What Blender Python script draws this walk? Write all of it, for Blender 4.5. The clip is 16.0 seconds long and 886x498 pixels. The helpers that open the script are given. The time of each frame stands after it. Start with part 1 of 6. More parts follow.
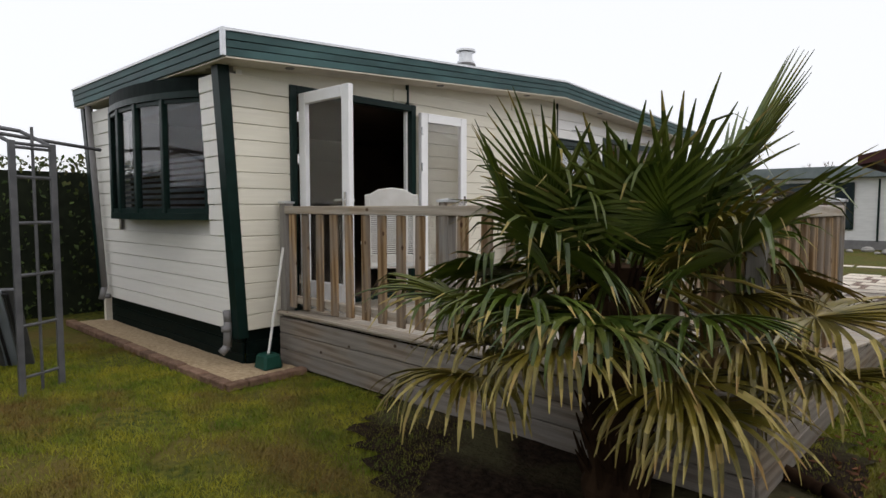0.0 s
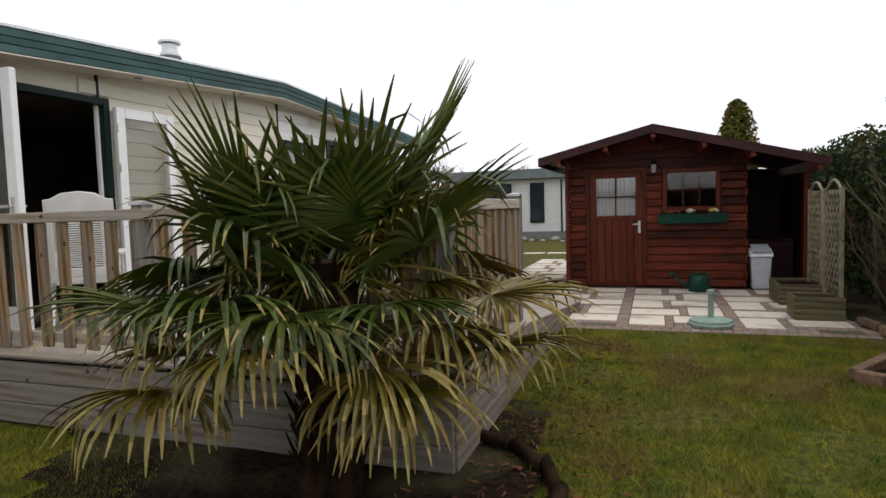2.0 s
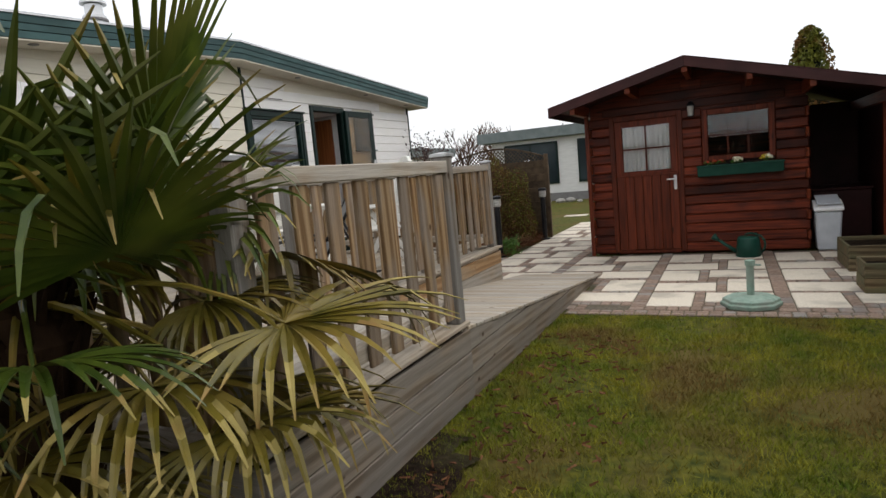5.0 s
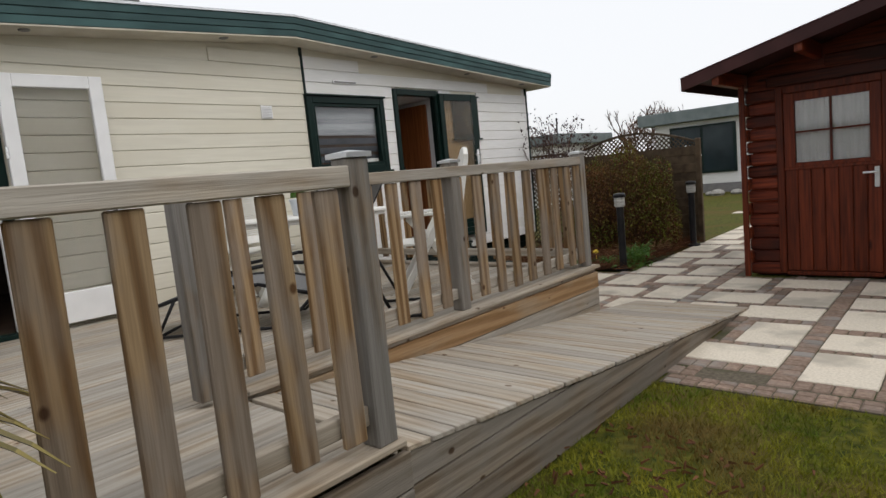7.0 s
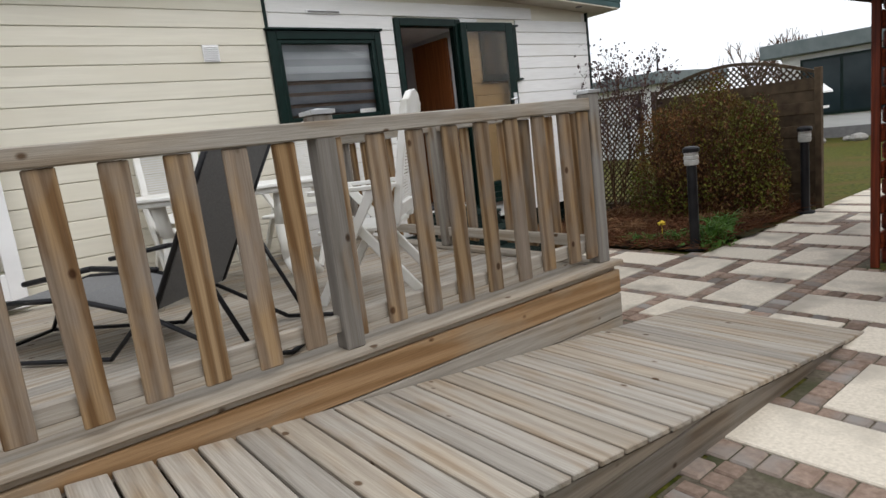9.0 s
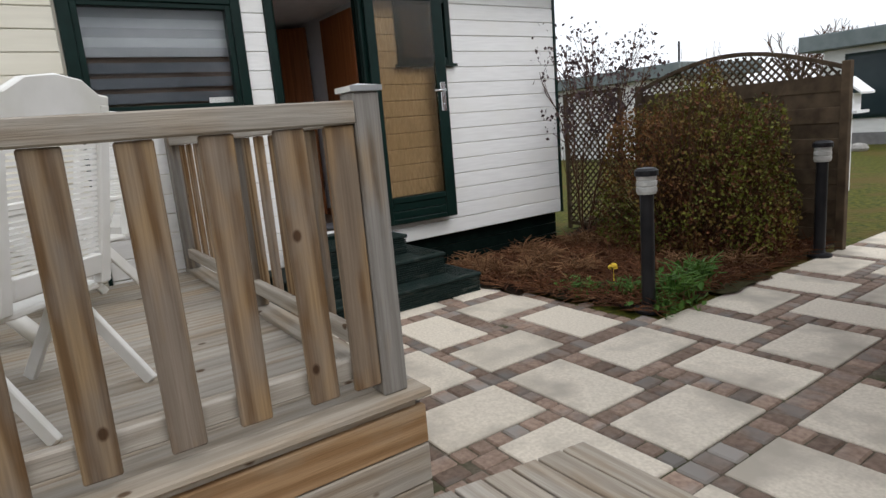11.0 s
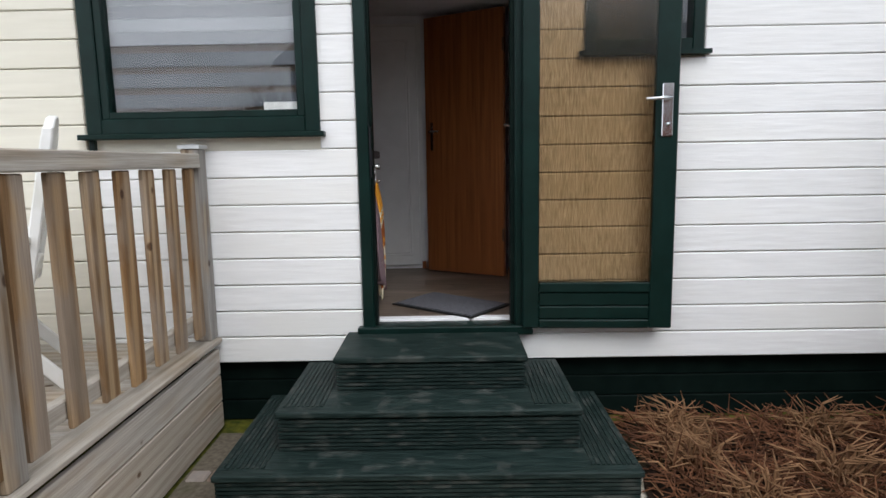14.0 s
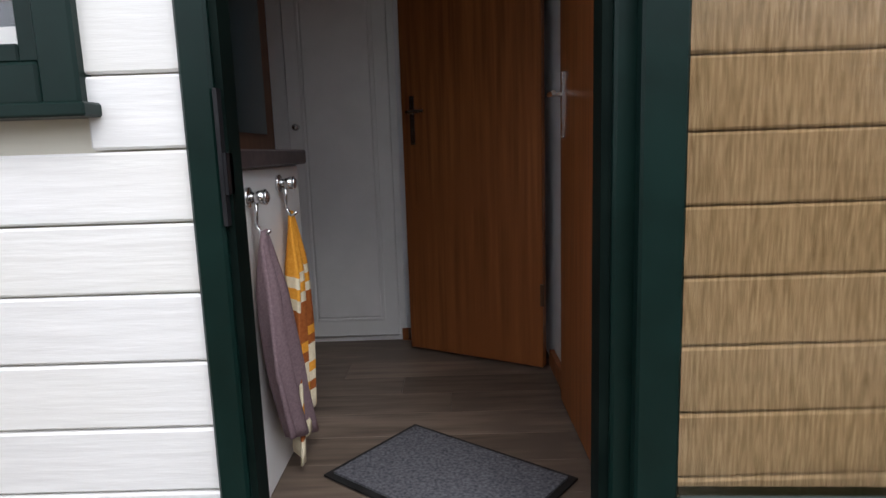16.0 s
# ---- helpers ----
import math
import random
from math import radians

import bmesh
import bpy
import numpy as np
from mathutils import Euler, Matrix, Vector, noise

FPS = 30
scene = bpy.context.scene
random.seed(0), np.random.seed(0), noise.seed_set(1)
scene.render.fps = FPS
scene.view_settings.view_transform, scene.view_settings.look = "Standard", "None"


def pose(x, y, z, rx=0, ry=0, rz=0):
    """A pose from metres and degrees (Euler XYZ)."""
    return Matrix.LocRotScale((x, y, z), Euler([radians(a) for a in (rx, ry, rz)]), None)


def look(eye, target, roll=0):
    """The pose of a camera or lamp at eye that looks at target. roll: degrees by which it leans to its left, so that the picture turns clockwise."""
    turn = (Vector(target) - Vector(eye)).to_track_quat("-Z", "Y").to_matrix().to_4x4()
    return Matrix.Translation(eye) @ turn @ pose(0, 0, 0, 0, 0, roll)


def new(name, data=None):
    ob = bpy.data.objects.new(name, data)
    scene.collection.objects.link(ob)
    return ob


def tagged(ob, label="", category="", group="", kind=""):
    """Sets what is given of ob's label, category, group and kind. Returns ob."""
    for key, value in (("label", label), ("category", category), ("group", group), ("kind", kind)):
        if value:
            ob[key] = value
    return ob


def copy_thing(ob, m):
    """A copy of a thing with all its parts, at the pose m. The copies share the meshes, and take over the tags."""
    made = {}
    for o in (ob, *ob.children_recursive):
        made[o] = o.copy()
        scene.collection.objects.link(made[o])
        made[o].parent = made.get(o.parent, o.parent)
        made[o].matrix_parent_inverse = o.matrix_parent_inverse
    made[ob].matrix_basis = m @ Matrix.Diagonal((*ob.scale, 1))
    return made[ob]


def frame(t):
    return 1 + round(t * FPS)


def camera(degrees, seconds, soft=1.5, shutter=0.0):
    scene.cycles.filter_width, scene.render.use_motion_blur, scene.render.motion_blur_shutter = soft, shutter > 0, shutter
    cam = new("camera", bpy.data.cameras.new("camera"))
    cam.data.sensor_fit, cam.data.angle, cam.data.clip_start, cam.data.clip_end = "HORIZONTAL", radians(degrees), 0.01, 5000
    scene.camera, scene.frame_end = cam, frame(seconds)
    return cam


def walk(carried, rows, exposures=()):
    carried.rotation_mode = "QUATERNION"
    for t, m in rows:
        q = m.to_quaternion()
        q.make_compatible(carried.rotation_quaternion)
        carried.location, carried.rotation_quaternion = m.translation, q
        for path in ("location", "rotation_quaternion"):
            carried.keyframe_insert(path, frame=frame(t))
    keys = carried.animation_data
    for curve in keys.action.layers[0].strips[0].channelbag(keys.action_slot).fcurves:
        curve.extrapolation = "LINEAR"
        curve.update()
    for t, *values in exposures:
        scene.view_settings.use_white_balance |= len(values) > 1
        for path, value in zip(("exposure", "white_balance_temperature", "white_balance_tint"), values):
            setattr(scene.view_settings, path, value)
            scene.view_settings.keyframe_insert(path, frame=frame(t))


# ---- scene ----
cam = camera(71.9, 16.0)
PATH = [
    (0, (-0.081, 0.117, 1.479), (-1.443, 1.576, 1.345), 0.0),
    (0.5, (-0.063, 0.126, 1.465), (-1.307, 1.683, 1.3), 0.2),
    (1, (-0.024, 0.147, 1.428), (-1.097, 1.828, 1.284), -0.4),
    (1.5, (0.045, 0.199, 1.433), (-0.813, 2.001, 1.3), -0.9),
    (2, (0.073, 0.226, 1.444), (-0.578, 2.113, 1.31), -1.7),
    (2.5, (0.185, 0.306, 1.46), (-0.331, 2.229, 1.275), -2.6),
    (3, (0.213, 0.45, 1.449), (-0.224, 2.387, 1.216), -3.6),
    (3.2, (0.239, 0.528, 1.452), (-0.168, 2.476, 1.246), -3.2),
    (5.3, (0.61, 2.01, 1.403), (-0.37, 3.739, 1.176), -5.2),
    (5.5, (0.631, 2.205, 1.401), (-0.413, 3.898, 1.19), -4.8),
    (6, (0.635, 2.701, 1.394), (-0.429, 4.381, 1.179), -4.2),
    (6.5, (0.626, 3.186, 1.406), (-0.462, 4.844, 1.152), -5.9),
    (7, (0.628, 3.662, 1.423), (-0.696, 5.143, 1.194), -5.6),
    (7.5, (0.557, 4.184, 1.4), (-0.701, 5.7, 1.054), -6.0),
    (8, (0.502, 4.695, 1.38), (-0.827, 6.14, 0.995), -3.9),
    (8.2, (0.464, 4.883, 1.374), (-0.932, 6.247, 0.936), -5.3),
    (10.3, (-0.009, 6.882, 1.362), (-1.704, 7.902, 1.068), -3.5),
    (10.5, (-0.049, 7.114, 1.381), (-1.752, 8.11, 1.05), -3.1),
    (11, (-0.279, 7.61, 1.39), (-1.903, 8.71, 1.001), -4.9),
    (11.5, (-0.404, 8.094, 1.428), (-2.046, 9.18, 1.075), -3.6),
    (12, (-0.548, 8.563, 1.447), (-2.316, 9.426, 1.089), -2.0),
    (12.5, (-0.747, 9.003, 1.485), (-2.63, 9.607, 1.191), -2.8),
    (13, (-1.002, 9.46, 1.45), (-2.97, 9.654, 1.155), -0.7),
    (13.5, (-1.466, 9.665, 1.481), (-3.443, 9.786, 1.202), -1.3),
    (14, (-1.916, 9.881, 1.436), (-3.896, 9.86, 1.152), -1.0),
    (14.5, (-2.447, 9.909, 1.469), (-4.414, 9.841, 1.109), -0.8),
    (15, (-2.941, 9.922, 1.483), (-4.919, 9.936, 1.188), -2.4),
    (15.5, (-3.456, 9.926, 1.48), (-5.409, 9.85, 1.059), -0.6),
    (16, (-3.934, 9.911, 1.49), (-5.908, 9.886, 1.173), -1.9),
]
walk(cam, [(t, look(eye, target, roll)) for t, eye, target, roll in PATH],
     exposures=((0, -0.32, 6450, 12), (3, -0.25, 6450, 11), (5.5, -0.2, 6550, 10), (7.4, -0.4, 6480, 10), (8, -0.27, 6400, 10), (10.5, -0.09, 6300, 10), (11.5, -0.1, 6200, 10),
                (12.5, -0.05, 6100, 10), (13.5, 0.14, 6100, 10), (14.5, 0.5, 6050, 11), (16, 0.52, 6100, 12)))

# ---- light ----
world = bpy.data.worlds.new("overcast_sky")
scene.world = world
world.use_nodes = True
wn, wl = world.node_tree.nodes, world.node_tree.links
sky = wn.new("ShaderNodeTexSky")
sky.sky_type = 'NISHITA'
sky.sun_disc = False
sky.sun_elevation, sky.sun_rotation = radians(48), radians(115)
sky.dust_density, sky.air_density = 4.0, 1.0
cloud = wn.new("ShaderNodeMixRGB")
cloud.inputs["Fac"].default_value = 0.85
cloud.inputs["Color2"].default_value = (10.6, 10.75, 11.0, 1)
wl.new(sky.outputs["Color"], cloud.inputs["Color1"])
back = wn["Background"]
back.inputs["Strength"].default_value = 0.13
wl.new(cloud.outputs["Color"], back.inputs["Color"])
sun = new("sun", bpy.data.lights.new("sun", 'SUN'))
sun.data.energy, sun.data.angle, sun.data.color = 1.0, radians(30), (1.0, 0.97, 0.93)
sun.matrix_world = look((4.6, 2.2, 6.0), (0, 0, 0))


# ---- materials ----
def mat(name, c1, c2, scale=8.0, rough=0.7, bump=0.2, stretch=(1, 1, 1), metal=0.0, vary=0.0, c3=None, big=0.6,
        knots=False, dist=0.004, third=0.5, spec=0.2):
    """Two-scale noise colour with fine relief; c3 is a large-scale stain colour."""
    m = bpy.data.materials.new(name)
    m.use_nodes = True
    n, l = m.node_tree.nodes, m.node_tree.links
    b = n["Principled BSDF"]
    b.inputs["Metallic"].default_value = metal
    b.inputs["Specular IOR Level"].default_value = spec
    co, mp, info = n.new("ShaderNodeTexCoord"), n.new("ShaderNodeMapping"), n.new("ShaderNodeObjectInfo")
    off = n.new("ShaderNodeVectorMath")
    off.operation = 'ADD'
    mul = n.new("ShaderNodeMath")
    mul.operation, mul.inputs[1].default_value = 'MULTIPLY', 37.0
    l.new(info.outputs["Random"], mul.inputs[0])
    l.new(co.outputs["Object"], off.inputs[0])
    l.new(mul.outputs[0], off.inputs[1])
    l.new(off.outputs[0], mp.inputs["Vector"])
    mp.inputs["Scale"].default_value = stretch
    fine, wide = n.new("ShaderNodeTexNoise"), n.new("ShaderNodeTexNoise")
    fine.inputs["Scale"].default_value, fine.inputs["Detail"].default_value = scale, 6
    wide.inputs["Scale"].default_value, wide.inputs["Detail"].default_value = big, 3
    l.new(mp.outputs[0], fine.inputs["Vector"])
    l.new(off.outputs[0], wide.inputs["Vector"])
    ramp = n.new("ShaderNodeValToRGB")
    ramp.color_ramp.elements[0].position, ramp.color_ramp.elements[1].position = 0.32, 0.68
    ramp.color_ramp.elements[0].color, ramp.color_ramp.elements[1].color = (*c1, 1), (*c2, 1)
    l.new(fine.outputs["Fac"], ramp.inputs["Fac"])
    out = ramp.outputs["Color"]
    if c3:
        sr = n.new("ShaderNodeValToRGB")
        sr.color_ramp.elements[0].position, sr.color_ramp.elements[1].position = third, third + 0.16
        mx = n.new("ShaderNodeMixRGB")
        l.new(wide.outputs["Fac"], sr.inputs["Fac"])
        l.new(sr.outputs["Color"], mx.inputs["Fac"])
        l.new(out, mx.inputs["Color1"])
        mx.inputs["Color2"].default_value = (*c3, 1)
        out = mx.outputs["Color"]
    if knots:
        vo, km, kr = n.new("ShaderNodeTexVoronoi"), n.new("ShaderNodeMapping"), n.new("ShaderNodeValToRGB")
        km.inputs["Scale"].default_value = [min(3.2, max(0.9, v * 0.28)) for v in stretch]
        l.new(off.outputs[0], km.inputs["Vector"])
        l.new(km.outputs[0], vo.inputs["Vector"])
        vo.inputs["Scale"].default_value = 2.2
        kr.color_ramp.elements[0].position, kr.color_ramp.elements[1].position = 0.07, 0.15
        kr.color_ramp.elements[0].color, kr.color_ramp.elements[1].color = (0.22, 0.17, 0.14, 1), (1, 1, 1, 1)
        l.new(vo.outputs["Distance"], kr.inputs["Fac"])
        kx = n.new("ShaderNodeMixRGB")
        kx.blend_type, kx.inputs["Fac"].default_value = 'MULTIPLY', 1.0
        l.new(out, kx.inputs["Color1"])
        l.new(kr.outputs["Color"], kx.inputs["Color2"])
        out = kx.outputs["Color"]
    hs = n.new("ShaderNodeHueSaturation")
    rng = n.new("ShaderNodeMapRange")
    rng.inputs["To Min"].default_value, rng.inputs["To Max"].default_value = 1 - vary, 1 + vary
    l.new(info.outputs["Random"], rng.inputs["Value"])
    l.new(rng.outputs[0], hs.inputs["Value"])
    l.new(out, hs.inputs["Color"])
    l.new(hs.outputs["Color"], b.inputs["Base Color"])
    rr = n.new("ShaderNodeMapRange")
    rr.inputs["To Min"].default_value, rr.inputs["To Max"].default_value = max(rough - 0.1, 0.03), min(rough + 0.1, 1)
    l.new(wide.outputs["Fac"], rr.inputs["Value"])
    l.new(rr.outputs[0], b.inputs["Roughness"])
    if bump:
        bm = n.new("ShaderNodeBump")
        bm.inputs["Strength"].default_value, bm.inputs["Distance"].default_value = bump, dist
        l.new(fine.outputs["Fac"], bm.inputs["Height"])
        l.new(bm.outputs[0], b.inputs["Normal"])
    return m


def wood(name, dark, pale, axis, grey=None, greyness=0.5, vary=0.15, honey=0.5, rough=0.75):
    """Sawn timber: wavy growth bands and fine fibres along an axis, knots, and a weathered grey bloom."""
    m = bpy.data.materials.new(name)
    m.use_nodes = True
    n, l = m.node_tree.nodes, m.node_tree.links
    b = n["Principled BSDF"]
    b.inputs["Specular IOR Level"].default_value = 0.2
    co, info, off = n.new("ShaderNodeTexCoord"), n.new("ShaderNodeObjectInfo"), n.new("ShaderNodeVectorMath")
    mul = n.new("ShaderNodeMath")
    mul.operation, mul.inputs[1].default_value = 'MULTIPLY', 61.0
    off.operation = 'ADD'
    l.new(info.outputs["Random"], mul.inputs[0])
    l.new(co.outputs["Object"], off.inputs[0])
    l.new(mul.outputs[0], off.inputs[1])

    def stretched(across, along):
        mp = n.new("ShaderNodeMapping")
        mp.inputs["Scale"].default_value = [along if i == axis else across for i in range(3)]
        l.new(off.outputs[0], mp.inputs["Vector"])
        return mp.outputs[0]

    def ramp(src, p0, p1, c0, c1):
        r = n.new("ShaderNodeValToRGB")
        r.color_ramp.elements[0].position, r.color_ramp.elements[1].position = p0, p1
        r.color_ramp.elements[0].color, r.color_ramp.elements[1].color = (*c0, 1), (*c1, 1)
        l.new(src, r.inputs["Fac"])
        return r.outputs["Color"]

    def mix(kind, fac, c1, c2):
        x = n.new("ShaderNodeMixRGB")
        x.blend_type = kind
        for socket, v in ((x.inputs["Fac"], fac), (x.inputs["Color1"], c1), (x.inputs["Color2"], c2)):
            if isinstance(v, bpy.types.NodeSocket):
                l.new(v, socket)
            else:
                socket.default_value = v
        return x.outputs["Color"]

    bands = n.new("ShaderNodeTexWave")
    bands.wave_type, bands.bands_direction = 'BANDS', 'DIAGONAL'
    bands.inputs["Scale"].default_value, bands.inputs["Distortion"].default_value = 1.0, 5.0
    bands.inputs["Detail"].default_value, bands.inputs["Detail Scale"].default_value = 2.0, 0.7
    l.new(stretched(10.0, 0.38), bands.inputs["Vector"])
    fibre, bloom = n.new("ShaderNodeTexNoise"), n.new("ShaderNodeTexNoise")
    fibre.inputs["Scale"].default_value, fibre.inputs["Detail"].default_value = 1.0, 4
    l.new(stretched(190.0, 5.0), fibre.inputs["Vector"])
    bloom.inputs["Scale"].default_value, bloom.inputs["Detail"].default_value = 1.0, 4
    l.new(stretched(7.0, 2.2), bloom.inputs["Vector"])
    out = ramp(bands.outputs["Fac"], 0.12, 0.75, dark, pale)
    if grey:
        out = mix('MIX', ramp(bloom.outputs["Fac"], 0.62 - 0.4 * greyness, 0.80 - 0.4 * greyness, (0, 0, 0), (1, 1, 1)), out,
                  mix('MULTIPLY', 0.35, (*grey, 1), ramp(bands.outputs["Fac"], 0.1, 0.7, (0.6, 0.58, 0.55), (1, 1, 1))))
    out = mix('MULTIPLY', 0.45, out, ramp(fibre.outputs["Fac"], 0.36, 0.62, (0.62, 0.6, 0.58), (1.06, 1.06, 1.06)))
    knot = n.new("ShaderNodeTexVoronoi")
    knot.inputs["Scale"].default_value = 1.0
    l.new(stretched(6.0, 4.2), knot.inputs["Vector"])
    out = mix('MULTIPLY', 1.0, out, ramp(knot.outputs["Distance"], 0.06, 0.10, (0.30, 0.22, 0.16), (1, 1, 1)))
    part = n.new("ShaderNodeMath")
    part.operation, part.inputs[1].default_value = 'MULTIPLY', 7.3
    frac = n.new("ShaderNodeMath")
    frac.operation = 'FRACT'
    l.new(info.outputs["Random"], part.inputs[0])
    l.new(part.outputs[0], frac.inputs[0])
    out = mix('MULTIPLY', ramp(frac.outputs[0], 0.3, 0.95, (0, 0, 0), (honey, honey, honey)), out, (1.0, 0.84, 0.62, 1))
    hs, rng = n.new("ShaderNodeHueSaturation"), n.new("ShaderNodeMapRange")
    rng.inputs["To Min"].default_value, rng.inputs["To Max"].default_value = 1 - vary, 1 + vary
    l.new(info.outputs["Random"], rng.inputs["Value"])
    l.new(rng.outputs[0], hs.inputs["Value"])
    l.new(out, hs.inputs["Color"])
    l.new(hs.outputs["Color"], b.inputs["Base Color"])
    b.inputs["Roughness"].default_value = rough
    bm = n.new("ShaderNodeBump")
    bm.inputs["Strength"].default_value, bm.inputs["Distance"].default_value = 0.6, 0.003
    l.new(fibre.outputs["Fac"], bm.inputs["Height"])
    l.new(bm.outputs[0], b.inputs["Normal"])
    return m


def glass(name, tint=(1, 1, 1), rough=0.0):
    m = bpy.data.materials.new(name)
    m.use_nodes = True
    b = m.node_tree.nodes["Principled BSDF"]
    b.inputs["Base Color"].default_value = (*tint, 1)
    b.inputs["Transmission Weight"].default_value = 1.0
    b.inputs["Roughness"].default_value = rough
    b.inputs["IOR"].default_value = 1.45
    return m


GRAIN_X, GRAIN_Y, GRAIN_Z = (1.2, 22, 22), (22, 1.2, 22), (22, 22, 1.2)
M_CREAM = mat("cream_siding", (0.68, 0.645, 0.545), (0.75, 0.715, 0.61), 2.2, 0.5, 0.35, (14, 0.9, 14), vary=0.03, c3=(0.70, 0.66, 0.55), big=0.9, dist=0.003)
M_WHITE_SIDING = mat("white_siding", (0.79, 0.785, 0.77), (0.86, 0.855, 0.84), 3.0, 0.4, 0.5, (16, 1.4, 16), vary=0.02, c3=(0.81, 0.80, 0.765), big=0.9, dist=0.004)
M_CREAM_X = mat("white_siding_front", (0.80, 0.78, 0.72), (0.86, 0.84, 0.78), 2.2, 0.45, 0.4, (0.9, 14, 14), vary=0.02, c3=(0.80, 0.78, 0.73), dist=0.003)
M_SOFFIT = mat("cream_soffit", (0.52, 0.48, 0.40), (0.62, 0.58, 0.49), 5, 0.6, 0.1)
M_GREEN = mat("dark_green_paint", (0.003, 0.0125, 0.010), (0.005, 0.019, 0.0155), 9, 0.36, 0.12, vary=0.06, spec=0.2)
M_FASCIA = mat("green_fascia", (0.030, 0.064, 0.065), (0.044, 0.086, 0.086), 4, 0.5, 0.1, (1, 0.5, 6), c3=(0.06, 0.12, 0.12), big=1.2)
M_SKIRT = mat("green_black_skirt", (0.003, 0.007, 0.006), (0.006, 0.012, 0.010), 9, 0.5, 0.15, vary=0.1, spec=0.05)
M_STEP = mat("green_black_step_paint", (0.005, 0.012, 0.011), (0.024, 0.038, 0.034), 7, 0.5, 1.0, (14, 1.2, 14), c3=(0.055, 0.062, 0.056), big=9, third=0.55, dist=0.004, spec=0.1)
M_ROOF = mat("grey_roof_felt", (0.28, 0.29, 0.29), (0.38, 0.39, 0.39), 20, 0.8, 0.3)
M_ALU = mat("aluminium_trim", (0.62, 0.63, 0.64), (0.72, 0.73, 0.74), 12, 0.35, 0.05, metal=0.7)
M_CHROME = mat("brushed_chrome", (0.7, 0.7, 0.7), (0.8, 0.8, 0.8), 30, 0.22, 0.03, metal=1.0)
M_GREYPIPE = mat("grey_plastic_pipe", (0.17, 0.165, 0.165), (0.22, 0.215, 0.21), 8, 0.5, 0.1)
M_WPVC = mat("white_plastic_frame", (0.80, 0.80, 0.80), (0.86, 0.86, 0.86), 6, 0.35, 0.03)
M_WPLAST = mat("white_garden_plastic", (0.74, 0.73, 0.69), (0.82, 0.81, 0.78), 7, 0.45, 0.08, c3=(0.70, 0.69, 0.63), big=4)
M_GLASS = glass("clear_glass")
M_RIBGLASS = glass("amber_patterned_glass", (0.46, 0.35, 0.215), 0.09)
gn, gl = M_RIBGLASS.node_tree.nodes, M_RIBGLASS.node_tree.links
gc, gm, gt, gb = gn.new("ShaderNodeTexCoord"), gn.new("ShaderNodeMapping"), gn.new("ShaderNodeTexNoise"), gn.new("ShaderNodeBump")
gm.inputs["Scale"].default_value = (170, 170, 16)
gt.inputs["Scale"].default_value, gt.inputs["Detail"].default_value = 1.0, 3
gb.inputs["Strength"].default_value, gb.inputs["Distance"].default_value = 0.35, 0.004
gl.new(gc.outputs["Object"], gm.inputs["Vector"])
gl.new(gm.outputs[0], gt.inputs["Vector"])
gl.new(gt.outputs["Fac"], gb.inputs["Height"])
gr = gn.new("ShaderNodeValToRGB")
gr.color_ramp.elements[0].position, gr.color_ramp.elements[1].position = 0.34, 0.70
gr.color_ramp.elements[0].color, gr.color_ramp.elements[1].color = (0.37, 0.27, 0.155, 1), (0.62, 0.49, 0.325, 1)
gl.new(gt.outputs["Fac"], gr.inputs["Fac"])
gl.new(gr.outputs["Color"], gn["Principled BSDF"].inputs["Base Color"])
gl.new(gb.outputs[0], gn["Principled BSDF"].inputs["Normal"])
GREY_BLOOM = (0.42, 0.385, 0.335)
M_DECK_X = wood("weathered_wood_across", (0.31, 0.25, 0.185), (0.43, 0.37, 0.295), 0, GREY_BLOOM, 0.7, 0.14, 0.3)
M_DECK_Y = wood("weathered_wood_along", (0.31, 0.25, 0.185), (0.43, 0.37, 0.295), 1, GREY_BLOOM, 0.7, 0.14, 0.3)
M_FASCIA_WOOD = wood("newer_honey_board", (0.26, 0.155, 0.075), (0.37, 0.24, 0.13), 1, (0.36, 0.27, 0.18), 0.3, 0.1, 0.3)
# side boards: a darker wood, with the shade below the deck mixed into its colours
M_SIDE_X = wood("weathered_shaded_side_board_across", (0.16, 0.125, 0.09), (0.27, 0.225, 0.175), 0, (0.24, 0.215, 0.185), 0.65, 0.14, 0.2)
M_SIDE_Y = wood("weathered_shaded_side_board_along", (0.16, 0.125, 0.09), (0.27, 0.225, 0.175), 1, (0.24, 0.215, 0.185), 0.65, 0.14, 0.2)
M_PICKET = wood("weathered_wood_upright", (0.165, 0.098, 0.046), (0.335, 0.232, 0.13), 2, (0.265, 0.215, 0.17), 0.48, 0.22, 0.5)
M_POST = wood("grey_wood_post", (0.13, 0.09, 0.055), (0.29, 0.225, 0.155), 2, (0.25, 0.235, 0.215), 0.75, 0.12, 0.4)
M_SHED = mat("red_brown_stained_log", (0.045, 0.009, 0.006), (0.175, 0.033, 0.013), 2.0, 0.45, 0.4, GRAIN_X, vary=0.55, c3=(0.05, 0.012, 0.008), big=1.6, knots=True)
M_SHED_Y = mat("red_brown_stained_log_side", (0.07, 0.014, 0.006), (0.20, 0.04, 0.014), 2.0, 0.45, 0.4, GRAIN_Y, vary=0.25, knots=True)
M_SHED_Z = mat("red_brown_stained_board", (0.06, 0.012, 0.006), (0.155, 0.031, 0.012), 2.0, 0.45, 0.4, GRAIN_Z, vary=0.2, knots=True)
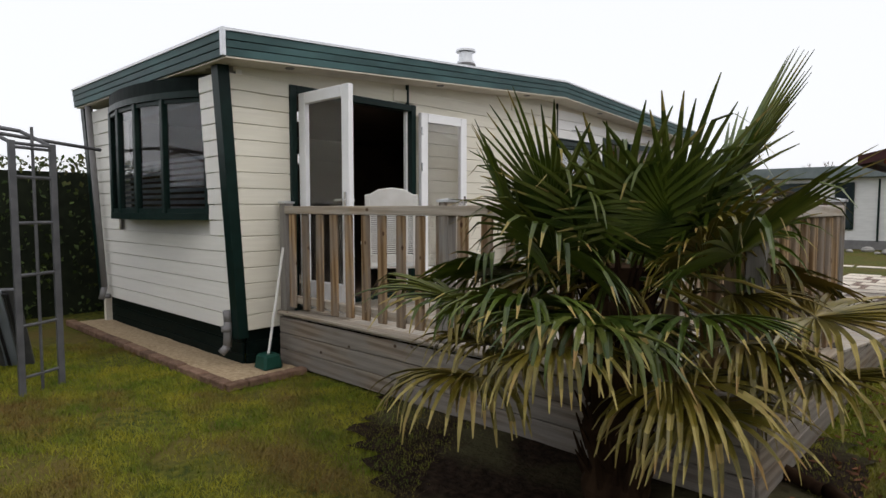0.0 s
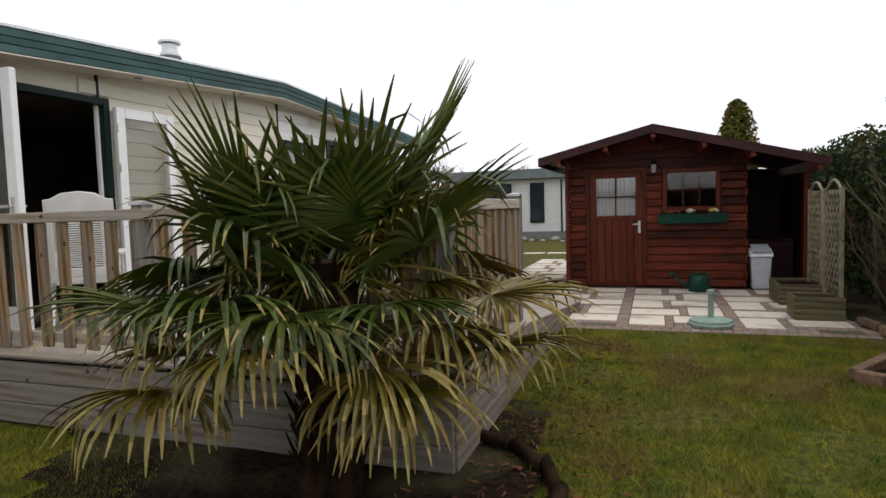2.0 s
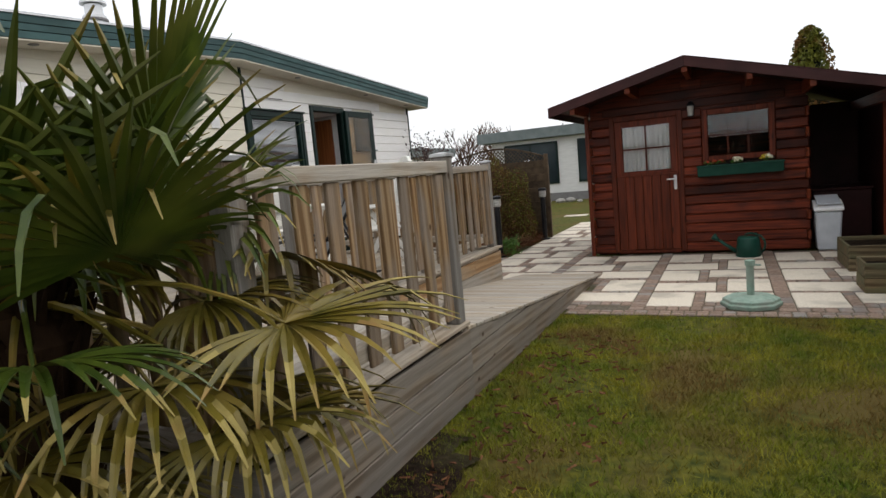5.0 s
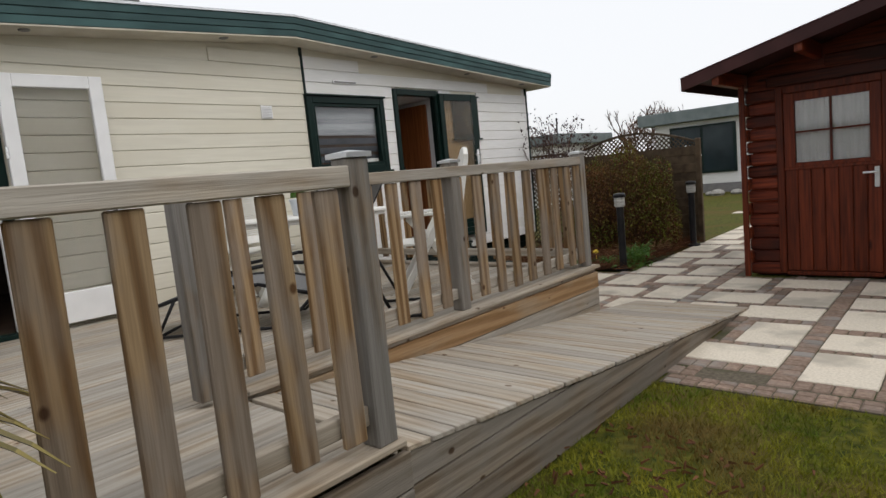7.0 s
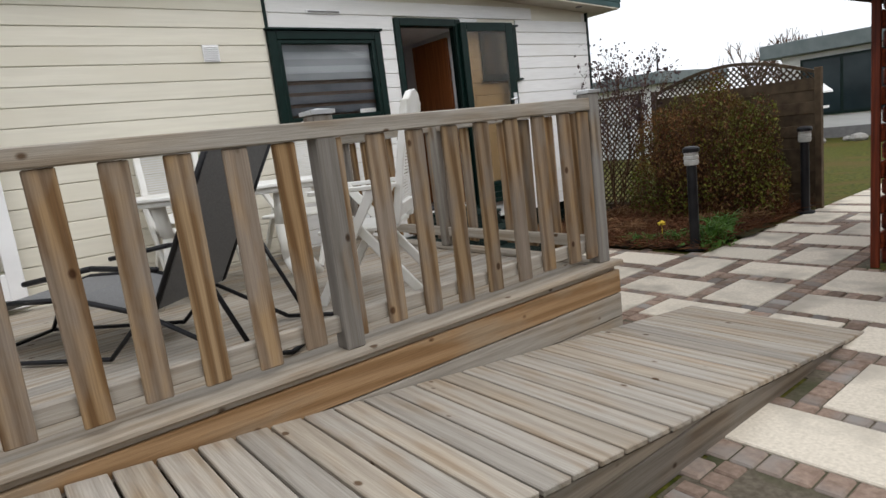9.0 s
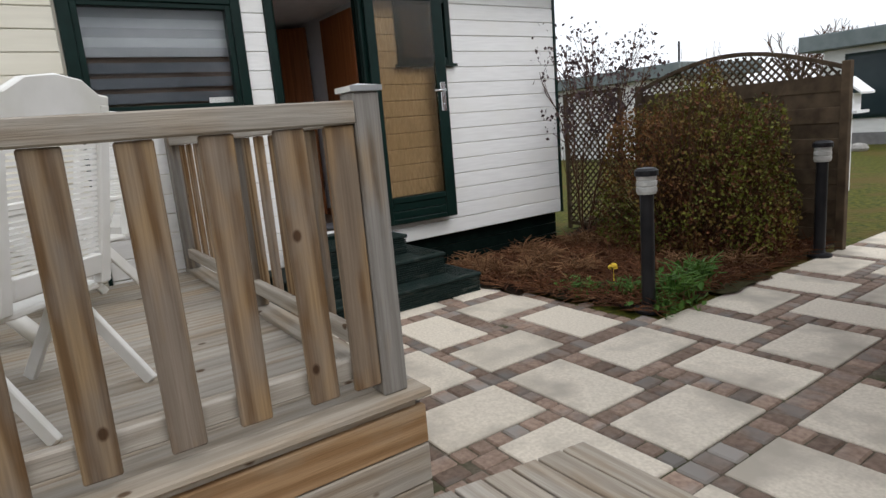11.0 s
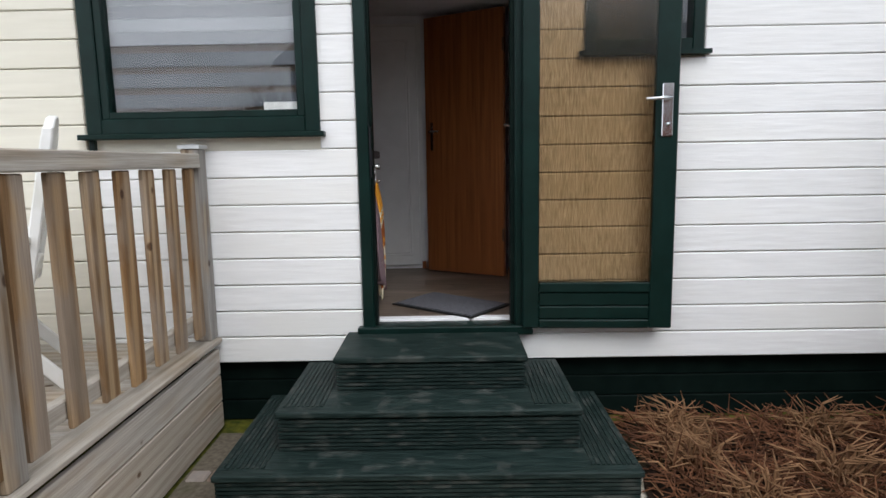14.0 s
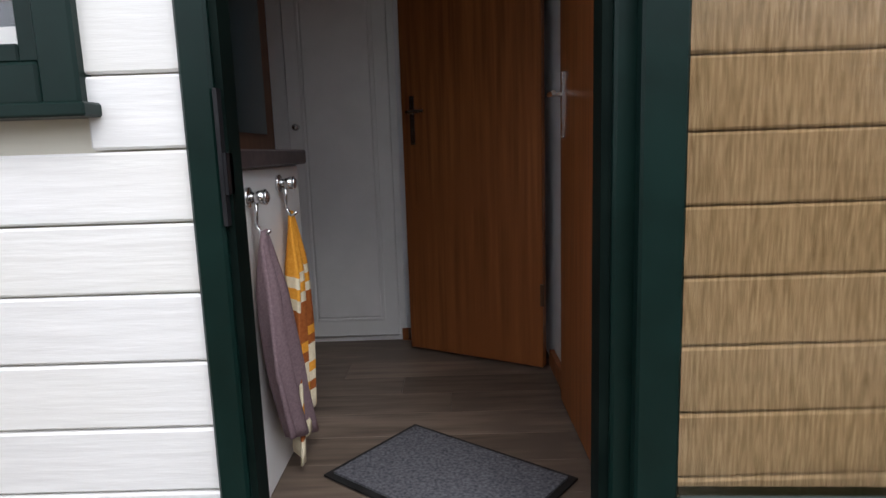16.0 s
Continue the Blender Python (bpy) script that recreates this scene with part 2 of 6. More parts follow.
# dark trim stain; also painted in for shade inside the shed and lean-to
M_SHED_DK = mat("dark_red_brown_trim_and_shade", (0.030, 0.010, 0.010), (0.055, 0.018, 0.017), 3, 0.5, 0.2)
M_SLAB = mat("pale_concrete_slab", (0.61, 0.545, 0.445), (0.76, 0.69, 0.58), 60, 0.85, 0.35, vary=0.06, c3=(0.45, 0.405, 0.335), big=2.2, third=0.52)
M_SETT = mat("brown_grey_paver", (0.20, 0.14, 0.107), (0.31, 0.228, 0.178), 35, 0.85, 0.5, vary=0.35, c3=(0.25, 0.23, 0.21), big=2.5)
M_JOINT = mat("sandy_joint_soil", (0.09, 0.075, 0.055), (0.16, 0.135, 0.10), 40, 0.95, 0.6, c3=(0.06, 0.065, 0.03), big=3)
M_GRASS = mat("lawn", (0.022, 0.034, 0.005), (0.12, 0.115, 0.014), 16, 0.9, 0.8, c3=(0.10, 0.075, 0.02), big=1.5, dist=0.02, third=0.48, spec=0.15)
M_BLADE = mat("grass_blades", (0.08, 0.13, 0.008), (0.29, 0.265, 0.022), 3.5, 0.7, 0, c3=(0.16, 0.105, 0.028), big=1.6, third=0.52, spec=0.2)
M_SOIL = mat("dark_soil", (0.009, 0.006, 0.004), (0.032, 0.021, 0.014), 22, 0.95, 0.9, c3=(0.055, 0.05, 0.025), big=1.5, dist=0.03, spec=0.05)
M_MULCH = mat("dead_fern_mulch", (0.055, 0.022, 0.011), (0.18, 0.078, 0.036), 7, 0.9, 0.2)
M_STRAW = mat("dry_stalks", (0.12, 0.062, 0.028), (0.27, 0.15, 0.075), 8, 0.8, 0.1)
M_GRAVEL = mat("tan_gravel", (0.30, 0.22, 0.13), (0.48, 0.37, 0.24), 30, 0.85, 0.6, dist=0.02)
M_EDGE = mat("worn_brick_edging", (0.13, 0.075, 0.05), (0.22, 0.14, 0.095), 20, 0.9, 0.4, vary=0.25)
M_HEDGE = mat("hedge_leaves", (0.016, 0.036, 0.009), (0.064, 0.09, 0.02), 3, 0.6, 0, c3=(0.10, 0.08, 0.024), big=0.9, third=0.5)
# near-black core colour, painted in for the shade deep in the foliage
M_HEDGE_IN = mat("hedge_inside_shade", (0.006, 0.009, 0.004), (0.013, 0.017, 0.008), 9, 0.9, 0.5)
M_BUSH = mat("bush_leaves", (0.06, 0.075, 0.010), (0.17, 0.17, 0.022), 3, 0.6, 0, c3=(0.17, 0.085, 0.028), big=1.6, third=0.45)
M_TWIG = mat("brown_twigs", (0.060, 0.030, 0.018), (0.12, 0.065, 0.038), 8, 0.85, 0.2)
M_BARK = mat("mossy_bark", (0.075, 0.062, 0.036), (0.16, 0.135, 0.085), 10, 0.9, 0.5, (1, 1, 0.3), c3=(0.10, 0.11, 0.05), big=3, dist=0.01)
M_PURPLE = mat("withered_purple_leaves", (0.055, 0.035, 0.038), (0.11, 0.075, 0.072), 5, 0.7, 0)
M_FROND = mat("palm_green", (0.022, 0.044, 0.005), (0.085, 0.115, 0.012), 6, 0.36, 0.12, c3=(0.12, 0.135, 0.025), big=2.2, vary=0.25, third=0.52, spec=0.4)
M_FROND_OLD = mat("palm_olive_leaf", (0.070, 0.062, 0.007), (0.19, 0.145, 0.020), 6, 0.36, 0.12, c3=(0.24, 0.165, 0.035), big=2.5, vary=0.25, spec=0.4)
M_FROND_DRY = mat("palm_yellow_tips", (0.22, 0.18, 0.05), (0.36, 0.29, 0.10), 10, 0.5, 0.1, vary=0.2, c3=(0.24, 0.15, 0.05), big=4)
M_FIBRE = mat("palm_trunk_fibre", (0.014, 0.008, 0.005), (0.045, 0.027, 0.015), 9, 0.95, 0.8, (1, 1, 0.2), dist=0.02, spec=0.03)
M_GREYMET = mat("grey_painted_metal", (0.085, 0.085, 0.09), (0.125, 0.125, 0.13), 9, 0.45, 0.1, metal=0.3)
M_FABRIC = mat("grey_lounger_mesh", (0.15, 0.15, 0.15), (0.20, 0.20, 0.20), 120, 0.8, 0.3)
M_BLACK = mat("black_tube", (0.012, 0.012, 0.014), (0.022, 0.022, 0.024), 8, 0.35, 0.05)
M_CAN = mat("green_plastic_can", (0.008, 0.045, 0.032), (0.013, 0.065, 0.047), 6, 0.35, 0.05)
M_PARASOL = mat("pale_green_concrete_foot", (0.22, 0.32, 0.26), (0.32, 0.42, 0.35), 20, 0.7, 0.3, c3=(0.28, 0.33, 0.28), big=6)
M_BIN = mat("white_bin_plastic", (0.50, 0.53, 0.57), (0.60, 0.63, 0.67), 6, 0.45, 0.05)
M_OAK = wood("planter_wood", (0.09, 0.065, 0.035), (0.20, 0.155, 0.09), 0, (0.13, 0.125, 0.07), 0.5)
M_LATT = mat("brown_lattice", (0.055, 0.038, 0.024), (0.11, 0.08, 0.05), 8, 0.85, 0.3, vary=0.15)
M_LATT2 = mat("pale_lattice", (0.20, 0.17, 0.11), (0.32, 0.28, 0.20), 8, 0.85, 0.3, vary=0.15)
M_INDOOR = mat("brown_door_veneer", (0.17, 0.052, 0.016), (0.30, 0.105, 0.034), 1.6, 0.38, 0.1, (26, 26, 1.0), c3=(0.24, 0.078, 0.025), big=2)
M_INWALL = mat("white_inner_wall", (0.70, 0.70, 0.72), (0.76, 0.76, 0.78), 8, 0.6, 0.05)
M_CUP = mat("white_cupboard_lacquer", (0.74, 0.73, 0.71), (0.79, 0.78, 0.76), 8, 0.35, 0.03)
M_INDARK = mat("dark_wood_panelling", (0.06, 0.028, 0.016), (0.10, 0.05, 0.03), 2, 0.5, 0.1, GRAIN_Z)
M_FLOOR = mat("grey_brown_vinyl_plank", (0.085, 0.062, 0.046), (0.19, 0.145, 0.11), 1.8, 0.38, 0.12, (16, 1.6, 16), vary=0.22, c3=(0.12, 0.092, 0.072), big=2.5)
M_MAT = mat("grey_door_mat", (0.055, 0.056, 0.065), (0.15, 0.15, 0.165), 110, 0.95, 0.6)
M_RUBBER = mat("black_rubber", (0.012, 0.012, 0.012), (0.02, 0.02, 0.02), 20, 0.6, 0.1)
M_COUNTER = mat("dark_counter_top", (0.045, 0.035, 0.035), (0.08, 0.062, 0.06), 30, 0.35, 0.05)
M_TOWEL1 = mat("mauve_terry", (0.22, 0.15, 0.165), (0.29, 0.205, 0.22), 150, 0.95, 0.6)
M_TOWEL2 = mat("orange_terry", (0.72, 0.30, 0.025), (0.82, 0.38, 0.05), 120, 0.95, 0.6)
M_TOWEL3 = mat("rust_terry", (0.30, 0.085, 0.02), (0.38, 0.12, 0.03), 120, 0.95, 0.6)
M_TOWEL4 = mat("cream_terry", (0.70, 0.60, 0.42), (0.78, 0.69, 0.50), 120, 0.95, 0.6)
M_CURTAIN = mat("white_net_curtain", (0.62, 0.63, 0.62), (0.74, 0.75, 0.74), 4, 0.8, 0.2, (30, 30, 1))
M_ROLLER = mat("pale_grey_roller_blind", (0.29, 0.31, 0.33), (0.36, 0.38, 0.40), 3, 0.6, 0.1)
M_BLIND_BAND = mat("grey_blind_band", (0.22, 0.235, 0.25), (0.27, 0.285, 0.30), 3, 0.6, 0.1)
M_LOUVRE = mat("grey_inner_blind", (0.05, 0.06, 0.07), (0.09, 0.10, 0.115), 3, 0.6, 0.1)
# dark brown that carries the shade of the rooms
M_DARKROOM = mat("interior_shade_brown", (0.05, 0.035, 0.025), (0.08, 0.055, 0.04), 3, 0.7, 0.05)
M_FARWHITE = mat("neighbour_white_wall", (0.66, 0.66, 0.64), (0.74, 0.74, 0.72), 3, 0.6, 0.05, (1, 1, 5))
M_FARROOF = mat("neighbour_grey_green_roof", (0.14, 0.17, 0.17), (0.19, 0.22, 0.22), 4, 0.6, 0.1)
M_FARGLASS = mat("neighbour_dark_pane", (0.012, 0.02, 0.024), (0.03, 0.045, 0.05), 0.8, 0.08, 0.0)
M_BARN = mat("grey_ribbed_metal_barn", (0.17, 0.19, 0.215), (0.23, 0.25, 0.275), 3, 0.55, 0.1)
M_STONE = mat("grey_stones", (0.26, 0.25, 0.23), (0.42, 0.40, 0.37), 8, 0.85, 0.4)
M_GREENS = mat("spring_greens", (0.045, 0.11, 0.018), (0.10, 0.19, 0.035), 6, 0.5, 0.05)
M_PETAL_W = mat("cream_petals", (0.78, 0.74, 0.55), (0.85, 0.82, 0.66), 9, 0.6, 0.1)
M_PETAL_R = mat("red_petals", (0.42, 0.05, 0.03), (0.52, 0.09, 0.04), 9, 0.6, 0.1)
M_PETAL_Y = mat("yellow_petals", (0.75, 0.52, 0.05), (0.82, 0.62, 0.08), 9, 0.6, 0.1)
M_LENS = mat("lantern_diffuser", (0.42, 0.42, 0.40), (0.52, 0.52, 0.50), 12, 0.3, 0.1)
M_BIRDWOOD = mat("pale_birdhouse_wood", (0.26, 0.19, 0.10), (0.36, 0.28, 0.17), 3, 0.8, 0.2, GRAIN_Z)
M_ORANGE = mat("orange_red_cord", (0.38, 0.07, 0.02), (0.46, 0.10, 0.03), 9, 0.7, 0.2)


# ---- mesh helpers ----
def origin(ob):
    return ob.location + (origin(ob.parent) if ob.parent else Vector((0, 0, 0)))


class Mesh:
    """Collects shaped solids into one mesh."""

    def __init__(self):
        self.v, self.f, self.k = [], [], []

    def add(self, vs, fs, k=0):
        o = len(self.v)
        self.v += [tuple(p) for p in vs]
        self.f += [tuple(i + o for i in f) for f in fs]
        self.k += [k] * len(fs)
        return self

    def box(self, x0, x1, y0, y1, z0, z1, k=0):
        vs = [(x, y, z) for z in (z0, z1) for y in (y0, y1) for x in (x0, x1)]
        return self.add(vs, [(0, 2, 3, 1), (4, 5, 7, 6), (0, 1, 5, 4), (2, 6, 7, 3), (0, 4, 6, 2), (1, 3, 7, 5)], k)

    def turned(self, m, sx, sy, sz, k=0):
        vs = [m @ Vector((x * sx / 2, y * sy / 2, z * sz / 2)) for z in (-1, 1) for y in (-1, 1) for x in (-1, 1)]
        return self.add(vs, [(0, 2, 3, 1), (4, 5, 7, 6), (0, 1, 5, 4), (2, 6, 7, 3), (0, 4, 6, 2), (1, 3, 7, 5)], k)

    def rod(self, a, b, r0, r1=None, n=8, k=0, caps=True):
        a, b = Vector(a), Vector(b)
        r1 = r0 if r1 is None else r1
        q = (b - a).to_track_quat("Z", "Y")
        ring = lambda c, r: [c + q @ Vector((r * math.cos(2 * math.pi * i / n), r * math.sin(2 * math.pi * i / n), 0)) for i in range(n)]
        vs = ring(a, r0) + ring(b, r1)
        fs = [(i, (i + 1) % n, n + (i + 1) % n, n + i) for i in range(n)]
        if caps:
            fs += [tuple(range(n - 1, -1, -1)), tuple(range(n, 2 * n))]
        return self.add(vs, fs, k)

    def path(self, pts, r, n=8, k=0):
        for a, b in zip(pts, pts[1:]):
            self.rod(a, b, r, r, n, k)
        return self

    def lathe(self, c, prof, n=20, k=0):
        """prof: radius, height pairs from bottom to top, turned about the vertical through c."""
        vs = [(c[0] + r * math.cos(2 * math.pi * i / n), c[1] + r * math.sin(2 * math.pi * i / n), c[2] + h) for r, h in prof for i in range(n)]
        fs = [(j * n + i, j * n + (i + 1) % n, (j + 1) * n + (i + 1) % n, (j + 1) * n + i) for j in range(len(prof) - 1) for i in range(n)]
        fs += [tuple(range(n - 1, -1, -1)), tuple((len(prof) - 1) * n + i for i in range(n))]
        return self.add(vs, fs, k)

    def prism(self, outline, axis, a, b, k=0):
        """A closed outline in the two other axes, pushed from a to b along axis 'x', 'y' or 'z'."""
        put = {"x": lambda u, v, w: (w, u, v), "y": lambda u, v, w: (u, w, v), "z": lambda u, v, w: (u, v, w)}[axis]
        n = len(outline)
        vs = [put(u, v, a) for u, v in outline] + [put(u, v, b) for u, v in outline]
        fs = [tuple(range(n)), tuple(range(2 * n - 1, n - 1, -1))] + [(i, n + i, n + (i + 1) % n, (i + 1) % n) for i in range(n)]
        return self.add(vs, fs, k)

    def make(self, name, mats, parent=None, bevel=0.0, smooth=False, at=None):
        me = bpy.data.meshes.new(name)
        o = Vector(at) if at else Vector((0, 0, 0))
        me.from_pydata([Vector(p) - o for p in self.v], [], self.f)
        for m in (mats if isinstance(mats, (list, tuple)) else [mats]):
            me.materials.append(m)
        me.polygons.foreach_set("material_index", self.k)
        bm = bmesh.new()
        bm.from_mesh(me)
        bmesh.ops.recalc_face_normals(bm, faces=bm.faces)
        if bevel:
            es = [e for e in bm.edges if len(e.link_faces) == 2 and e.calc_face_angle(0) > 0.6]
            bmesh.ops.bevel(bm, geom=es, offset=bevel, segments=1, affect='EDGES', clamp_overlap=True)
        for f in bm.faces:
            f.smooth = smooth
        bm.to_mesh(me)
        bm.free()
        ob = new(name, me)
        ob.location = o
        if parent:
            ob.parent = parent
            ob.location = o - origin(parent)
        return ob


def thing(name, label, category, group="", kind="", at=(0, 0, 0)):
    ob = new(name)
    ob.location = at
    return tagged(ob, label, category, group, kind)


SHARED = {}


def piece(name, parent, x0, x1, y0, y1, z0, z1, m, bevel=0.004, tilt=None):
    """A bevelled board or block as an object of its own; alike ones share their mesh."""
    d = (round(x1 - x0, 3), round(y1 - y0, 3), round(z1 - z0, 3))
    key = (d, m.name, bevel)
    if key not in SHARED:
        b = Mesh().box(-d[0] / 2, d[0] / 2, -d[1] / 2, d[1] / 2, -d[2] / 2, d[2] / 2).make(name, m, bevel=min(bevel, min(d) * 0.4))
        SHARED[key] = b.data
        ob = b
    else:
        ob = new(name, SHARED[key])
    ob.location = ((x0 + x1) / 2, (y0 + y1) / 2, (z0 + z1) / 2)
    if tilt:
        ob.rotation_euler = tilt
    if parent:
        ob.parent = parent
        ob.location -= origin(parent)
    return ob


rnd = random.Random(7)

# ---- ground ----
G = Mesh()
G.add([(-400, -400, 0), (400, -400, 0), (400, 400, 0), (-400, 400, 0)], [(0, 1, 2, 3)])
tagged(G.make("ground", M_GRASS), "damp patchy lawn of green and yellowed grass", "ground", kind="structure")


def blob(name, outline, z, m, label, cat, parent=None, hump=0.0, step=0.12):
    """A patch of ground with an uneven surface inside an outline."""
    xs, ys = [p[0] for p in outline], [p[1] for p in outline]

    def inside(x, y):
        hit = False
        for (x0, y0), (x1, y1) in zip(outline, outline[1:] + outline[:1]):
            if (y0 > y) != (y1 > y) and x < (x1 - x0) * (y - y0) / (y1 - y0) + x0:
                hit = not hit
        return hit
    nx, ny = int((max(xs) - min(xs)) / step) + 1, int((max(ys) - min(ys)) / step) + 1
    b = Mesh()
    vs, fs = [], []
    for j in range(ny + 1):
        for i in range(nx + 1):
            x, y = min(xs) + i * step, min(ys) + j * step
            vs.append((x + rnd.uniform(-.3, .3) * step, y + rnd.uniform(-.3, .3) * step, z + hump * (noise.noise((x * 3, y * 3, 1)) * 0.5 + 0.5)))
    for j in range(ny):
        for i in range(nx):
            if inside(min(xs) + (i + .5) * step, min(ys) + (j + .5) * step):
                a = j * (nx + 1) + i
                fs.append((a, a + 1, a + nx + 2, a + nx + 1))
    b.add(vs, fs)
    return tagged(b.make(name, m, smooth=True), label, cat, kind="structure")


blob("soil_bed", [(-3.6, 3.3), (-3.2, 2.6), (-2.4, 2.15), (-1.5, 1.95), (-0.75, 2.3), (-0.5, 2.9), (-0.55, 3.8), (-0.7, 4.6), (-0.9, 4.6), (-0.95, 3.3)], 0.006, M_SOIL,
     "bare dark soil round the palm", "soil", hump=0.03)
blob("soil_bed", [(-5.1, 10.75), (-4.1, 10.72), (-3.5, 10.86), (-2.75, 11.05), (-2.7, 12.1), (-2.85, 13.8), (-5.9, 13.8), (-5.1, 12.5)], 0.008, M_SOIL,
     "bare soil bed under shrubs and dead ferns", "soil", hump=0.06)
blob("soil_bed", [(1.6, 5.67), (2.25, 5.05), (2.9, 4.8), (3.4, 4.0), (3.4, 11), (2.2, 11), (2.2, 8.0), (2.42, 6.95)], 0.006, M_SOIL,
     "brown soil at the foot of the hedge", "soil", hump=0.05)

# ---- caravan ----
XF, XB, Y0, Y1 = -5.13, -8.62, 2.85, 12.54
home = thing("caravan", "cream and white clad static caravan with dark green trim", "caravan", kind="structure", at=(-6.9, 7.7, 0))
ROOFY = [(2.62, 2.93), (7.77, 3.27), (12.87, 2.99)]


def roof_z(y):
    (a, za), (b, zb), (c, zc) = ROOFY
    return za + (zb - za) * (y - a) / (b - a) if y < b else zb + (zc - zb) * (y - b) / (c - b)


Mesh().prism([(y, z - 0.02) for y, z in ROOFY] + [(y, z - 0.21) for y, z in reversed(ROOFY)], "x", XB - 0.02, -4.86).make("roof", [M_ROOF], home)
for i, (lo, hi, out) in enumerate(((0.21, 0.145, 0), (0.142, 0.082, 0.006), (0.079, 0.012, 0.012))):
    Mesh().prism([(y, z - hi) for y, z in ROOFY] + [(y, z - lo) for y, z in reversed(ROOFY)], "x", -4.858, -4.835 + out).make("fascia_board", M_FASCIA, home, bevel=0.004)
    z0 = ROOFY[0][1]
    Mesh().box(XB - 0.03, -4.83 + out, 2.60 - out, 2.618, z0 - lo, z0 - hi).make("fascia_board", M_FASCIA, home, bevel=0.004)
    z1 = ROOFY[2][1]
    Mesh().box(XB - 0.03, -4.83 + out, 12.872, 12.89 + out, z1 - lo, z1 - hi).make("fascia_board", M_FASCIA, home, bevel=0.004)
Mesh().prism([(y, z + 0.012) for y, z in ROOFY] + [(y, z - 0.01) for y, z in reversed(ROOFY)], "x", -4.90, -4.812).make("roof_trim", M_ALU, home)
Mesh().box(XB - 0.04, -4.81, 2.575, 2.64, 2.918, 2.942).box(-4.845, -4.80, 2.57, 2.60, 2.715, 2.93).make("roof_trim", M_ALU, home)
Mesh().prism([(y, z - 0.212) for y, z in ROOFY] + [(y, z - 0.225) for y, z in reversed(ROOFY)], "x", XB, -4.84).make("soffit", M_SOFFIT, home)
for y in (3.3, 5.3, 7.0, 9.0, 10.8, 12.2):
    Mesh().lathe((-4.96, y, roof_z(y) - 0.236), [(0.035, 0), (0.045, 0.006), (0.045, 0.012)], 12).make("soffit_spot", M_GREYPIPE, home)
# chimney
Mesh().lathe((-5.47, 6.33, 3.1), [(0.10, 0), (0.10, 0.26)], 20).lathe((-5.47, 6.33, 3.38), [(0.115, 0), (0.115, 0.03), (0.09, 0.04), (0.09, 0.14)], 20) \
    .lathe((-5.47, 6.33, 3.53), [(0.13, 0), (0.13, 0.025), (0.03, 0.04)], 20).make("chimney", M_ALU, home, smooth=False)
Mesh().lathe((-5.47, 6.33, 3.08), [(0.16, 0), (0.11, 0.09)], 20).lathe((-5.47, 6.33, 3.355), [(0.13, 0), (0.13, 0.02)], 20).make("chimney_collar", M_GREYPIPE, home)

OPEN = [(3.46, 5.00, 0.50, 2.60), (8.06, 9.20, 1.62, 2.47), (9.47, 10.24, 0.56, 2.58), (10.62, 11.14, 2.00, 2.54)]


def spans(a, b, z0, z1, holes):
    """The stretches from a to b that no hole cuts between z0 and z1."""
    cuts = sorted((h[0], h[1]) for h in holes if h[2] < z1 - 0.001 and h[3] > z0 + 0.001)
    out = []
    for c, d in cuts:
        if c > a:
            out.append((a, min(c, b)))
        a = max(a, d)
    if a < b:
        out.append((a, b))
    return [s for s in out if s[1] - s[0] > 0.02]


# inner skin of the long wall, cut by its openings
W = Mesh()
edges = sorted({0.36, 2.68} | {z for o in OPEN for z in o[2:]})
for za, zb in zip(edges, edges[1:]):
    for a, b in spans(Y0 + 0.02, Y1, za, zb, OPEN):
        W.box(XF - 0.09, XF - 0.022, a, b, za, zb)
W.prism([(Y0, 2.68), (Y1, 2.68), (Y1, roof_z(Y1) - 0.22), (7.77, 3.045), (Y0, roof_z(Y0) - 0.22)], "x", XF - 0.09, XF - 0.022)
W.make("wall_east", M_CREAM, home)
PITCH = 0.1435
HOLES = [(3.40, 5.06, 0.0, 2.63), (8.00, 9.22, 1.57, 2.51), (9.41, 10.30, 0.52, 2.63), (10.58, 11.19, 1.96, 2.58), (8.015, 8.045, 0.0, 3.1)]
for i in range(19):
    za, zb = 0.365 + i * PITCH, 0.365 + (i + 1) * PITCH - 0.005
    ya, yb = Y0 + 0.0 - 0.13 * (za - 0.36) / 2.3, Y1
    if zb > 2.64:
        ya = max(ya, 2.62 + (zb - 2.68) / 0.066 + 0.3)
        yb = min(yb, 12.87 - (zb - 2.74) / 0.055 - 0.3) if zb > 2.74 else yb
    if yb - ya < 0.4:
        continue
    for a, b in spans(ya, yb, za, zb, HOLES):
        m = M_CREAM if b < 8.1 else M_WHITE_SIDING
        piece("siding_board", home, XF - 0.02, XF + rnd.uniform(-0.0012, 0.0012), a, b, za, zb, m, 0.005)
Mesh().box(XF - 0.02, XF + 0.006, 8.017, 8.043, 0.40, 3.05).make("seam_strip", M_GREEN, home)
Mesh().box(XF - 0.02, XF + 0.008, 4.93, 4.955, 2.632, 2.86).make("seam_strip", M_GREEN, home)
Mesh().box(XF - 0.06, XF + 0.012, Y1 - 0.012, Y1 + 0.02, 0.36, 2.77).make("corner_trim", M_GREEN, home)
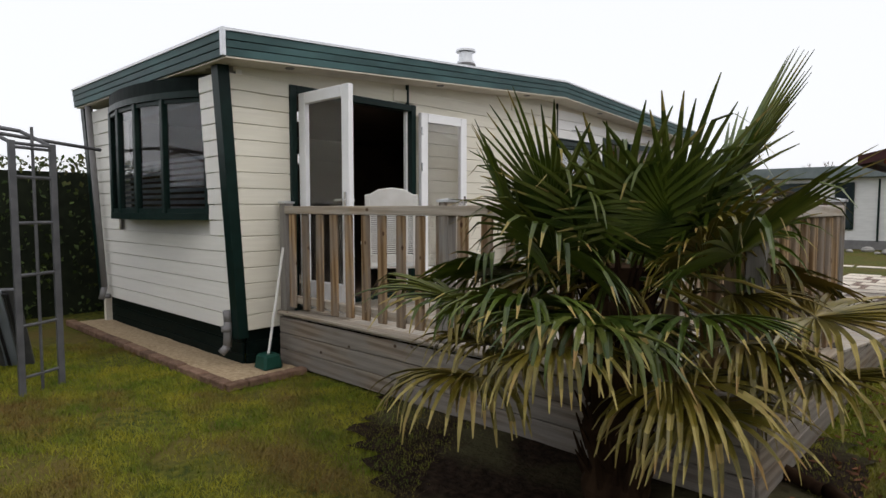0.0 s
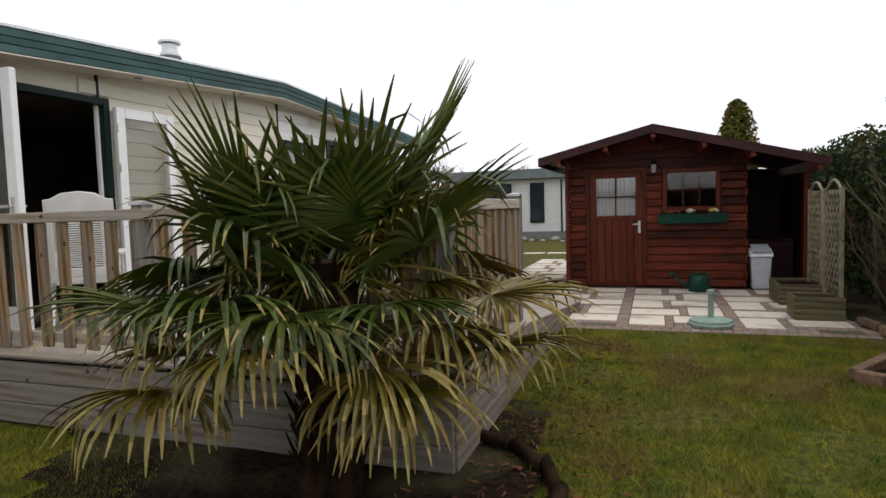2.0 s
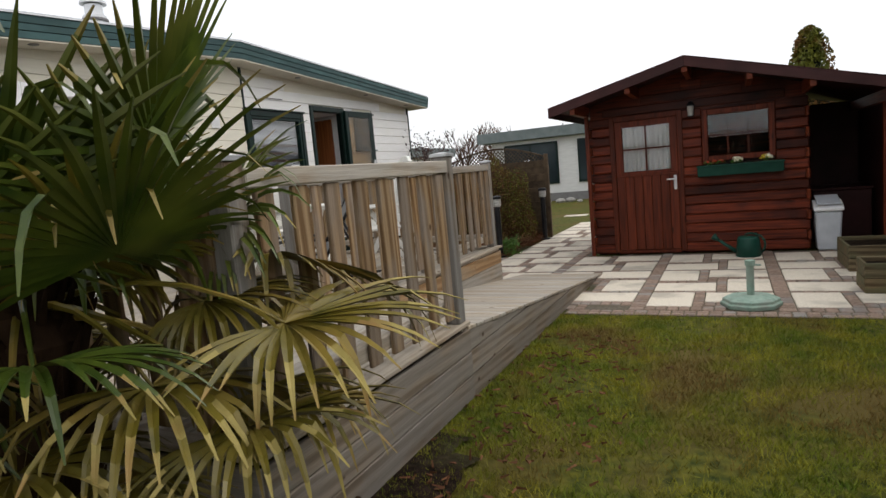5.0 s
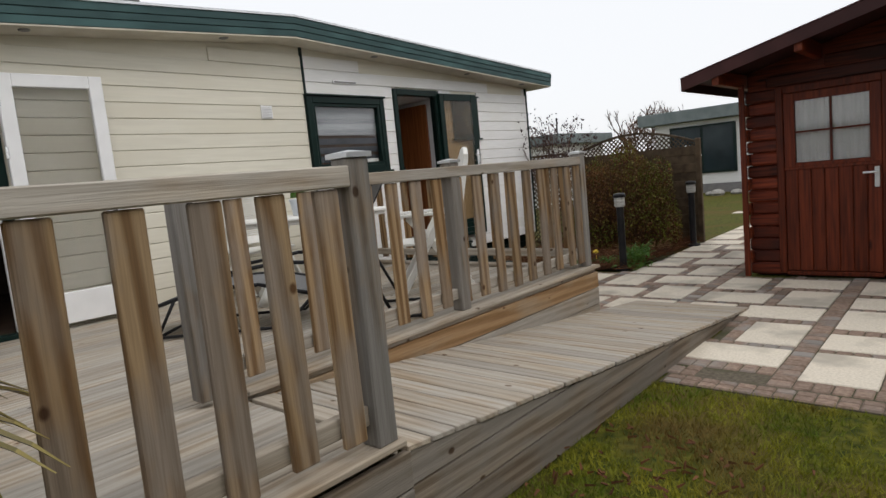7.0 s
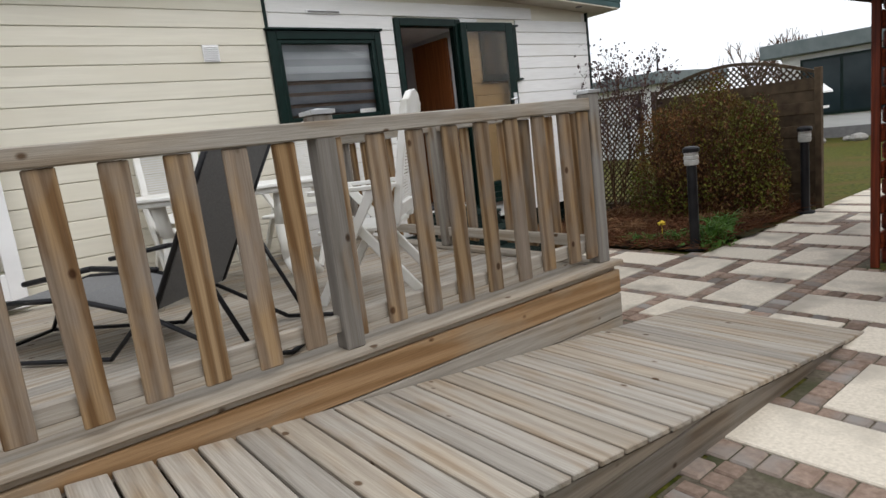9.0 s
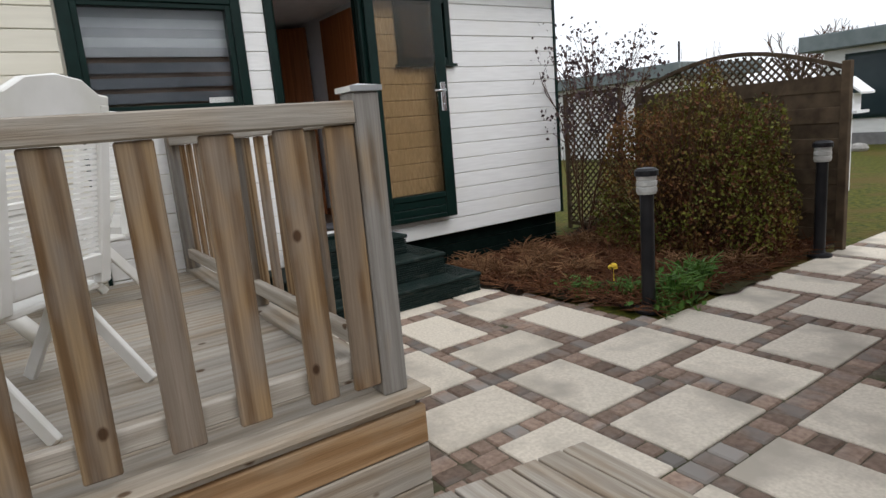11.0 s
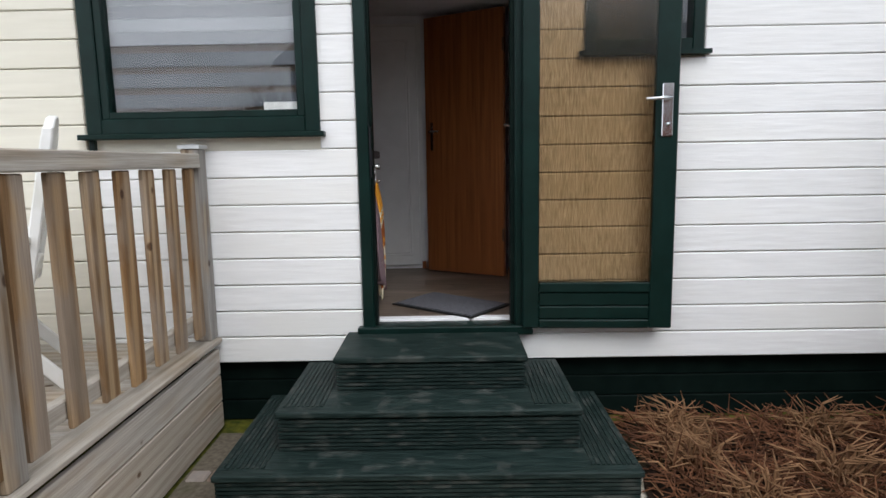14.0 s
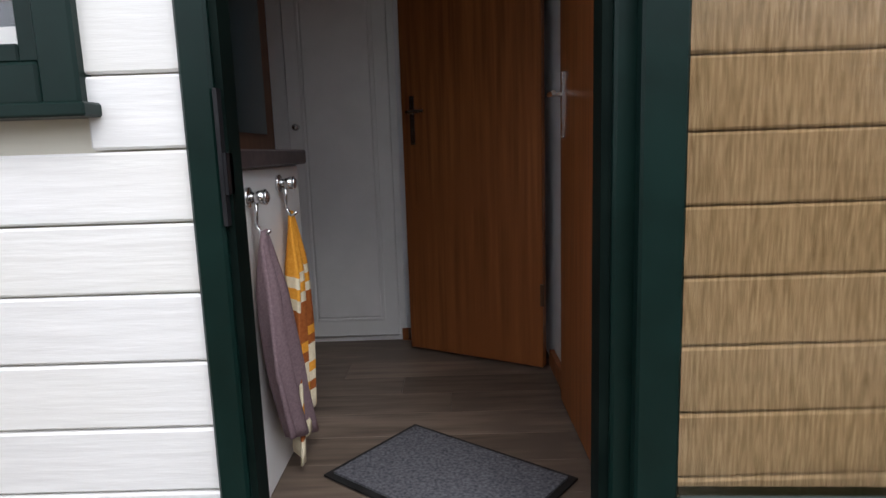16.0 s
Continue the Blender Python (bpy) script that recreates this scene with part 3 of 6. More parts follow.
# skirt of dark boards under the long wall and the front
for i in range(3):
    piece("skirt_board", home, XF - 0.10, XF - 0.075, Y0 + 0.1, Y1 - 0.02, 0.005 + i * 0.118, 0.118 + i * 0.118, M_SKIRT, 0.004)
    piece("skirt_board", home, XB + 0.05, XF - 0.10, Y0 + 0.07, Y0 + 0.095, 0.005 + i * 0.118, 0.118 + i * 0.118, M_SKIRT, 0.004)
# far walls
Mesh().box(XB, XB + 0.08, Y0, Y1, 0.02, 2.72).make("wall_west", M_CREAM, home)
Mesh().box(XB, XF - 0.02, Y1 - 0.08, Y1, 0.36, 2.76).make("wall_north", M_WHITE_SIDING, home)
Mesh().box(XB + 0.05, XF - 0.1, Y1 - 0.12, Y1 - 0.09, 0.005, 0.36).make("skirt_end", M_SKIRT, home)
# front wall, leaning out to the roof, round the bay
Mesh().box(XB, -7.80, Y0 + 0.02, Y0 + 0.08, 0.36, 2.7).box(-5.60, XF - 0.02, Y0 + 0.02, Y0 + 0.08, 0.36, 2.7).box(-7.80, -5.60, Y0 + 0.02, Y0 + 0.08, 0.36, 1.38) \
    .box(-7.80, -5.60, Y0 + 0.02, Y0 + 0.08, 2.62, 2.7).make("wall_south", M_CREAM_X, home)
for i in range(16):
    za, zb = 0.365 + i * PITCH, 0.365 + (i + 1) * PITCH - 0.005
    lean = 0.13 * (za - 0.36) / 2.3
    for a, b in spans(XB + 0.02, XF - 0.01, za, zb, [(-7.85, -5.56, 1.36, 2.75)]):
        piece("siding_board", home, a, b, Y0 - lean - 0.004, Y0 - lean + 0.022, za, zb, M_CREAM_X, 0.005)
for x, w in ((XF - 0.005, 0.075), (XB + 0.02, 0.07)):
    Mesh().prism([(Y0 - 0.015, 0.30), (Y0 + 0.075, 0.30), (Y0 - 0.06, 2.72), (Y0 - 0.16, 2.72)], "x", x - w * 0.35, x + 0.018).make("corner_board", M_GREEN, home)
    Mesh().prism([(Y0 - 0.022, 0.30), (Y0 - 0.016, 0.30), (Y0 - 0.161, 2.72), (Y0 - 0.168, 2.72)], "x", x - w * 1.3, x + 0.019).make("corner_board", M_GREEN, home)
# downpipes on the front
for x in (-5.26, -8.30):
    Mesh().path([(x, Y0 - 0.06, 0.55), (x, Y0 - 0.05, 0.45), (x, Y0 - 0.06, 0.22), (x, Y0 - 0.12, 0.17)] if x > -6 else [(x, Y0 - 0.2, 2.70), (x, Y0 - 0.09, 0.5), (x, Y0 - 0.13, 0.35)], 0.036, 12).lathe((x, Y0 - 0.065, 0.36), [(0.046, 0), (0.046, 0.05)], 12).make("downpipe", M_GREYPIPE, home, smooth=True)

# bay window: five panes on a shallow arc
bay = tagged(new("bay_window"), "curved five-pane bay window in dark green frames", "window", kind="structure")
bay.location = (-6.8, 2.7, 1.36)
BX0, BX1, BD = -7.83, -5.58, 0.30
def bay_pt(u, grow=0.0):
    x = BX0 + (BX1 - BX0) * u
    return (x + (u - 0.5) * grow, Y0 - 0.06 - (BD + grow) * (1 - (2 * u - 1) ** 2) ** 0.8)
arc = [bay_pt(i / 20) for i in range(21)]
for za, zb, gr, m in ((1.365, 1.43, 0.03, M_GREEN), (2.50, 2.56, 0.02, M_GREEN), (2.56, 2.69, 0.0, M_SKIRT)):
    o = [bay_pt(i / 20, gr) for i in range(21)]
    Mesh().prism(o + [(BX1, Y0 + 0.06), (BX0, Y0 + 0.06)], "z", za, zb).make("bay_band", m, bay)
for u in (0.0, 0.2, 0.4, 0.6, 0.8, 1.0):
    x, y = bay_pt(u)
    Mesh().box(x - 0.032, x + 0.032, y - 0.012, y + 0.05, 1.42, 2.51).make("mullion", M_GREEN, bay, bevel=0.006)
for i in range(5):
    (xa, ya), (xb, yb) = bay_pt(i / 5), bay_pt(i / 5 + 0.2)
    p = Mesh().add([(xa, ya + 0.02, 1.43), (xb, yb + 0.02, 1.43), (xb, yb + 0.02, 2.51), (xa, ya + 0.02, 2.51), (xa, ya + 0.026, 1.43), (xb, yb + 0.026, 1.43), (xb, yb + 0.026, 2.51), (xa, ya + 0.026, 2.51)],
                   [(0, 1, 2, 3), (4, 7, 6, 5), (0, 4, 5, 1), (3, 2, 6, 7), (0, 3, 7, 4), (1, 5, 6, 2)]).make("pane", M_GLASS, bay)
    for za in (1.43, 2.46):
        Mesh().add([(xa, ya, za), (xb, yb, za), (xb, yb + 0.04, za), (xa, ya + 0.04, za), (xa, ya, za + 0.045), (xb, yb, za + 0.045), (xb, yb + 0.04, za + 0.045), (xa, ya + 0.04, za + 0.045)],
                   [(0, 3, 2, 1), (4, 5, 6, 7), (0, 1, 5, 4), (1, 2, 6, 5), (2, 3, 7, 6), (3, 0, 4, 7)]).make("sash", M_GREEN, bay)
for i in range(9):
    Mesh().box(BX0 + 0.05, BX1 - 0.05, Y0 - 0.03, Y0 - 0.02, 1.46 + i * 0.06, 1.495 + i * 0.06).make("blind_slat", M_LOUVRE, bay)

# rooms inside, with their dimness put into the surface colour
inside = thing("caravan_interior", "dim panelled rooms inside the caravan", "interior", kind="structure", at=(-6.9, 7.7, 0.5))
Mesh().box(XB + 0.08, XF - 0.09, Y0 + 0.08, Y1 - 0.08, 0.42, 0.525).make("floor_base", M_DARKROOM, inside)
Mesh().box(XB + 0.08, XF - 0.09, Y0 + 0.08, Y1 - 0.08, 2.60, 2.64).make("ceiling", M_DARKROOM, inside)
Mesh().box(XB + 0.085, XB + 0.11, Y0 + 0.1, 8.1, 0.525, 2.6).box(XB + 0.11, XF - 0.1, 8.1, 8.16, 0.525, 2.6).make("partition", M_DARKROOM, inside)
for i in range(4):
    Mesh().lathe((-6.2 - 0.5 * i, 4.0 + 0.35 * i, 2.585), [(0.04, 0), (0.04, 0.014)], 12).make("ceiling_spot", M_CHROME, inside)

# French doors
def leaf(door, x0, x1, z0, z1, m, gm, bottom, w=0.10, thick=0.045):
    """A glazed leaf along local x, with stiles, rails and pane."""
    Mesh().box(x0, x0 + w, -thick / 2, thick / 2, z0, z1).box(x1 - w, x1, -thick / 2, thick / 2, z0, z1) \
        .box(x0 + w, x1 - w, -thick / 2, thick / 2, z1 - w, z1).box(x0 + w, x1 - w, -thick / 2, thick / 2, z0, z0 + bottom).make("door_frame", m, door, bevel=0.006)
    Mesh().box(x0 + w - 0.005, x1 - w + 0.005, -0.004, 0.004, z0 + bottom - 0.005, z1 - w + 0.005).make("pane", gm, door)


fr = tagged(new("door_1"), "open white double garden door in a dark green frame", "door", kind="structure")
fr.location = (XF, 4.23, 0.5)
Mesh().box(XF - 0.09, XF + 0.02, 3.40, 3.47, 0.47, 2.64).box(XF - 0.09, XF + 0.02, 4.99, 5.06, 0.47, 2.64).box(XF - 0.09, XF + 0.02, 3.47, 4.99, 2.57, 2.64) \
    .box(XF - 0.09, XF + 0.03, 3.47, 4.99, 0.47, 0.53).make("frame", M_GREEN, fr, bevel=0.005)
Mesh().box(XF - 0.088, XF - 0.05, 3.472, 3.50, 0.53, 2.568).box(XF - 0.088, XF - 0.05, 4.96, 4.988, 0.53, 2.568).make("inner_frame", M_WPVC, fr)


def garden_leaf(hinge, turn):
    d = tagged(new("door_leaf"), "white plastic glazed door leaf standing open", "door", "garden door leaves", "structure")
    leaf(d, 0, 0.76, 0.53, 2.56, M_WPVC, M_GLASS, 0.26, 0.105, 0.055)
    for z in (0.75, 1.9, 2.3):
        Mesh().rod((0.0, -0.035, z), (0.0, -0.035, z + 0.09), 0.011).make("hinge", M_CHROME, d)
    for s in (-1, 1):
        Mesh().box(0.695, 0.725, s * 0.034 - 0.006, s * 0.034 + 0.006, 1.42, 1.62).box(0.60, 0.715, s * 0.06 - 0.009, s * 0.06 + 0.009, 1.54, 1.56).rod((0.71, 0, 1.55), (0.71, s * 0.065, 1.55), 0.009).make("handle", M_CHROME, d)
    d.matrix_basis = pose(*hinge, 0, 0, turn)
    return d


garden_leaf((XF + 0.03, 3.505, 0.0), 0)
garden_leaf((XF + 0.065, 5.07, 0.0), 88)

# kitchen window with blind
w2 = tagged(new("window_1"), "dark green framed window with grey slatted blind", "window", kind="structure")
w2.location = (XF, 8.63, 1.6)
Mesh().box(XF - 0.08, XF + 0.025, 8.02, 8.10, 1.60, 2.50).box(XF - 0.08, XF + 0.025, 9.15, 9.225, 1.60, 2.50).box(XF - 0.08, XF + 0.025, 8.10, 9.15, 2.42, 2.50) \
    .box(XF - 0.08, XF + 0.025, 8.10, 9.15, 1.60, 1.68).make("frame", M_GREEN, w2, bevel=0.006)
Mesh().box(XF - 0.06, XF + 0.012, 8.10, 8.14, 1.68, 2.42).box(XF - 0.06, XF + 0.012, 9.11, 9.15, 1.68, 2.42).box(XF - 0.06, XF + 0.012, 8.14, 9.11, 2.385, 2.42) \
    .box(XF - 0.06, XF + 0.012, 8.14, 9.11, 1.68, 1.715).make("sash", M_GREEN, w2, bevel=0.004)
Mesh().box(XF - 0.02, XF + 0.06, 7.985, 9.25, 1.575, 1.602).make("sill", M_GREEN, w2, bevel=0.004)
Mesh().box(XF - 0.02, XF + 0.05, 8.0, 9.238, 2.502, 2.522).make("head_trim", M_GREEN, w2, bevel=0.004)
Mesh().box(XF - 0.03, XF - 0.024, 8.14, 9.11, 1.715, 2.385).make("pane", M_GLASS, w2).visible_shadow = False
for i in range(6):
    z = 1.74 + i * 0.105
    if z < 2.05:
        Mesh().box(XF - 0.078, XF - 0.072, 8.12, 9.15, z, z + 0.07).make("blind_slat", M_LOUVRE, w2)
for i in range(6):
    Mesh().box(XF - 0.078, XF - 0.072, 8.12, 9.15, 2.06 + i * 0.066, 2.125 + i * 0.066).make("blind_band", M_ROLLER if i % 2 else M_BLIND_BAND, w2)
# dark sheet in place of the unlit room between the slats
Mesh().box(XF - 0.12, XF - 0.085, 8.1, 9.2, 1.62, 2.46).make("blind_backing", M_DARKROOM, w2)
Mesh().box(XF - 0.07, XF - 0.06, 8.92, 9.10, 1.72, 1.76).make("window_tag", M_FARWHITE, w2)

# small window behind the open leaf
w3 = tagged(new("window_2"), "small dark green framed window", "window", kind="structure")
w3.location = (XF, 10.88, 2.0)
Mesh().box(XF - 0.08, XF + 0.02, 10.58, 10.64, 1.97, 2.57).box(XF - 0.08, XF + 0.02, 11.12, 11.18, 1.97, 2.57).box(XF - 0.08, XF + 0.02, 10.64, 11.12, 2.51, 2.57) \
    .box(XF - 0.08, XF + 0.02, 10.64, 11.12, 1.97, 2.03).make("frame", M_GREEN, w3, bevel=0.005)
Mesh().box(XF - 0.02, XF + 0.045, 10.55, 11.21, 1.95, 1.972).box(XF - 0.02, XF + 0.04, 10.56, 11.20, 2.572, 2.59).make("sill", M_GREEN, w3)
Mesh().box(XF - 0.03, XF - 0.024, 10.64, 11.12, 2.03, 2.51).make("pane", M_GLASS, w3)
Mesh().box(XF - 0.085, XF - 0.07, 10.62, 11.14, 2.0, 2.54).make("blind_backing", M_LOUVRE, w3)

# vent and light strip on the wall
v = tagged(new("wall_vent"), "white louvred plastic vent on the wall", "vent")
v.location = (XF, 7.49, 2.24)
Mesh().box(XF + 0.002, XF + 0.014, 7.42, 7.56, 2.235, 2.375).make("plate", M_WPVC, v, bevel=0.004)
for i in range(7):
    Mesh().turned(pose(XF + 0.018, 7.49, 2.255 + i * 0.017, 0, 35, 0), 0.014, 0.115, 0.004).make("louvre", M_WPVC, v)
ls = tagged(new("wall_ventilation_strip"), "narrow white ventilation strip on the wall", "vent")
ls.location = (XF, 8.61, 2.66)
Mesh().box(XF + 0.002, XF + 0.022, 8.43, 8.80, 2.655, 2.69).make("body", M_WPVC, ls, bevel=0.005)
Mesh().box(XF + 0.022, XF + 0.026, 8.45, 8.78, 2.665, 2.68).make("slot", M_GREYPIPE, ls)

# ---- entrance ----
d2 = tagged(new("door_2"), "dark green door frame with a white threshold", "door", kind="structure")
d2.location = (XF, 9.84, 0.53)
Mesh().box(XF - 0.09, XF + 0.025, 9.413, 9.475, 0.53, 2.64).box(XF - 0.09, XF + 0.025, 10.225, 10.305, 0.53, 2.64).box(XF - 0.09, XF + 0.025, 9.475, 10.225, 2.56, 2.64).make("frame", M_GREEN, d2, bevel=0.006)
Mesh().box(XF - 0.06, XF + 0.008, 9.475, 9.49, 0.57, 2.56).box(XF - 0.06, XF + 0.008, 10.205, 10.225, 0.57, 2.56).make("door_stop", M_SKIRT, d2)
Mesh().box(XF - 0.085, XF + 0.055, 9.385, 10.32, 0.515, 0.562).make("sill", M_GREEN, d2, bevel=0.005)
Mesh().box(XF - 0.15, XF - 0.0855, 9.475, 10.225, 0.53, 0.574).make("threshold", M_WPVC, d2, bevel=0.003)
Mesh().box(XF - 0.02, XF + 0.030, 9.476, 9.484, 1.36, 1.62).box(XF - 0.01, XF + 0.028, 9.484, 9.49, 1.42, 1.50).make("lock_plate", M_BLACK, d2)
for z in (0.72, 1.55, 2.35):
    Mesh().rod((XF + 0.035, 10.285, z), (XF + 0.035, 10.285, z + 0.10), 0.012).make("hinge", M_BLACK, d2)

lf = tagged(new("entrance_door_leaf"), "open dark green door with amber patterned glass", "door", kind="structure")
LW = 0.77
Mesh().box(0, 0.085, -0.022, 0.022, 0.555, 2.60).box(LW - 0.115, LW, -0.022, 0.022, 0.555, 2.60).box(0.085, LW - 0.115, -0.022, 0.022, 2.50, 2.60) \
    .box(0.085, LW - 0.115, -0.022, 0.022, 0.555, 0.60).box(0.085, LW - 0.115, -0.022, 0.022, 0.745, 0.80).make("door_frame", M_GREEN, lf, bevel=0.006)
for i in range(2):
    Mesh().box(0.085, LW - 0.115, -0.014, 0.014, 0.602 + i * 0.072, 0.671 + i * 0.072).make("panel_board", M_GREEN, lf, bevel=0.006)
Mesh().box(0.08, LW - 0.11, -0.018, -0.014, 0.798, 2.502).make("pane", M_RIBGLASS, lf).visible_shadow = False
Mesh().box(LW - 0.085, LW - 0.03, -0.032, -0.022, 1.54, 1.80).make("handle_plate", M_CHROME, lf, bevel=0.004)
Mesh().rod((LW - 0.055, -0.03, 1.725), (LW - 0.055, -0.075, 1.725), 0.010).rod((LW - 0.05, -0.07, 1.725), (LW - 0.175, -0.072, 1.722), 0.010, 0.008, 10).rod((LW - 0.055, -0.03, 1.60), (LW - 0.055, -0.04, 1.60), 0.009).make("handle", M_CHROME, lf, smooth=True)
lf.matrix_basis = pose(XF + 0.05, 10.262, 0, 0, 0, 87)

hall = thing("entrance_hall", "small white hall with grey-brown plank floor", "interior", kind="structure", at=(-6.0, 9.8, 0.53))
Mesh().box(-6.93, -6.87, 8.16, 10.6, 0.525, 2.56).make("wall_back", M_INWALL, hall)
Mesh().box(-6.87, -6.42, 10.34, 10.40, 0.525, 2.56).box(-6.05, XF - 0.09, 10.34, 10.40, 0.525, 2.56).box(-6.42, -6.05, 10.34, 10.40, 0.525, 2.56).make("wall_side", M_INWALL, hall)
Mesh().box(-6.87, XF - 0.09, 8.16, 8.2, 0.525, 2.56).make("wall_far_side", M_INDARK, hall)
Mesh().box(-6.93, XF - 0.09, 8.16, 10.4, 2.56, 2.595).make("ceiling", M_INWALL, hall)
Mesh().box(-6.44, -6.06, 10.318, 10.338, 0.57, 0.64).box(-6.868, -6.855, 9.66, 9.75, 0.57, 0.63).make("baseboard", M_INDOOR, hall)
for i in range(9):
    x = XF - 0.152 - (i + 1) * 0.178
    cuts = [8.2, 8.2 + rnd.uniform(0.3, 1.9), 10.34]
    for a, b in zip(cuts, cuts[1:]):
        piece("floor_plank", hall, max(x, -6.87), x + 0.177, a, b - 0.001, 0.54, 0.57, M_FLOOR, 0.001)

cb = tagged(new("hall_cupboard"), "tall white panelled cupboard with a small knob", "cupboard")
cb.location = (-6.86, 9.4, 0.57)
Mesh().box(-6.868, -6.86, 9.10, 9.68, 0.572, 2.5).make("body", M_CUP, cb)
Mesh().box(-6.858, -6.838, 9.17, 9.65, 0.60, 2.48).make("door", M_CUP, cb, bevel=0.006)
Mesh().box(-6.838, -6.828, 9.255, 9.565, 0.70, 2.36).make("raised_panel", M_CUP, cb, bevel=0.009)
for a, b, c, d in ((9.235, 9.25, 0.68, 2.38), (9.57, 9.585, 0.68, 2.38), (9.25, 9.57, 0.68, 0.695), (9.25, 9.57, 2.365, 2.38)):
    Mesh().box(-6.838, -6.831, a, b, c, d).make("moulding", M_CUP, cb, bevel=0.003)
Mesh().rod((-6.838, 9.21, 1.62), (-6.815, 9.21, 1.62), 0.007).rod((-6.822, 9.21, 1.62), (-6.80, 9.21, 1.62), 0.017, 0.014, 12).make("knob", M_CHROME, cb, smooth=True)


def flush_door(place, w, turn, hx, side):
    d = tagged(new("inner_door"), "plain brown wood-veneer inner door with metal handle", "door", kind="structure")
    Mesh().box(0, w, -0.019, 0.019, 0.585, 2.50).make("door_panel", M_INDOOR, d, bevel=0.003)
    for s in side:
        y = 0.019 * s
        Mesh().box(hx - 0.012, hx + 0.012, min(y, y + s * 0.008), max(y, y + s * 0.008), 1.52, 1.73).rod((hx, y, 1.66), (hx, y + s * 0.05, 1.66), 0.008).rod((hx - 0.01, y + s * 0.047, 1.66), (hx - 0.085 if hx > w / 2 else hx + 0.085, y + s * 0.047, 1.66), 0.008).make("handle", M_CHROME, d)
    for z in (0.85, 2.2):
        Mesh().rod((0.0, 0.022, z), (0.0, 0.022, z + 0.09), 0.009).make("hinge", M_INDARK, d)
    d.matrix_basis = pose(*place, 0, 0, turn)
    return d


flush_door((-6.385, 10.29, 0), 0.66, 239.5, 0.60, (1, -1))
flush_door((-6.05, 10.315, 0), 0.66, 0, 0.06, (-1,))
Mesh().box(-6.868, -6.855, 9.69, 9.74, 0.575, 2.5).make("door_trim", M_INWALL, hall)

ct = tagged(new("kitchen_counter"), "white kitchen counter end with dark top", "counter")
ct.location = (-5.7, 9.1, 0.57)
Mesh().box(-6.02, -5.37, 8.75, 9.40, 0.572, 1.46).make("body", M_CUP, ct, bevel=0.004)
Mesh().box(-6.05, -5.34, 8.72, 9.425, 1.462, 1.51).make("worktop", M_COUNTER, ct, bevel=0.005)
tp = tagged(new("wall_panel"), "dark brown wood panel over the counter", "panel")
tp.location = (-5.7, 9.3, 1.51)
Mesh().box(-6.02, -5.40, 9.30, 9.33, 1.512, 2.5).make("board", M_INDARK, tp)
Mesh().box(-5.92, -5.62, 9.331, 9.336, 1.56, 2.1).make("mirror_panel", M_FARGLASS, tp)


def hook(x, z):
    h = tagged(new("towel_hook"), "round chrome towel hook on the counter end", "hook", "towel hooks")
    h.location = (x, 9.4, z)
    b = Mesh()
    b.rod((x, 9.4015, z), (x, 9.41, z), 0.026, 0.026, 16).rod((x, 9.41, z), (x, 9.45, z), 0.012, 0.020, 12).rod((x, 9.45, z), (x, 9.457, z), 0.021, 0.012, 12)
    b.path([(x, 9.425, z - 0.01), (x, 9.42, z - 0.07), (x, 9.435, z - 0.10), (x, 9.455, z - 0.085)], 0.005)
    b.make("hook_body", M_CHROME, h, smooth=True)


def towel(x, z, length, w, mats, label, tip):
    """A towel gathered at its loop and falling in folds."""
    t = Mesh()
    n, rows = 14, 22
    vs = []
    for j in range(rows + 1):
        v = j / rows
        half = w * (0.10 + 0.9 * min(1, v * 1.6) ** 0.7) / 2
        for i in range(n + 1):
            u = i / n * 2 - 1
            fold = 0.022 * math.sin(u * 7.5 + v * 1.2) * min(1, v * 4)
            vs.append((x + u * half + tip * v * v * 0.12 - 0.02 * v, 9.452 + fold - 0.018 * (1 - v), z - 0.085 - v * length - 0.06 * u * tip * v))
    fs, ks = [], []
    for j in range(rows):
        for i in range(n):
            a = j * (n + 1) + i
            fs.append((a, a + 1, a + n + 2, a + n + 1))
            ks.append(j)
    for f, j in zip(fs, ks):
        k = 0
        if len(mats) > 1:
            k = (0, 0, 0, 0, 0, 0, 2, 0, 2, 1, 1, 1, 1, 0, 1, 2, 2, 0, 2, 1, 2, 2)[j % 22]
        t.k.append(k)
    t.v, t.f = vs, fs
    ob = t.make("towel", mats, smooth=True, at=(x, 9.45, z))
    s = ob.modifiers.new("thickness", "SOLIDIFY")
    s.thickness = 0.009
    tagged(ob, label, "towel", "hanging towels")


hook(-5.47, 1.39)
hook(-5.76, 1.41)
towel(-5.47, 1.39, 0.62, 0.30, [M_TOWEL1], "mauve terry towel hanging from a chrome hook", -1)
towel(-5.78, 1.41, 0.66, 0.22, [M_TOWEL2, M_TOWEL3, M_TOWEL4], "orange and rust striped towel hanging from a hook", 1)

dm = tagged(new("door_mat"), "grey ribbed door mat with black rubber rim", "mat")
Mesh().box(-0.30, 0.30, -0.20, 0.20, 0.0, 0.006).make("rim", M_RUBBER, dm)
Mesh().box(-0.28, 0.28, -0.18, 0.18, 0.006, 0.013).make("pile", M_MAT, dm)
dm.matrix_basis = pose(-5.54, 9.885, 0.5745, 0, 0, 52)

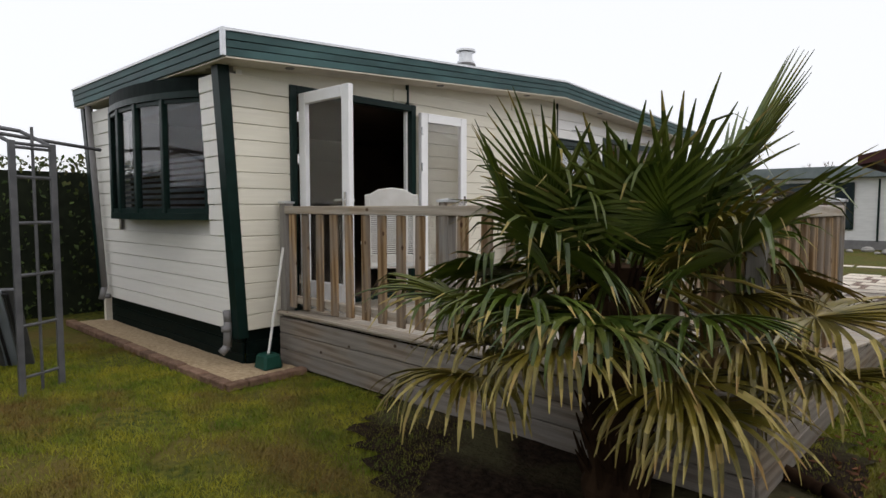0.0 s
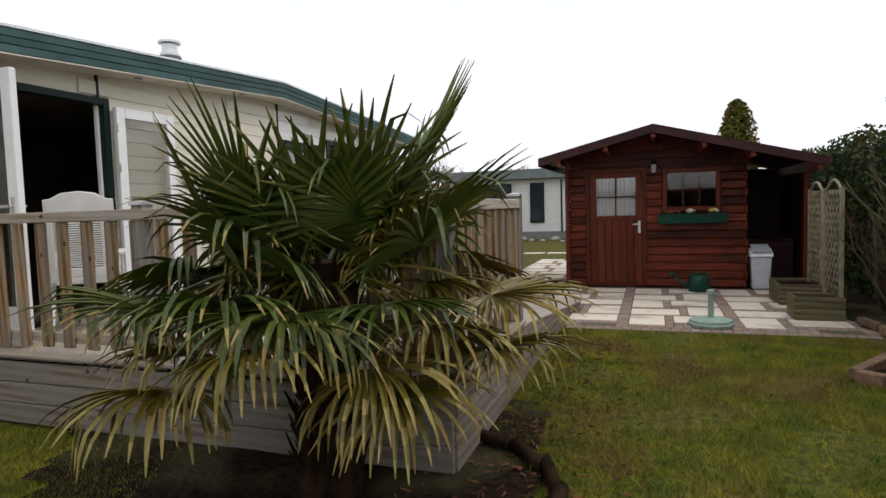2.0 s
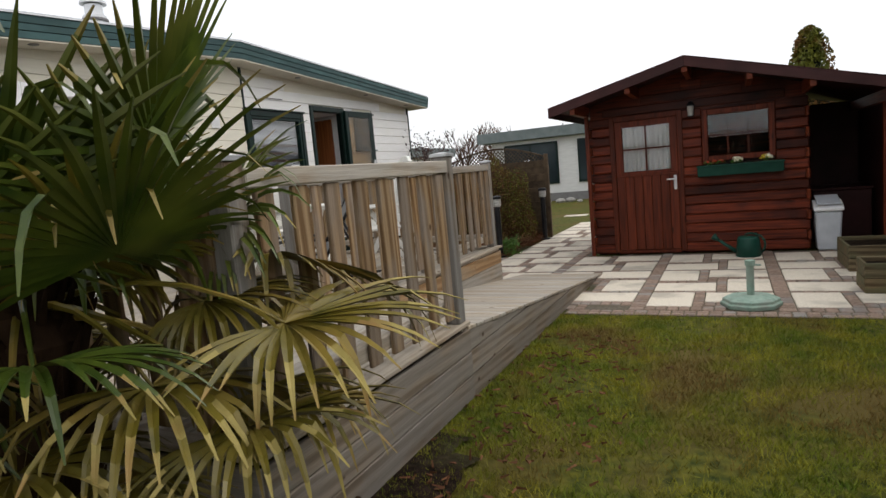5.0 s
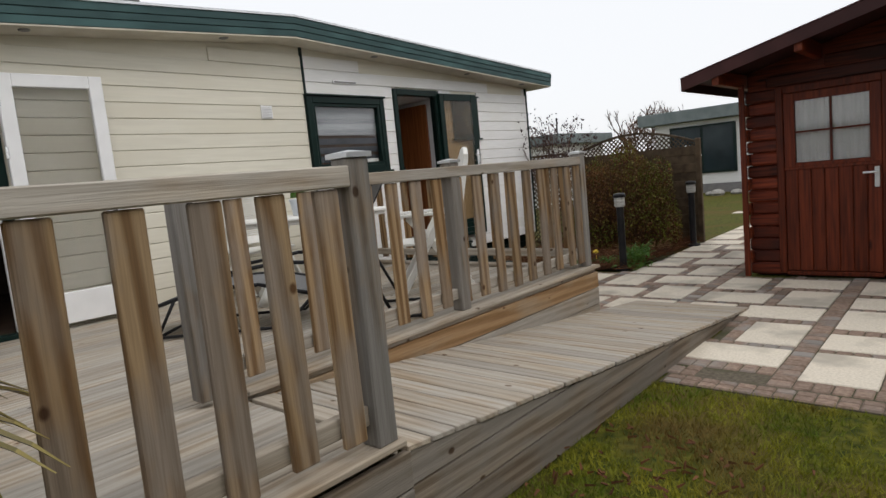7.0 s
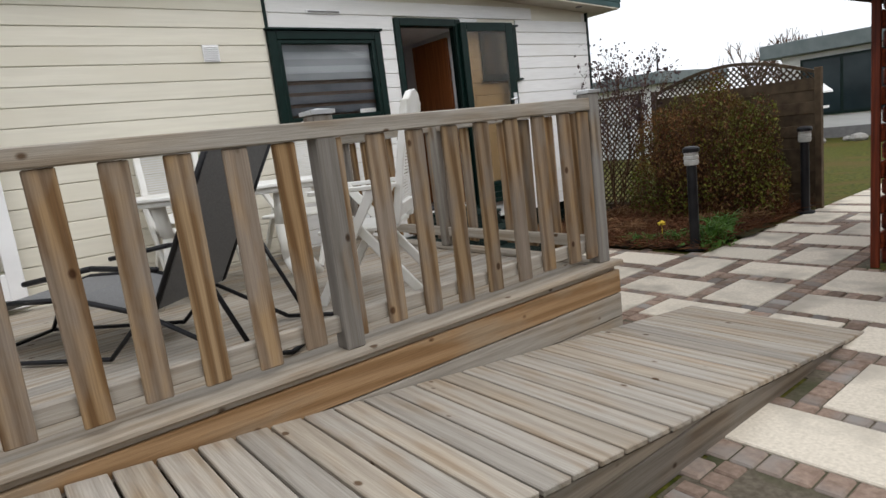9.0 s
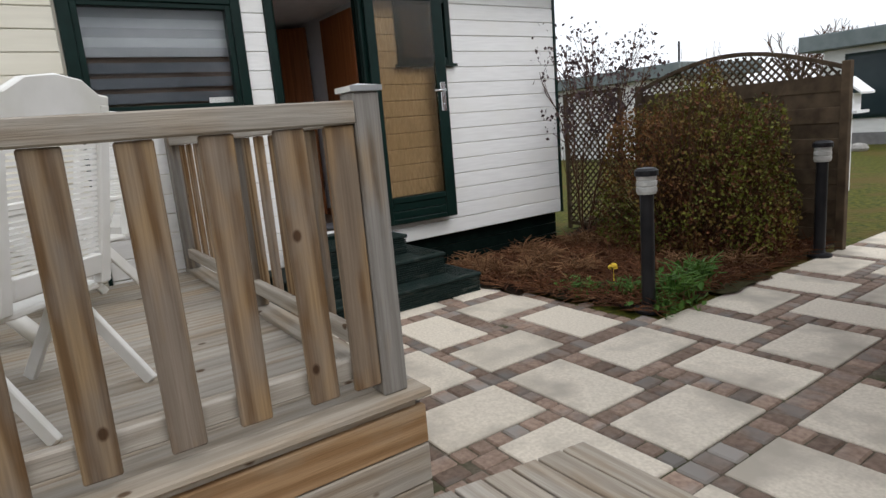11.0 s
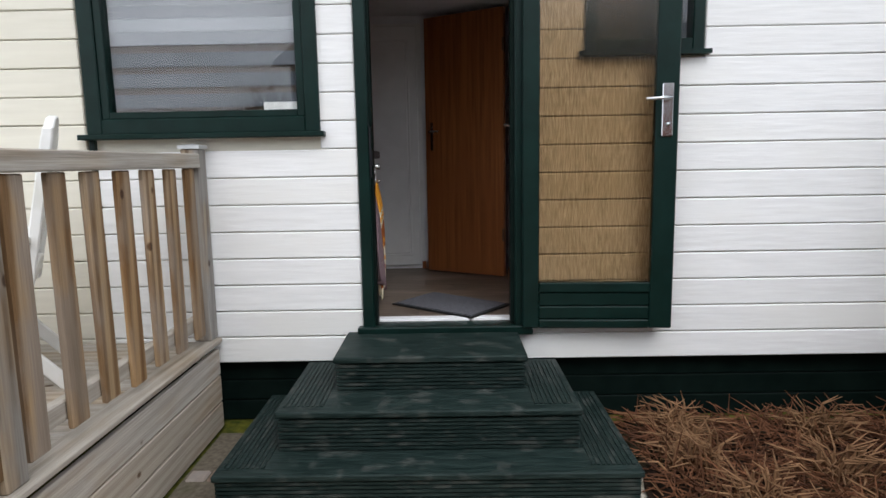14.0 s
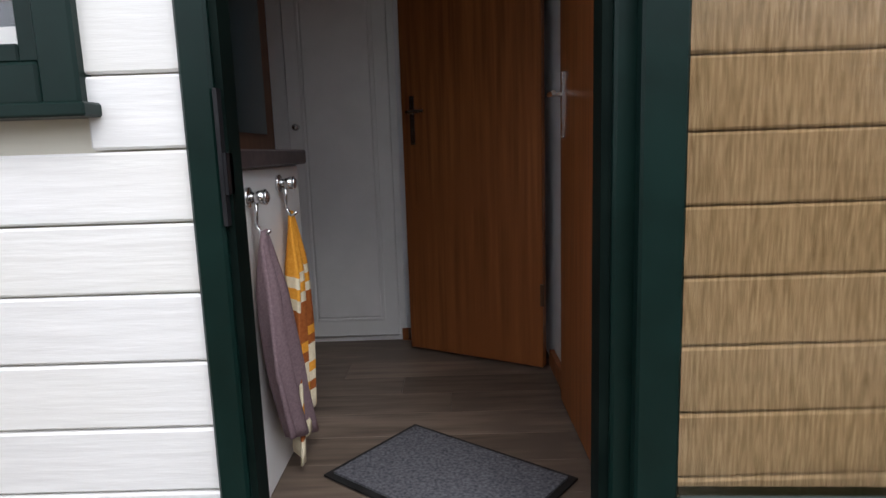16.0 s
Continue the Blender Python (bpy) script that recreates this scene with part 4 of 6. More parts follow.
# ---- entrance steps ----
st = thing("entrance_steps", "three dark green painted ribbed wooden steps", "steps", at=(-4.7, 9.78, 0))
for (xa, ya, yb, zt, zl) in ((-4.25, 8.90, 10.65, 0.18, 0.0), (-4.45, 9.115, 10.44, 0.365, 0.18), (-4.69, 9.335, 10.23, 0.53, 0.365)):
    Mesh().box(XF + 0.006, xa - 0.012, ya + 0.012, yb - 0.012, zl + 0.001, zt - 0.031).make("step_box", M_STEP, st)
    Mesh().box(XF + 0.004, xa + 0.012, ya - 0.01, yb + 0.01, zt - 0.03, zt).make("tread", M_STEP, st, bevel=0.006)
    n = int((zt - zl - 0.035) / 0.018)
    for i in range(n):
        z = zl + 0.006 + i * 0.018
        Mesh().box(xa - 0.012, xa + 0.001, ya + 0.002, yb - 0.002, z, z + 0.012).make("riser_rib", M_STEP, st)
    if zt < 0.5:
        for s in (0, 1):
            for i in range(9):
                y = (ya + 0.012 + i * 0.021) if s == 0 else (yb - 0.024 - i * 0.021)
                Mesh().box(XF + 0.03, xa - 0.05, y, y + 0.013, zt, zt + 0.004).make("tread_rib", M_STEP, st)

# ---- deck and ramp ----
dk = thing("deck", "weathered grey-brown timber deck", "deck", kind="structure", at=(-3.2, 6, 0))
DZ = 0.49
for i in range(22):
    x = -5.115 + i * 0.1425
    piece("deck_plank", dk, x, x + 0.1355, 3.27, 8.60, DZ - 0.028, DZ, M_DECK_Y, 0.004)
for i in range(7):
    x = -1.98 + i * 0.1425
    piece("deck_plank", dk, x, x + 0.1355, 3.27, 5.06, DZ - 0.028, DZ, M_DECK_Y, 0.004)
for i in range(3):
    z = 0.02 + i * 0.148
    hi = min(z + 0.142, DZ - 0.03)
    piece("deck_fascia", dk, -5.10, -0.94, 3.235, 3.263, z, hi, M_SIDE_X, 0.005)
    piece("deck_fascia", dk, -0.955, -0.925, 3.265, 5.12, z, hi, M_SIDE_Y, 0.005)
    piece("deck_fascia", dk, -5.09, -2.0, 8.605, 8.632, z, hi, M_DECK_X, 0.005)
    piece("deck_fascia", dk, -2.005, -1.975, 5.09, 8.632, z, hi, M_FASCIA_WOOD if i == 2 else M_DECK_Y, 0.005)
piece("deck_lip", dk, -2.075, -1.955, 5.09, 8.65, DZ + 0.002, DZ + 0.03, M_DECK_Y, 0.006)
piece("deck_lip", dk, -5.10, -2.075, 8.53, 8.65, DZ + 0.002, DZ + 0.03, M_DECK_X, 0.006)
piece("deck_lip", dk, -1.03, -0.905, 3.21, 5.09, DZ + 0.002, DZ + 0.03, M_DECK_Y, 0.006)
piece("deck_lip", dk, -5.10, -1.03, 3.21, 3.33, DZ + 0.002, DZ + 0.03, M_DECK_X, 0.006)
piece("deck_joist", dk, -1.99, -0.96, 5.064, 5.09, 0.05, DZ - 0.03, M_DECK_X)

rp = thing("ramp", "weathered timber ramp of cross planks", "ramp", kind="structure", at=(-1.45, 7.2, 0))
RY0, RY1 = 5.10, 9.40
RT = math.atan2(DZ - 0.035, RY1 - RY0)
for i in range(31):
    y = RY0 + (i + 0.5) * (RY1 - RY0) / 31
    z = DZ - 0.012 - (y - RY0) * math.tan(RT)
    piece("ramp_plank", rp, -1.972, -0.925 + rnd.uniform(-0.004, 0.004), y - 0.063, y + 0.063, z - 0.024, z, M_DECK_X, 0.004, (-RT, 0, 0))
for x in (-0.962, -1.965):
    cut = 6.55
    for lo, hi, b in ((0.01, 0.155, 8.05), (0.165, 0.31, 6.75), (0.32, 0.46, 5.42)):
        zt = lambda y: min(hi, DZ - 0.045 - (y - RY0) * math.tan(RT))
        k = RY0 + (DZ - 0.045 - hi) / math.tan(RT)
        e = RY0 + (DZ - 0.045 - lo) / math.tan(RT)
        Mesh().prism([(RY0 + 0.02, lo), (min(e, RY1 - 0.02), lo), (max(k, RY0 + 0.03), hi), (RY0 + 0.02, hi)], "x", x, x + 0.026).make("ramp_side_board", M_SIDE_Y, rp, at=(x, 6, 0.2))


def post(parent, x, y, z1=1.52, z0=DZ + 0.03, s=0.046):
    piece("post", parent, x - s, x + s, y - s, y + s, z0, z1, M_POST, 0.006)
    Mesh().box(x - s - 0.009, x + s + 0.009, y - s - 0.009, y + s + 0.009, z1 + 0.001, z1 + 0.018) \
        .add([(x - s - 0.006, y - s - 0.006, z1 + 0.018), (x + s + 0.006, y - s - 0.006, z1 + 0.018), (x + s + 0.006, y + s + 0.006, z1 + 0.018), (x - s - 0.006, y + s + 0.006, z1 + 0.018), (x, y, z1 + 0.028)],
             [(0, 1, 4), (1, 2, 4), (2, 3, 4), (3, 0, 4), (3, 2, 1, 0)]).make("post_cap", M_ALU, parent)


def railing(axis, line, a, b, out, first=0.09, posts=(), step=0.207):
    """A rail with pickets along x or y; out: the side (+1 or -1) on which the pickets hang."""
    mid = ((a + b) / 2, line, DZ) if axis == "x" else (line, (a + b) / 2, DZ)
    r = thing("railing", "weathered wooden railing with upright pickets on the deck edge", "railing", "deck railings", at=mid)
    def bar(name, u0, u1, w0, w1, z0, z1, m):
        lo, hi = sorted((line + out * w0, line + out * w1))
        return piece(name, r, *((u0, u1, lo, hi) if axis == "x" else (lo, hi, u0, u1)), z0, z1, m, 0.005)
    wood = M_DECK_X if axis == "x" else M_DECK_Y
    bar("top_rail", a + 0.046, b - 0.046, -0.035, 0.052, 1.425, 1.495, wood)
    bar("bottom_rail", a + 0.046, b - 0.046, -0.03, 0.012, 0.60, 0.672, wood)
    u = a + first
    while u < b - 0.10:
        j = rnd.uniform(-0.006, 0.006)
        ob = bar("picket", u + j, u + j + 0.095, 0.0145, 0.038, 0.565 + rnd.uniform(-0.012, 0.012) - 0.0, 1.423, M_PICKET)
        ob.rotation_euler = (rnd.uniform(-0.012, 0.012), 0, 0) if axis == "y" else (0, rnd.uniform(-0.012, 0.012), 0)
        u += step
    if b - 0.143 - (u - step) > 0.11:
        bar("picket", b - 0.143, b - 0.048, 0.0145, 0.038, 0.565, 1.423, M_PICKET)
    for p in posts:
        post(r, *((p, line) if axis == "x" else (line, p)))
    return r


railing("x", 3.29, -5.04, -0.97, -1, posts=(-5.04, -3.0))
railing("y", -0.97, 3.29, 5.02, 1, posts=(3.29, 5.02), first=0.10)
railing("y", -2.05, 4.93, 8.54, 1, posts=(4.93, 6.80, 8.54), first=0.20)
railing("x", 8.58, -5.06, -2.05, 1, posts=(-5.06, -3.56))

# ---- shed ----
shed = thing("garden_shed", "red-brown stained log cabin shed with gabled roof", "shed", kind="structure", at=(0.1, 12, 0))
SX0, SX1, SY, SB = -1.32, 1.49, 10.98, 13.2
RIDGE, EAVEL, EAVER = (0.08, 2.60), (-1.66, 2.17), (2.42, 1.98)
def shed_top(x):
    (rx, rz) = RIDGE
    return rz - (rx - x) * (rz - EAVEL[1]) / (rx - EAVEL[0]) - 0.10 if x < rx else rz - (x - rx) * (rz - EAVER[1]) / (EAVER[0] - rx) - 0.10
SH = [(-1.00, -0.06, 0.0, 2.00), (0.22, 1.10, 1.28, 1.98)]
for i in range(19):
    za, zb = 0.03 + i * 0.133, 0.03 + (i + 1) * 0.133 - 0.005
    a, b = SX0, SX1
    if zb > 2.02:
        a = max(a, RIDGE[0] - (2.46 - zb) * 4.05 + 0.05)
        b = min(b, RIDGE[0] + (2.46 - zb) * 3.75)
    if b - a < 0.2:
        continue
    for c, d in spans(a, b, za, zb, SH):
        piece("log", shed, c, d, SY, SY + 0.045 + 0.0, za, zb, M_SHED, 0.016)
    if zb < 2.1:
        piece("log", shed, SX0, SX0 + 0.045, SY - 0.10 if i % 2 else SY + 0.047, SB, za, zb, M_SHED_Y, 0.014)
        piece("log", shed, SX1 - 0.045, SX1, SY - 0.10 if i % 2 else SY + 0.047, SB, za, zb, M_SHED_Y, 0.014)
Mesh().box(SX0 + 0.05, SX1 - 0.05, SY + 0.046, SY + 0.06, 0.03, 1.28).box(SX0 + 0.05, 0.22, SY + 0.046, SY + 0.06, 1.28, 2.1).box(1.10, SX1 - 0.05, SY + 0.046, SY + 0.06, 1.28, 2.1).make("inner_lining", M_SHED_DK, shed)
Mesh().prism([(SX0 + 0.03, 1.99), (SX1 - 0.03, 1.99), (SX1 - 0.03, shed_top(SX1) + 0.06), (RIDGE[0], 2.565), (SX0 + 0.03, shed_top(SX0) + 0.06)], "y", SY + 0.012, SY + 0.04).make("gable_board", M_SHED, shed)
piece("corner_trim", shed, SX0 - 0.03, SX0 + 0.03, SY - 0.13, SY - 0.102, 0.02, 2.1, M_SHED_Z, 0.006)
Mesh().box(SX0, SX1, SB, SB + 0.04, 0.03, 2.1).prism([(SX0, 2.08), (SX1, 2.08), (SX1, shed_top(SX1)), RIDGE[:1] + (2.48,), (SX0, shed_top(SX0))], "y", SB, SB + 0.04).make("back_wall", M_SHED, shed)
Mesh().box(SX0 + 0.05, SX1 - 0.05, SY + 0.06, SB, 0.01, 0.05).make("shed_floor", M_SHED_DK, shed)
ROOF = [EAVEL, RIDGE, EAVER]
FY = 10.05
Mesh().prism([(x, z) for x, z in ROOF] + [(x, z - 0.03) for x, z in reversed(ROOF)], "y", FY + 0.02, SB + 0.35).make("roof_boarding", M_SHED_DK, shed)
Mesh().prism([(x, z + 0.016) for x, z in ROOF] + [(x, z + 0.002) for x, z in reversed(ROOF)], "y", FY - 0.012, SB + 0.37).make("roof_felt", M_SHED_DK, shed)
for (xa, za), (xb, zb) in ((EAVEL, RIDGE), (RIDGE, EAVER)):
    Mesh().prism([(xa, za), (xb, zb), (xb, zb - 0.115), (xa, za - 0.115)], "y", FY - 0.01, FY + 0.018).make("barge_board", M_SHED_DK, shed, bevel=0.004)
Mesh().box(EAVEL[0] - 0.008, EAVEL[0] + 0.018, FY + 0.02, SB + 0.35, EAVEL[1] - 0.115, EAVEL[1] + 0.0).make("eave_board", M_SHED_DK, shed)
for x in (SX0 - 0.02, -0.62, RIDGE[0], 0.8, 1.45, 2.3):
    t = shed_top(x) + 0.065
    piece("purlin", shed, x - 0.035, x + 0.035, FY + 0.03, SB + 0.3, t - 0.15, t - 0.002 if x != RIDGE[0] else t, M_SHED_Y, 0.006)
# open lean-to beside the shed: posts, and back wall with shade in its colour
piece("leanto_post", shed, 2.28, 2.35, 10.98, 11.05, 0.0, 1.88, M_SHED_Z, 0.006)
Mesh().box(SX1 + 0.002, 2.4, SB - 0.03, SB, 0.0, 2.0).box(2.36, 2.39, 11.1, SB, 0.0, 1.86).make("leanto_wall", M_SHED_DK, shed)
# shed door
sd = tagged(new("shed_door"), "red-brown boarded shed door with four curtained panes", "door", kind="structure")
sd.location = (-0.53, SY, 0.05)
Mesh().box(-1.02, -0.95, SY - 0.03, SY + 0.03, 0.05, 2.02).box(-0.10, -0.03, SY - 0.03, SY + 0.03, 0.05, 2.02).box(-0.95, -0.10, SY - 0.03, SY + 0.03, 1.95, 2.02).box(-0.95, -0.10, SY - 0.03, SY + 0.03, 0.03, 0.075).make("frame", M_SHED_Z, sd, bevel=0.006)
for i in range(7):
    x = -0.945 + i * 0.1205
    piece("door_board", sd, x, x + 0.117, SY - 0.015, SY + 0.015, 0.08, 1.17, M_SHED_Z, 0.006)
Mesh().box(-0.945, -0.845, SY - 0.02, SY + 0.015, 1.172, 1.945).box(-0.20, -0.103, SY - 0.02, SY + 0.015, 1.172, 1.945).box(-0.845, -0.20, SY - 0.02, SY + 0.015, 1.86, 1.945).box(-0.845, -0.20, SY - 0.02, SY + 0.015, 1.172, 1.225).make("door_sash", M_SHED_Z, sd, bevel=0.005)
Mesh().box(-0.95, -0.10, SY - 0.03, SY - 0.016, 1.15, 1.185).make("drip_rail", M_SHED_Z, sd, bevel=0.004)
Mesh().box(-0.533, -0.512, SY - 0.018, SY + 0.01, 1.225, 1.86).box(-0.845, -0.533, SY - 0.016, SY + 0.008, 1.53, 1.55).box(-0.512, -0.20, SY - 0.016, SY + 0.008, 1.53, 1.55).make("glazing_bar", M_SHED_Z, sd)
for x0, x1 in ((-0.845, -0.533), (-0.512, -0.20)):
    for z0, z1 in ((1.225, 1.53), (1.55, 1.86)):
        Mesh().box(x0, x1, SY - 0.004, SY, z0, z1).make("pane", M_GLASS, sd)
cur = Mesh()
pts = [(-0.84 + 0.64 * i / 60, SY + 0.022 + 0.006 * math.sin(i * 1.1)) for i in range(61)]
cur.add([(x, y, 1.22) for x, y in pts] + [(x, y, 1.87) for x, y in pts], [(i, i + 1, i + 62, i + 61) for i in range(60)])
cur.make("curtain", M_CURTAIN, sd, smooth=True)
Mesh().box(-0.165, -0.125, SY - 0.028, SY - 0.0205, 0.93, 1.13).rod((-0.145, SY - 0.02, 1.08), (-0.145, SY - 0.065, 1.08), 0.010).rod((-0.14, SY - 0.062, 1.08), (-0.255, SY - 0.062, 1.078), 0.011).make("handle", M_ALU, sd)
# shed window
sw = tagged(new("shed_window"), "dark six-pane shed window in red-brown frame", "window", kind="structure")
sw.location = (0.66, SY, 1.3)
Mesh().box(0.22, 0.295, SY - 0.03, SY + 0.03, 1.28, 1.98).box(1.03, 1.105, SY - 0.03, SY + 0.03, 1.28, 1.98).box(0.295, 1.03, SY - 0.03, SY + 0.03, 1.905, 1.98).box(0.295, 1.03, SY - 0.03, SY + 0.03, 1.28, 1.35).make("frame", M_SHED_Z, sw, bevel=0.006)
Mesh().box(0.53, 0.548, SY - 0.012, SY + 0.008, 1.35, 1.905).box(0.777, 0.795, SY - 0.012, SY + 0.008, 1.35, 1.905).box(0.295, 1.03, SY - 0.010, SY + 0.006, 1.62, 1.637).make("glazing_bar", M_SHED_Z, sw)
Mesh().box(0.296, 1.029, SY + 0.010, SY + 0.014, 1.351, 1.904).make("pane", M_GLASS, sw)


def flower_clump(b, x, y, z, r, k, n=26):
    for _ in range(n):
        a, e = rnd.uniform(0, 6.28), rnd.uniform(0.1, 1.5)
        c = Vector((x + r * math.cos(a) * math.cos(e), y + r * math.sin(a) * math.cos(e), z + r * math.sin(e)))
        b.turned(Matrix.Translation(c) @ Euler((rnd.uniform(-.9, .9), rnd.uniform(-.9, .9), a)).to_matrix().to_4x4(), 0.03, 0.026, 0.005, k)


pb = tagged(new("window_box"), "dark green planter box with small flowers below the window", "planter")
pb.location = (0.67, SY - 0.1, 1.07)
Mesh().prism([(SY - 0.17, 1.215), (SY - 0.15, 1.08), (SY - 0.015, 1.08), (SY - 0.005, 1.215)], "x", 0.15, 1.19).make("box", M_CAN, pb, bevel=0.006)
Mesh().box(0.14, 1.20, SY - 0.185, SY - 0.001, 1.205, 1.228).make("box_rim", M_CAN, pb, bevel=0.005)
Mesh().box(0.16, 1.18, SY - 0.16, SY - 0.02, 1.2285, 1.236).make("potting_soil", M_SOIL, pb)
for x, k in ((0.27, 1), (0.36, 1), (0.45, 1), (0.62, 2), (0.66, 2), (0.97, 3), (1.01, 2)):
    fl = Mesh()
    flower_clump(fl, x, SY - 0.09, 1.235, 0.045, 0, 16)
    flower_clump(fl, x, SY - 0.10, 1.255, 0.05 if k > 1 else 0.03, k, 26 if k > 1 else 10)
    fl.make("flower", [M_GREENS, M_PETAL_R, M_PETAL_W, M_PETAL_Y], pb)
lamp = tagged(new("wall_lantern"), "small black wall lantern above the shed door", "lamp")
lamp.location = (0.09, SY, 2.0)
Mesh().box(0.06, 0.12, SY - 0.015, SY - 0.001, 1.93, 2.12).rod((0.09, SY - 0.01, 2.10), (0.09, SY - 0.09, 2.10), 0.009).lathe((0.09, SY - 0.09, 1.90), [(0.03, 0), (0.045, 0.015), (0.045, 0.02)]).lathe((0.09, SY - 0.09, 2.05), [(0.055, 0), (0.05, 0.02), (0.015, 0.06)]).make("body", M_BLACK, lamp)
Mesh().lathe((0.09, SY - 0.09, 1.92), [(0.036, 0), (0.042, 0.13)]).make("glass_shade", M_LENS, lamp)

# watering can
wc = tagged(new("watering_can"), "dark green plastic watering can", "watering can")
c = (0.74, 10.52, 0.012)
wc.location = c
Mesh().lathe(c, [(0.135, 0), (0.15, 0.02), (0.145, 0.14), (0.13, 0.24), (0.115, 0.27)], 24).make("body", M_CAN, wc, smooth=True)
Mesh().rod((c[0] - 0.12, c[1], 0.07), (c[0] - 0.36, c[1], 0.25), 0.028, 0.017, 12).rod((c[0] - 0.355, c[1], 0.245), (c[0] - 0.42, c[1], 0.30), 0.02, 0.05, 14).make("spout", M_CAN, wc, smooth=True)
Mesh().path([(c[0] + 0.11 * math.cos(a) * 1.5 + 0.03, c[1], 0.17 + 0.15 * math.sin(a)) for a in [-0.9 + i * 0.29 for i in range(11)]], 0.014, 8).make("handle", M_CAN, wc, smooth=True)
# parasol foot
pf = tagged(new("parasol_base"), "pale green octagonal concrete parasol base with tube", "parasol base")
c = (0.69, 7.74, 0.012)
pf.location = c
Mesh().lathe(c, [(0.25, 0), (0.255, 0.035), (0.235, 0.045), (0.235, 0.07), (0.20, 0.085), (0.06, 0.10)], 8).make("foot", M_PARASOL, pf, bevel=0.004)
Mesh().lathe(c, [(0.032, 0.095), (0.032, 0.36), (0.042, 0.365), (0.042, 0.41), (0.03, 0.415)], 16).rod((c[0] + 0.03, c[1], 0.38), (c[0] + 0.085, c[1] - 0.01, 0.38), 0.008).make("tube", M_PARASOL, pf, smooth=False)
# white bin
bn = tagged(new("pedal_bin"), "white plastic swing-lid bin", "bin")
bn.location = (1.68, 11.02, 0.012)
def taper(b, x, y, z0, z1, w0, w1):
    return b.add([(x + sx * w / 2, y + sy * w / 2, z) for z, w in ((z0, w0), (z1, w1)) for sx, sy in ((-1, -1), (1, -1), (1, 1), (-1, 1))], [(3, 2, 1, 0), (4, 5, 6, 7), (0, 1, 5, 4), (1, 2, 6, 5), (2, 3, 7, 6), (3, 0, 4, 7)])
taper(Mesh(), 1.68, 11.02, 0.012, 0.52, 0.25, 0.30).make("body", M_BIN, bn, bevel=0.02)
Mesh().prism([(10.85, 0.525), (11.19, 0.525), (11.19, 0.56), (11.12, 0.66), (10.92, 0.60), (10.85, 0.56)], "x", 1.515, 1.845).make("lid", M_WPVC, bn, bevel=0.01)
Mesh().prism([(10.86, 0.61), (11.18, 0.70), (11.18, 0.715), (10.86, 0.625)], "x", 1.55, 1.81).make("flap", M_BIN, bn)
ck = tagged(new("storage_chest"), "wooden chest under the lean-to, shade put into its dark colour", "chest")
ck.location = (1.95, 12.1, 0)
Mesh().box(1.6, 2.3, 11.8, 12.6, 0.0, 0.72).make("body", M_SHED_DK, ck, bevel=0.01)
Mesh().box(1.58, 2.32, 11.78, 12.62, 0.722, 0.76).make("lid", M_SHED_DK, ck, bevel=0.008)


def planter(x0, y0, x1, y1, tx, ta, tb):
    p = tagged(new("wooden_planter"), "weathered wooden planter box with lattice trellis", "planter", "planters by the hedge")
    p.location = ((x0 + x1) / 2, (y0 + y1) / 2, 0)
    for i in range(2):
        z = 0.02 + i * 0.14
        piece("board", p, x0, x1, y0, y0 + 0.025, z, z + 0.135, M_OAK, 0.005)
        piece("board", p, x0, x1, y1 - 0.025, y1, z, z + 0.135, M_OAK, 0.005)
        piece("board", p, x0, x0 + 0.025, y0 + 0.026, y1 - 0.026, z, z + 0.135, M_OAK, 0.005)
        piece("board", p, x1 - 0.025, x1, y0 + 0.026, y1 - 0.026, z, z + 0.135, M_OAK, 0.005)
    Mesh().box(x0 + 0.026, x1 - 0.026, y0 + 0.026, y1 - 0.026, 0.02, 0.25).make("soil", M_SOIL, p)
    b = Mesh().box(tx - 0.02, tx + 0.02, ta - 0.02, ta + 0.02, 0.02, 1.55).box(tx - 0.02, tx + 0.02, tb - 0.02, tb + 0.02, 0.02, 1.55)
    n = 9
    for i in range(n + 1):
        u = i / n
        zt = 1.5 + 0.14 * math.sin(math.pi * u)
        if i < n:
            u2 = (i + 1) / n
            b.rod((tx, ta + (tb - ta) * u, zt), (tx, ta + (tb - ta) * u2, 1.5 + 0.14 * math.sin(math.pi * u2)), 0.018, n=6)
    w = tb - ta
    for s in (1, -1):
        k = -12
        while k < 14:
            za = 0.3 + k * 0.17
            ya, yb = (ta, tb) if s > 0 else (tb, ta)
            zb = za + w * 1.25
            t0, t1 = max(0.0, (0.3 - za) / (zb - za)), min(1.0, (1.52 - za) / (zb - za))
            if t1 > t0:
                b.rod((tx + 0.006 * s, ya + (yb - ya) * t0, za + (zb - za) * t0), (tx + 0.006 * s, ya + (yb - ya) * t1, za + (zb - za) * t1), 0.011, n=4)
            k += 1
    b.make("trellis", M_LATT2, p)


planter(1.62, 8.2, 2.14, 8.62, 2.10, 8.25, 8.95)
planter(1.66, 9.3, 2.20, 10.1, 2.16, 9.35, 10.05)

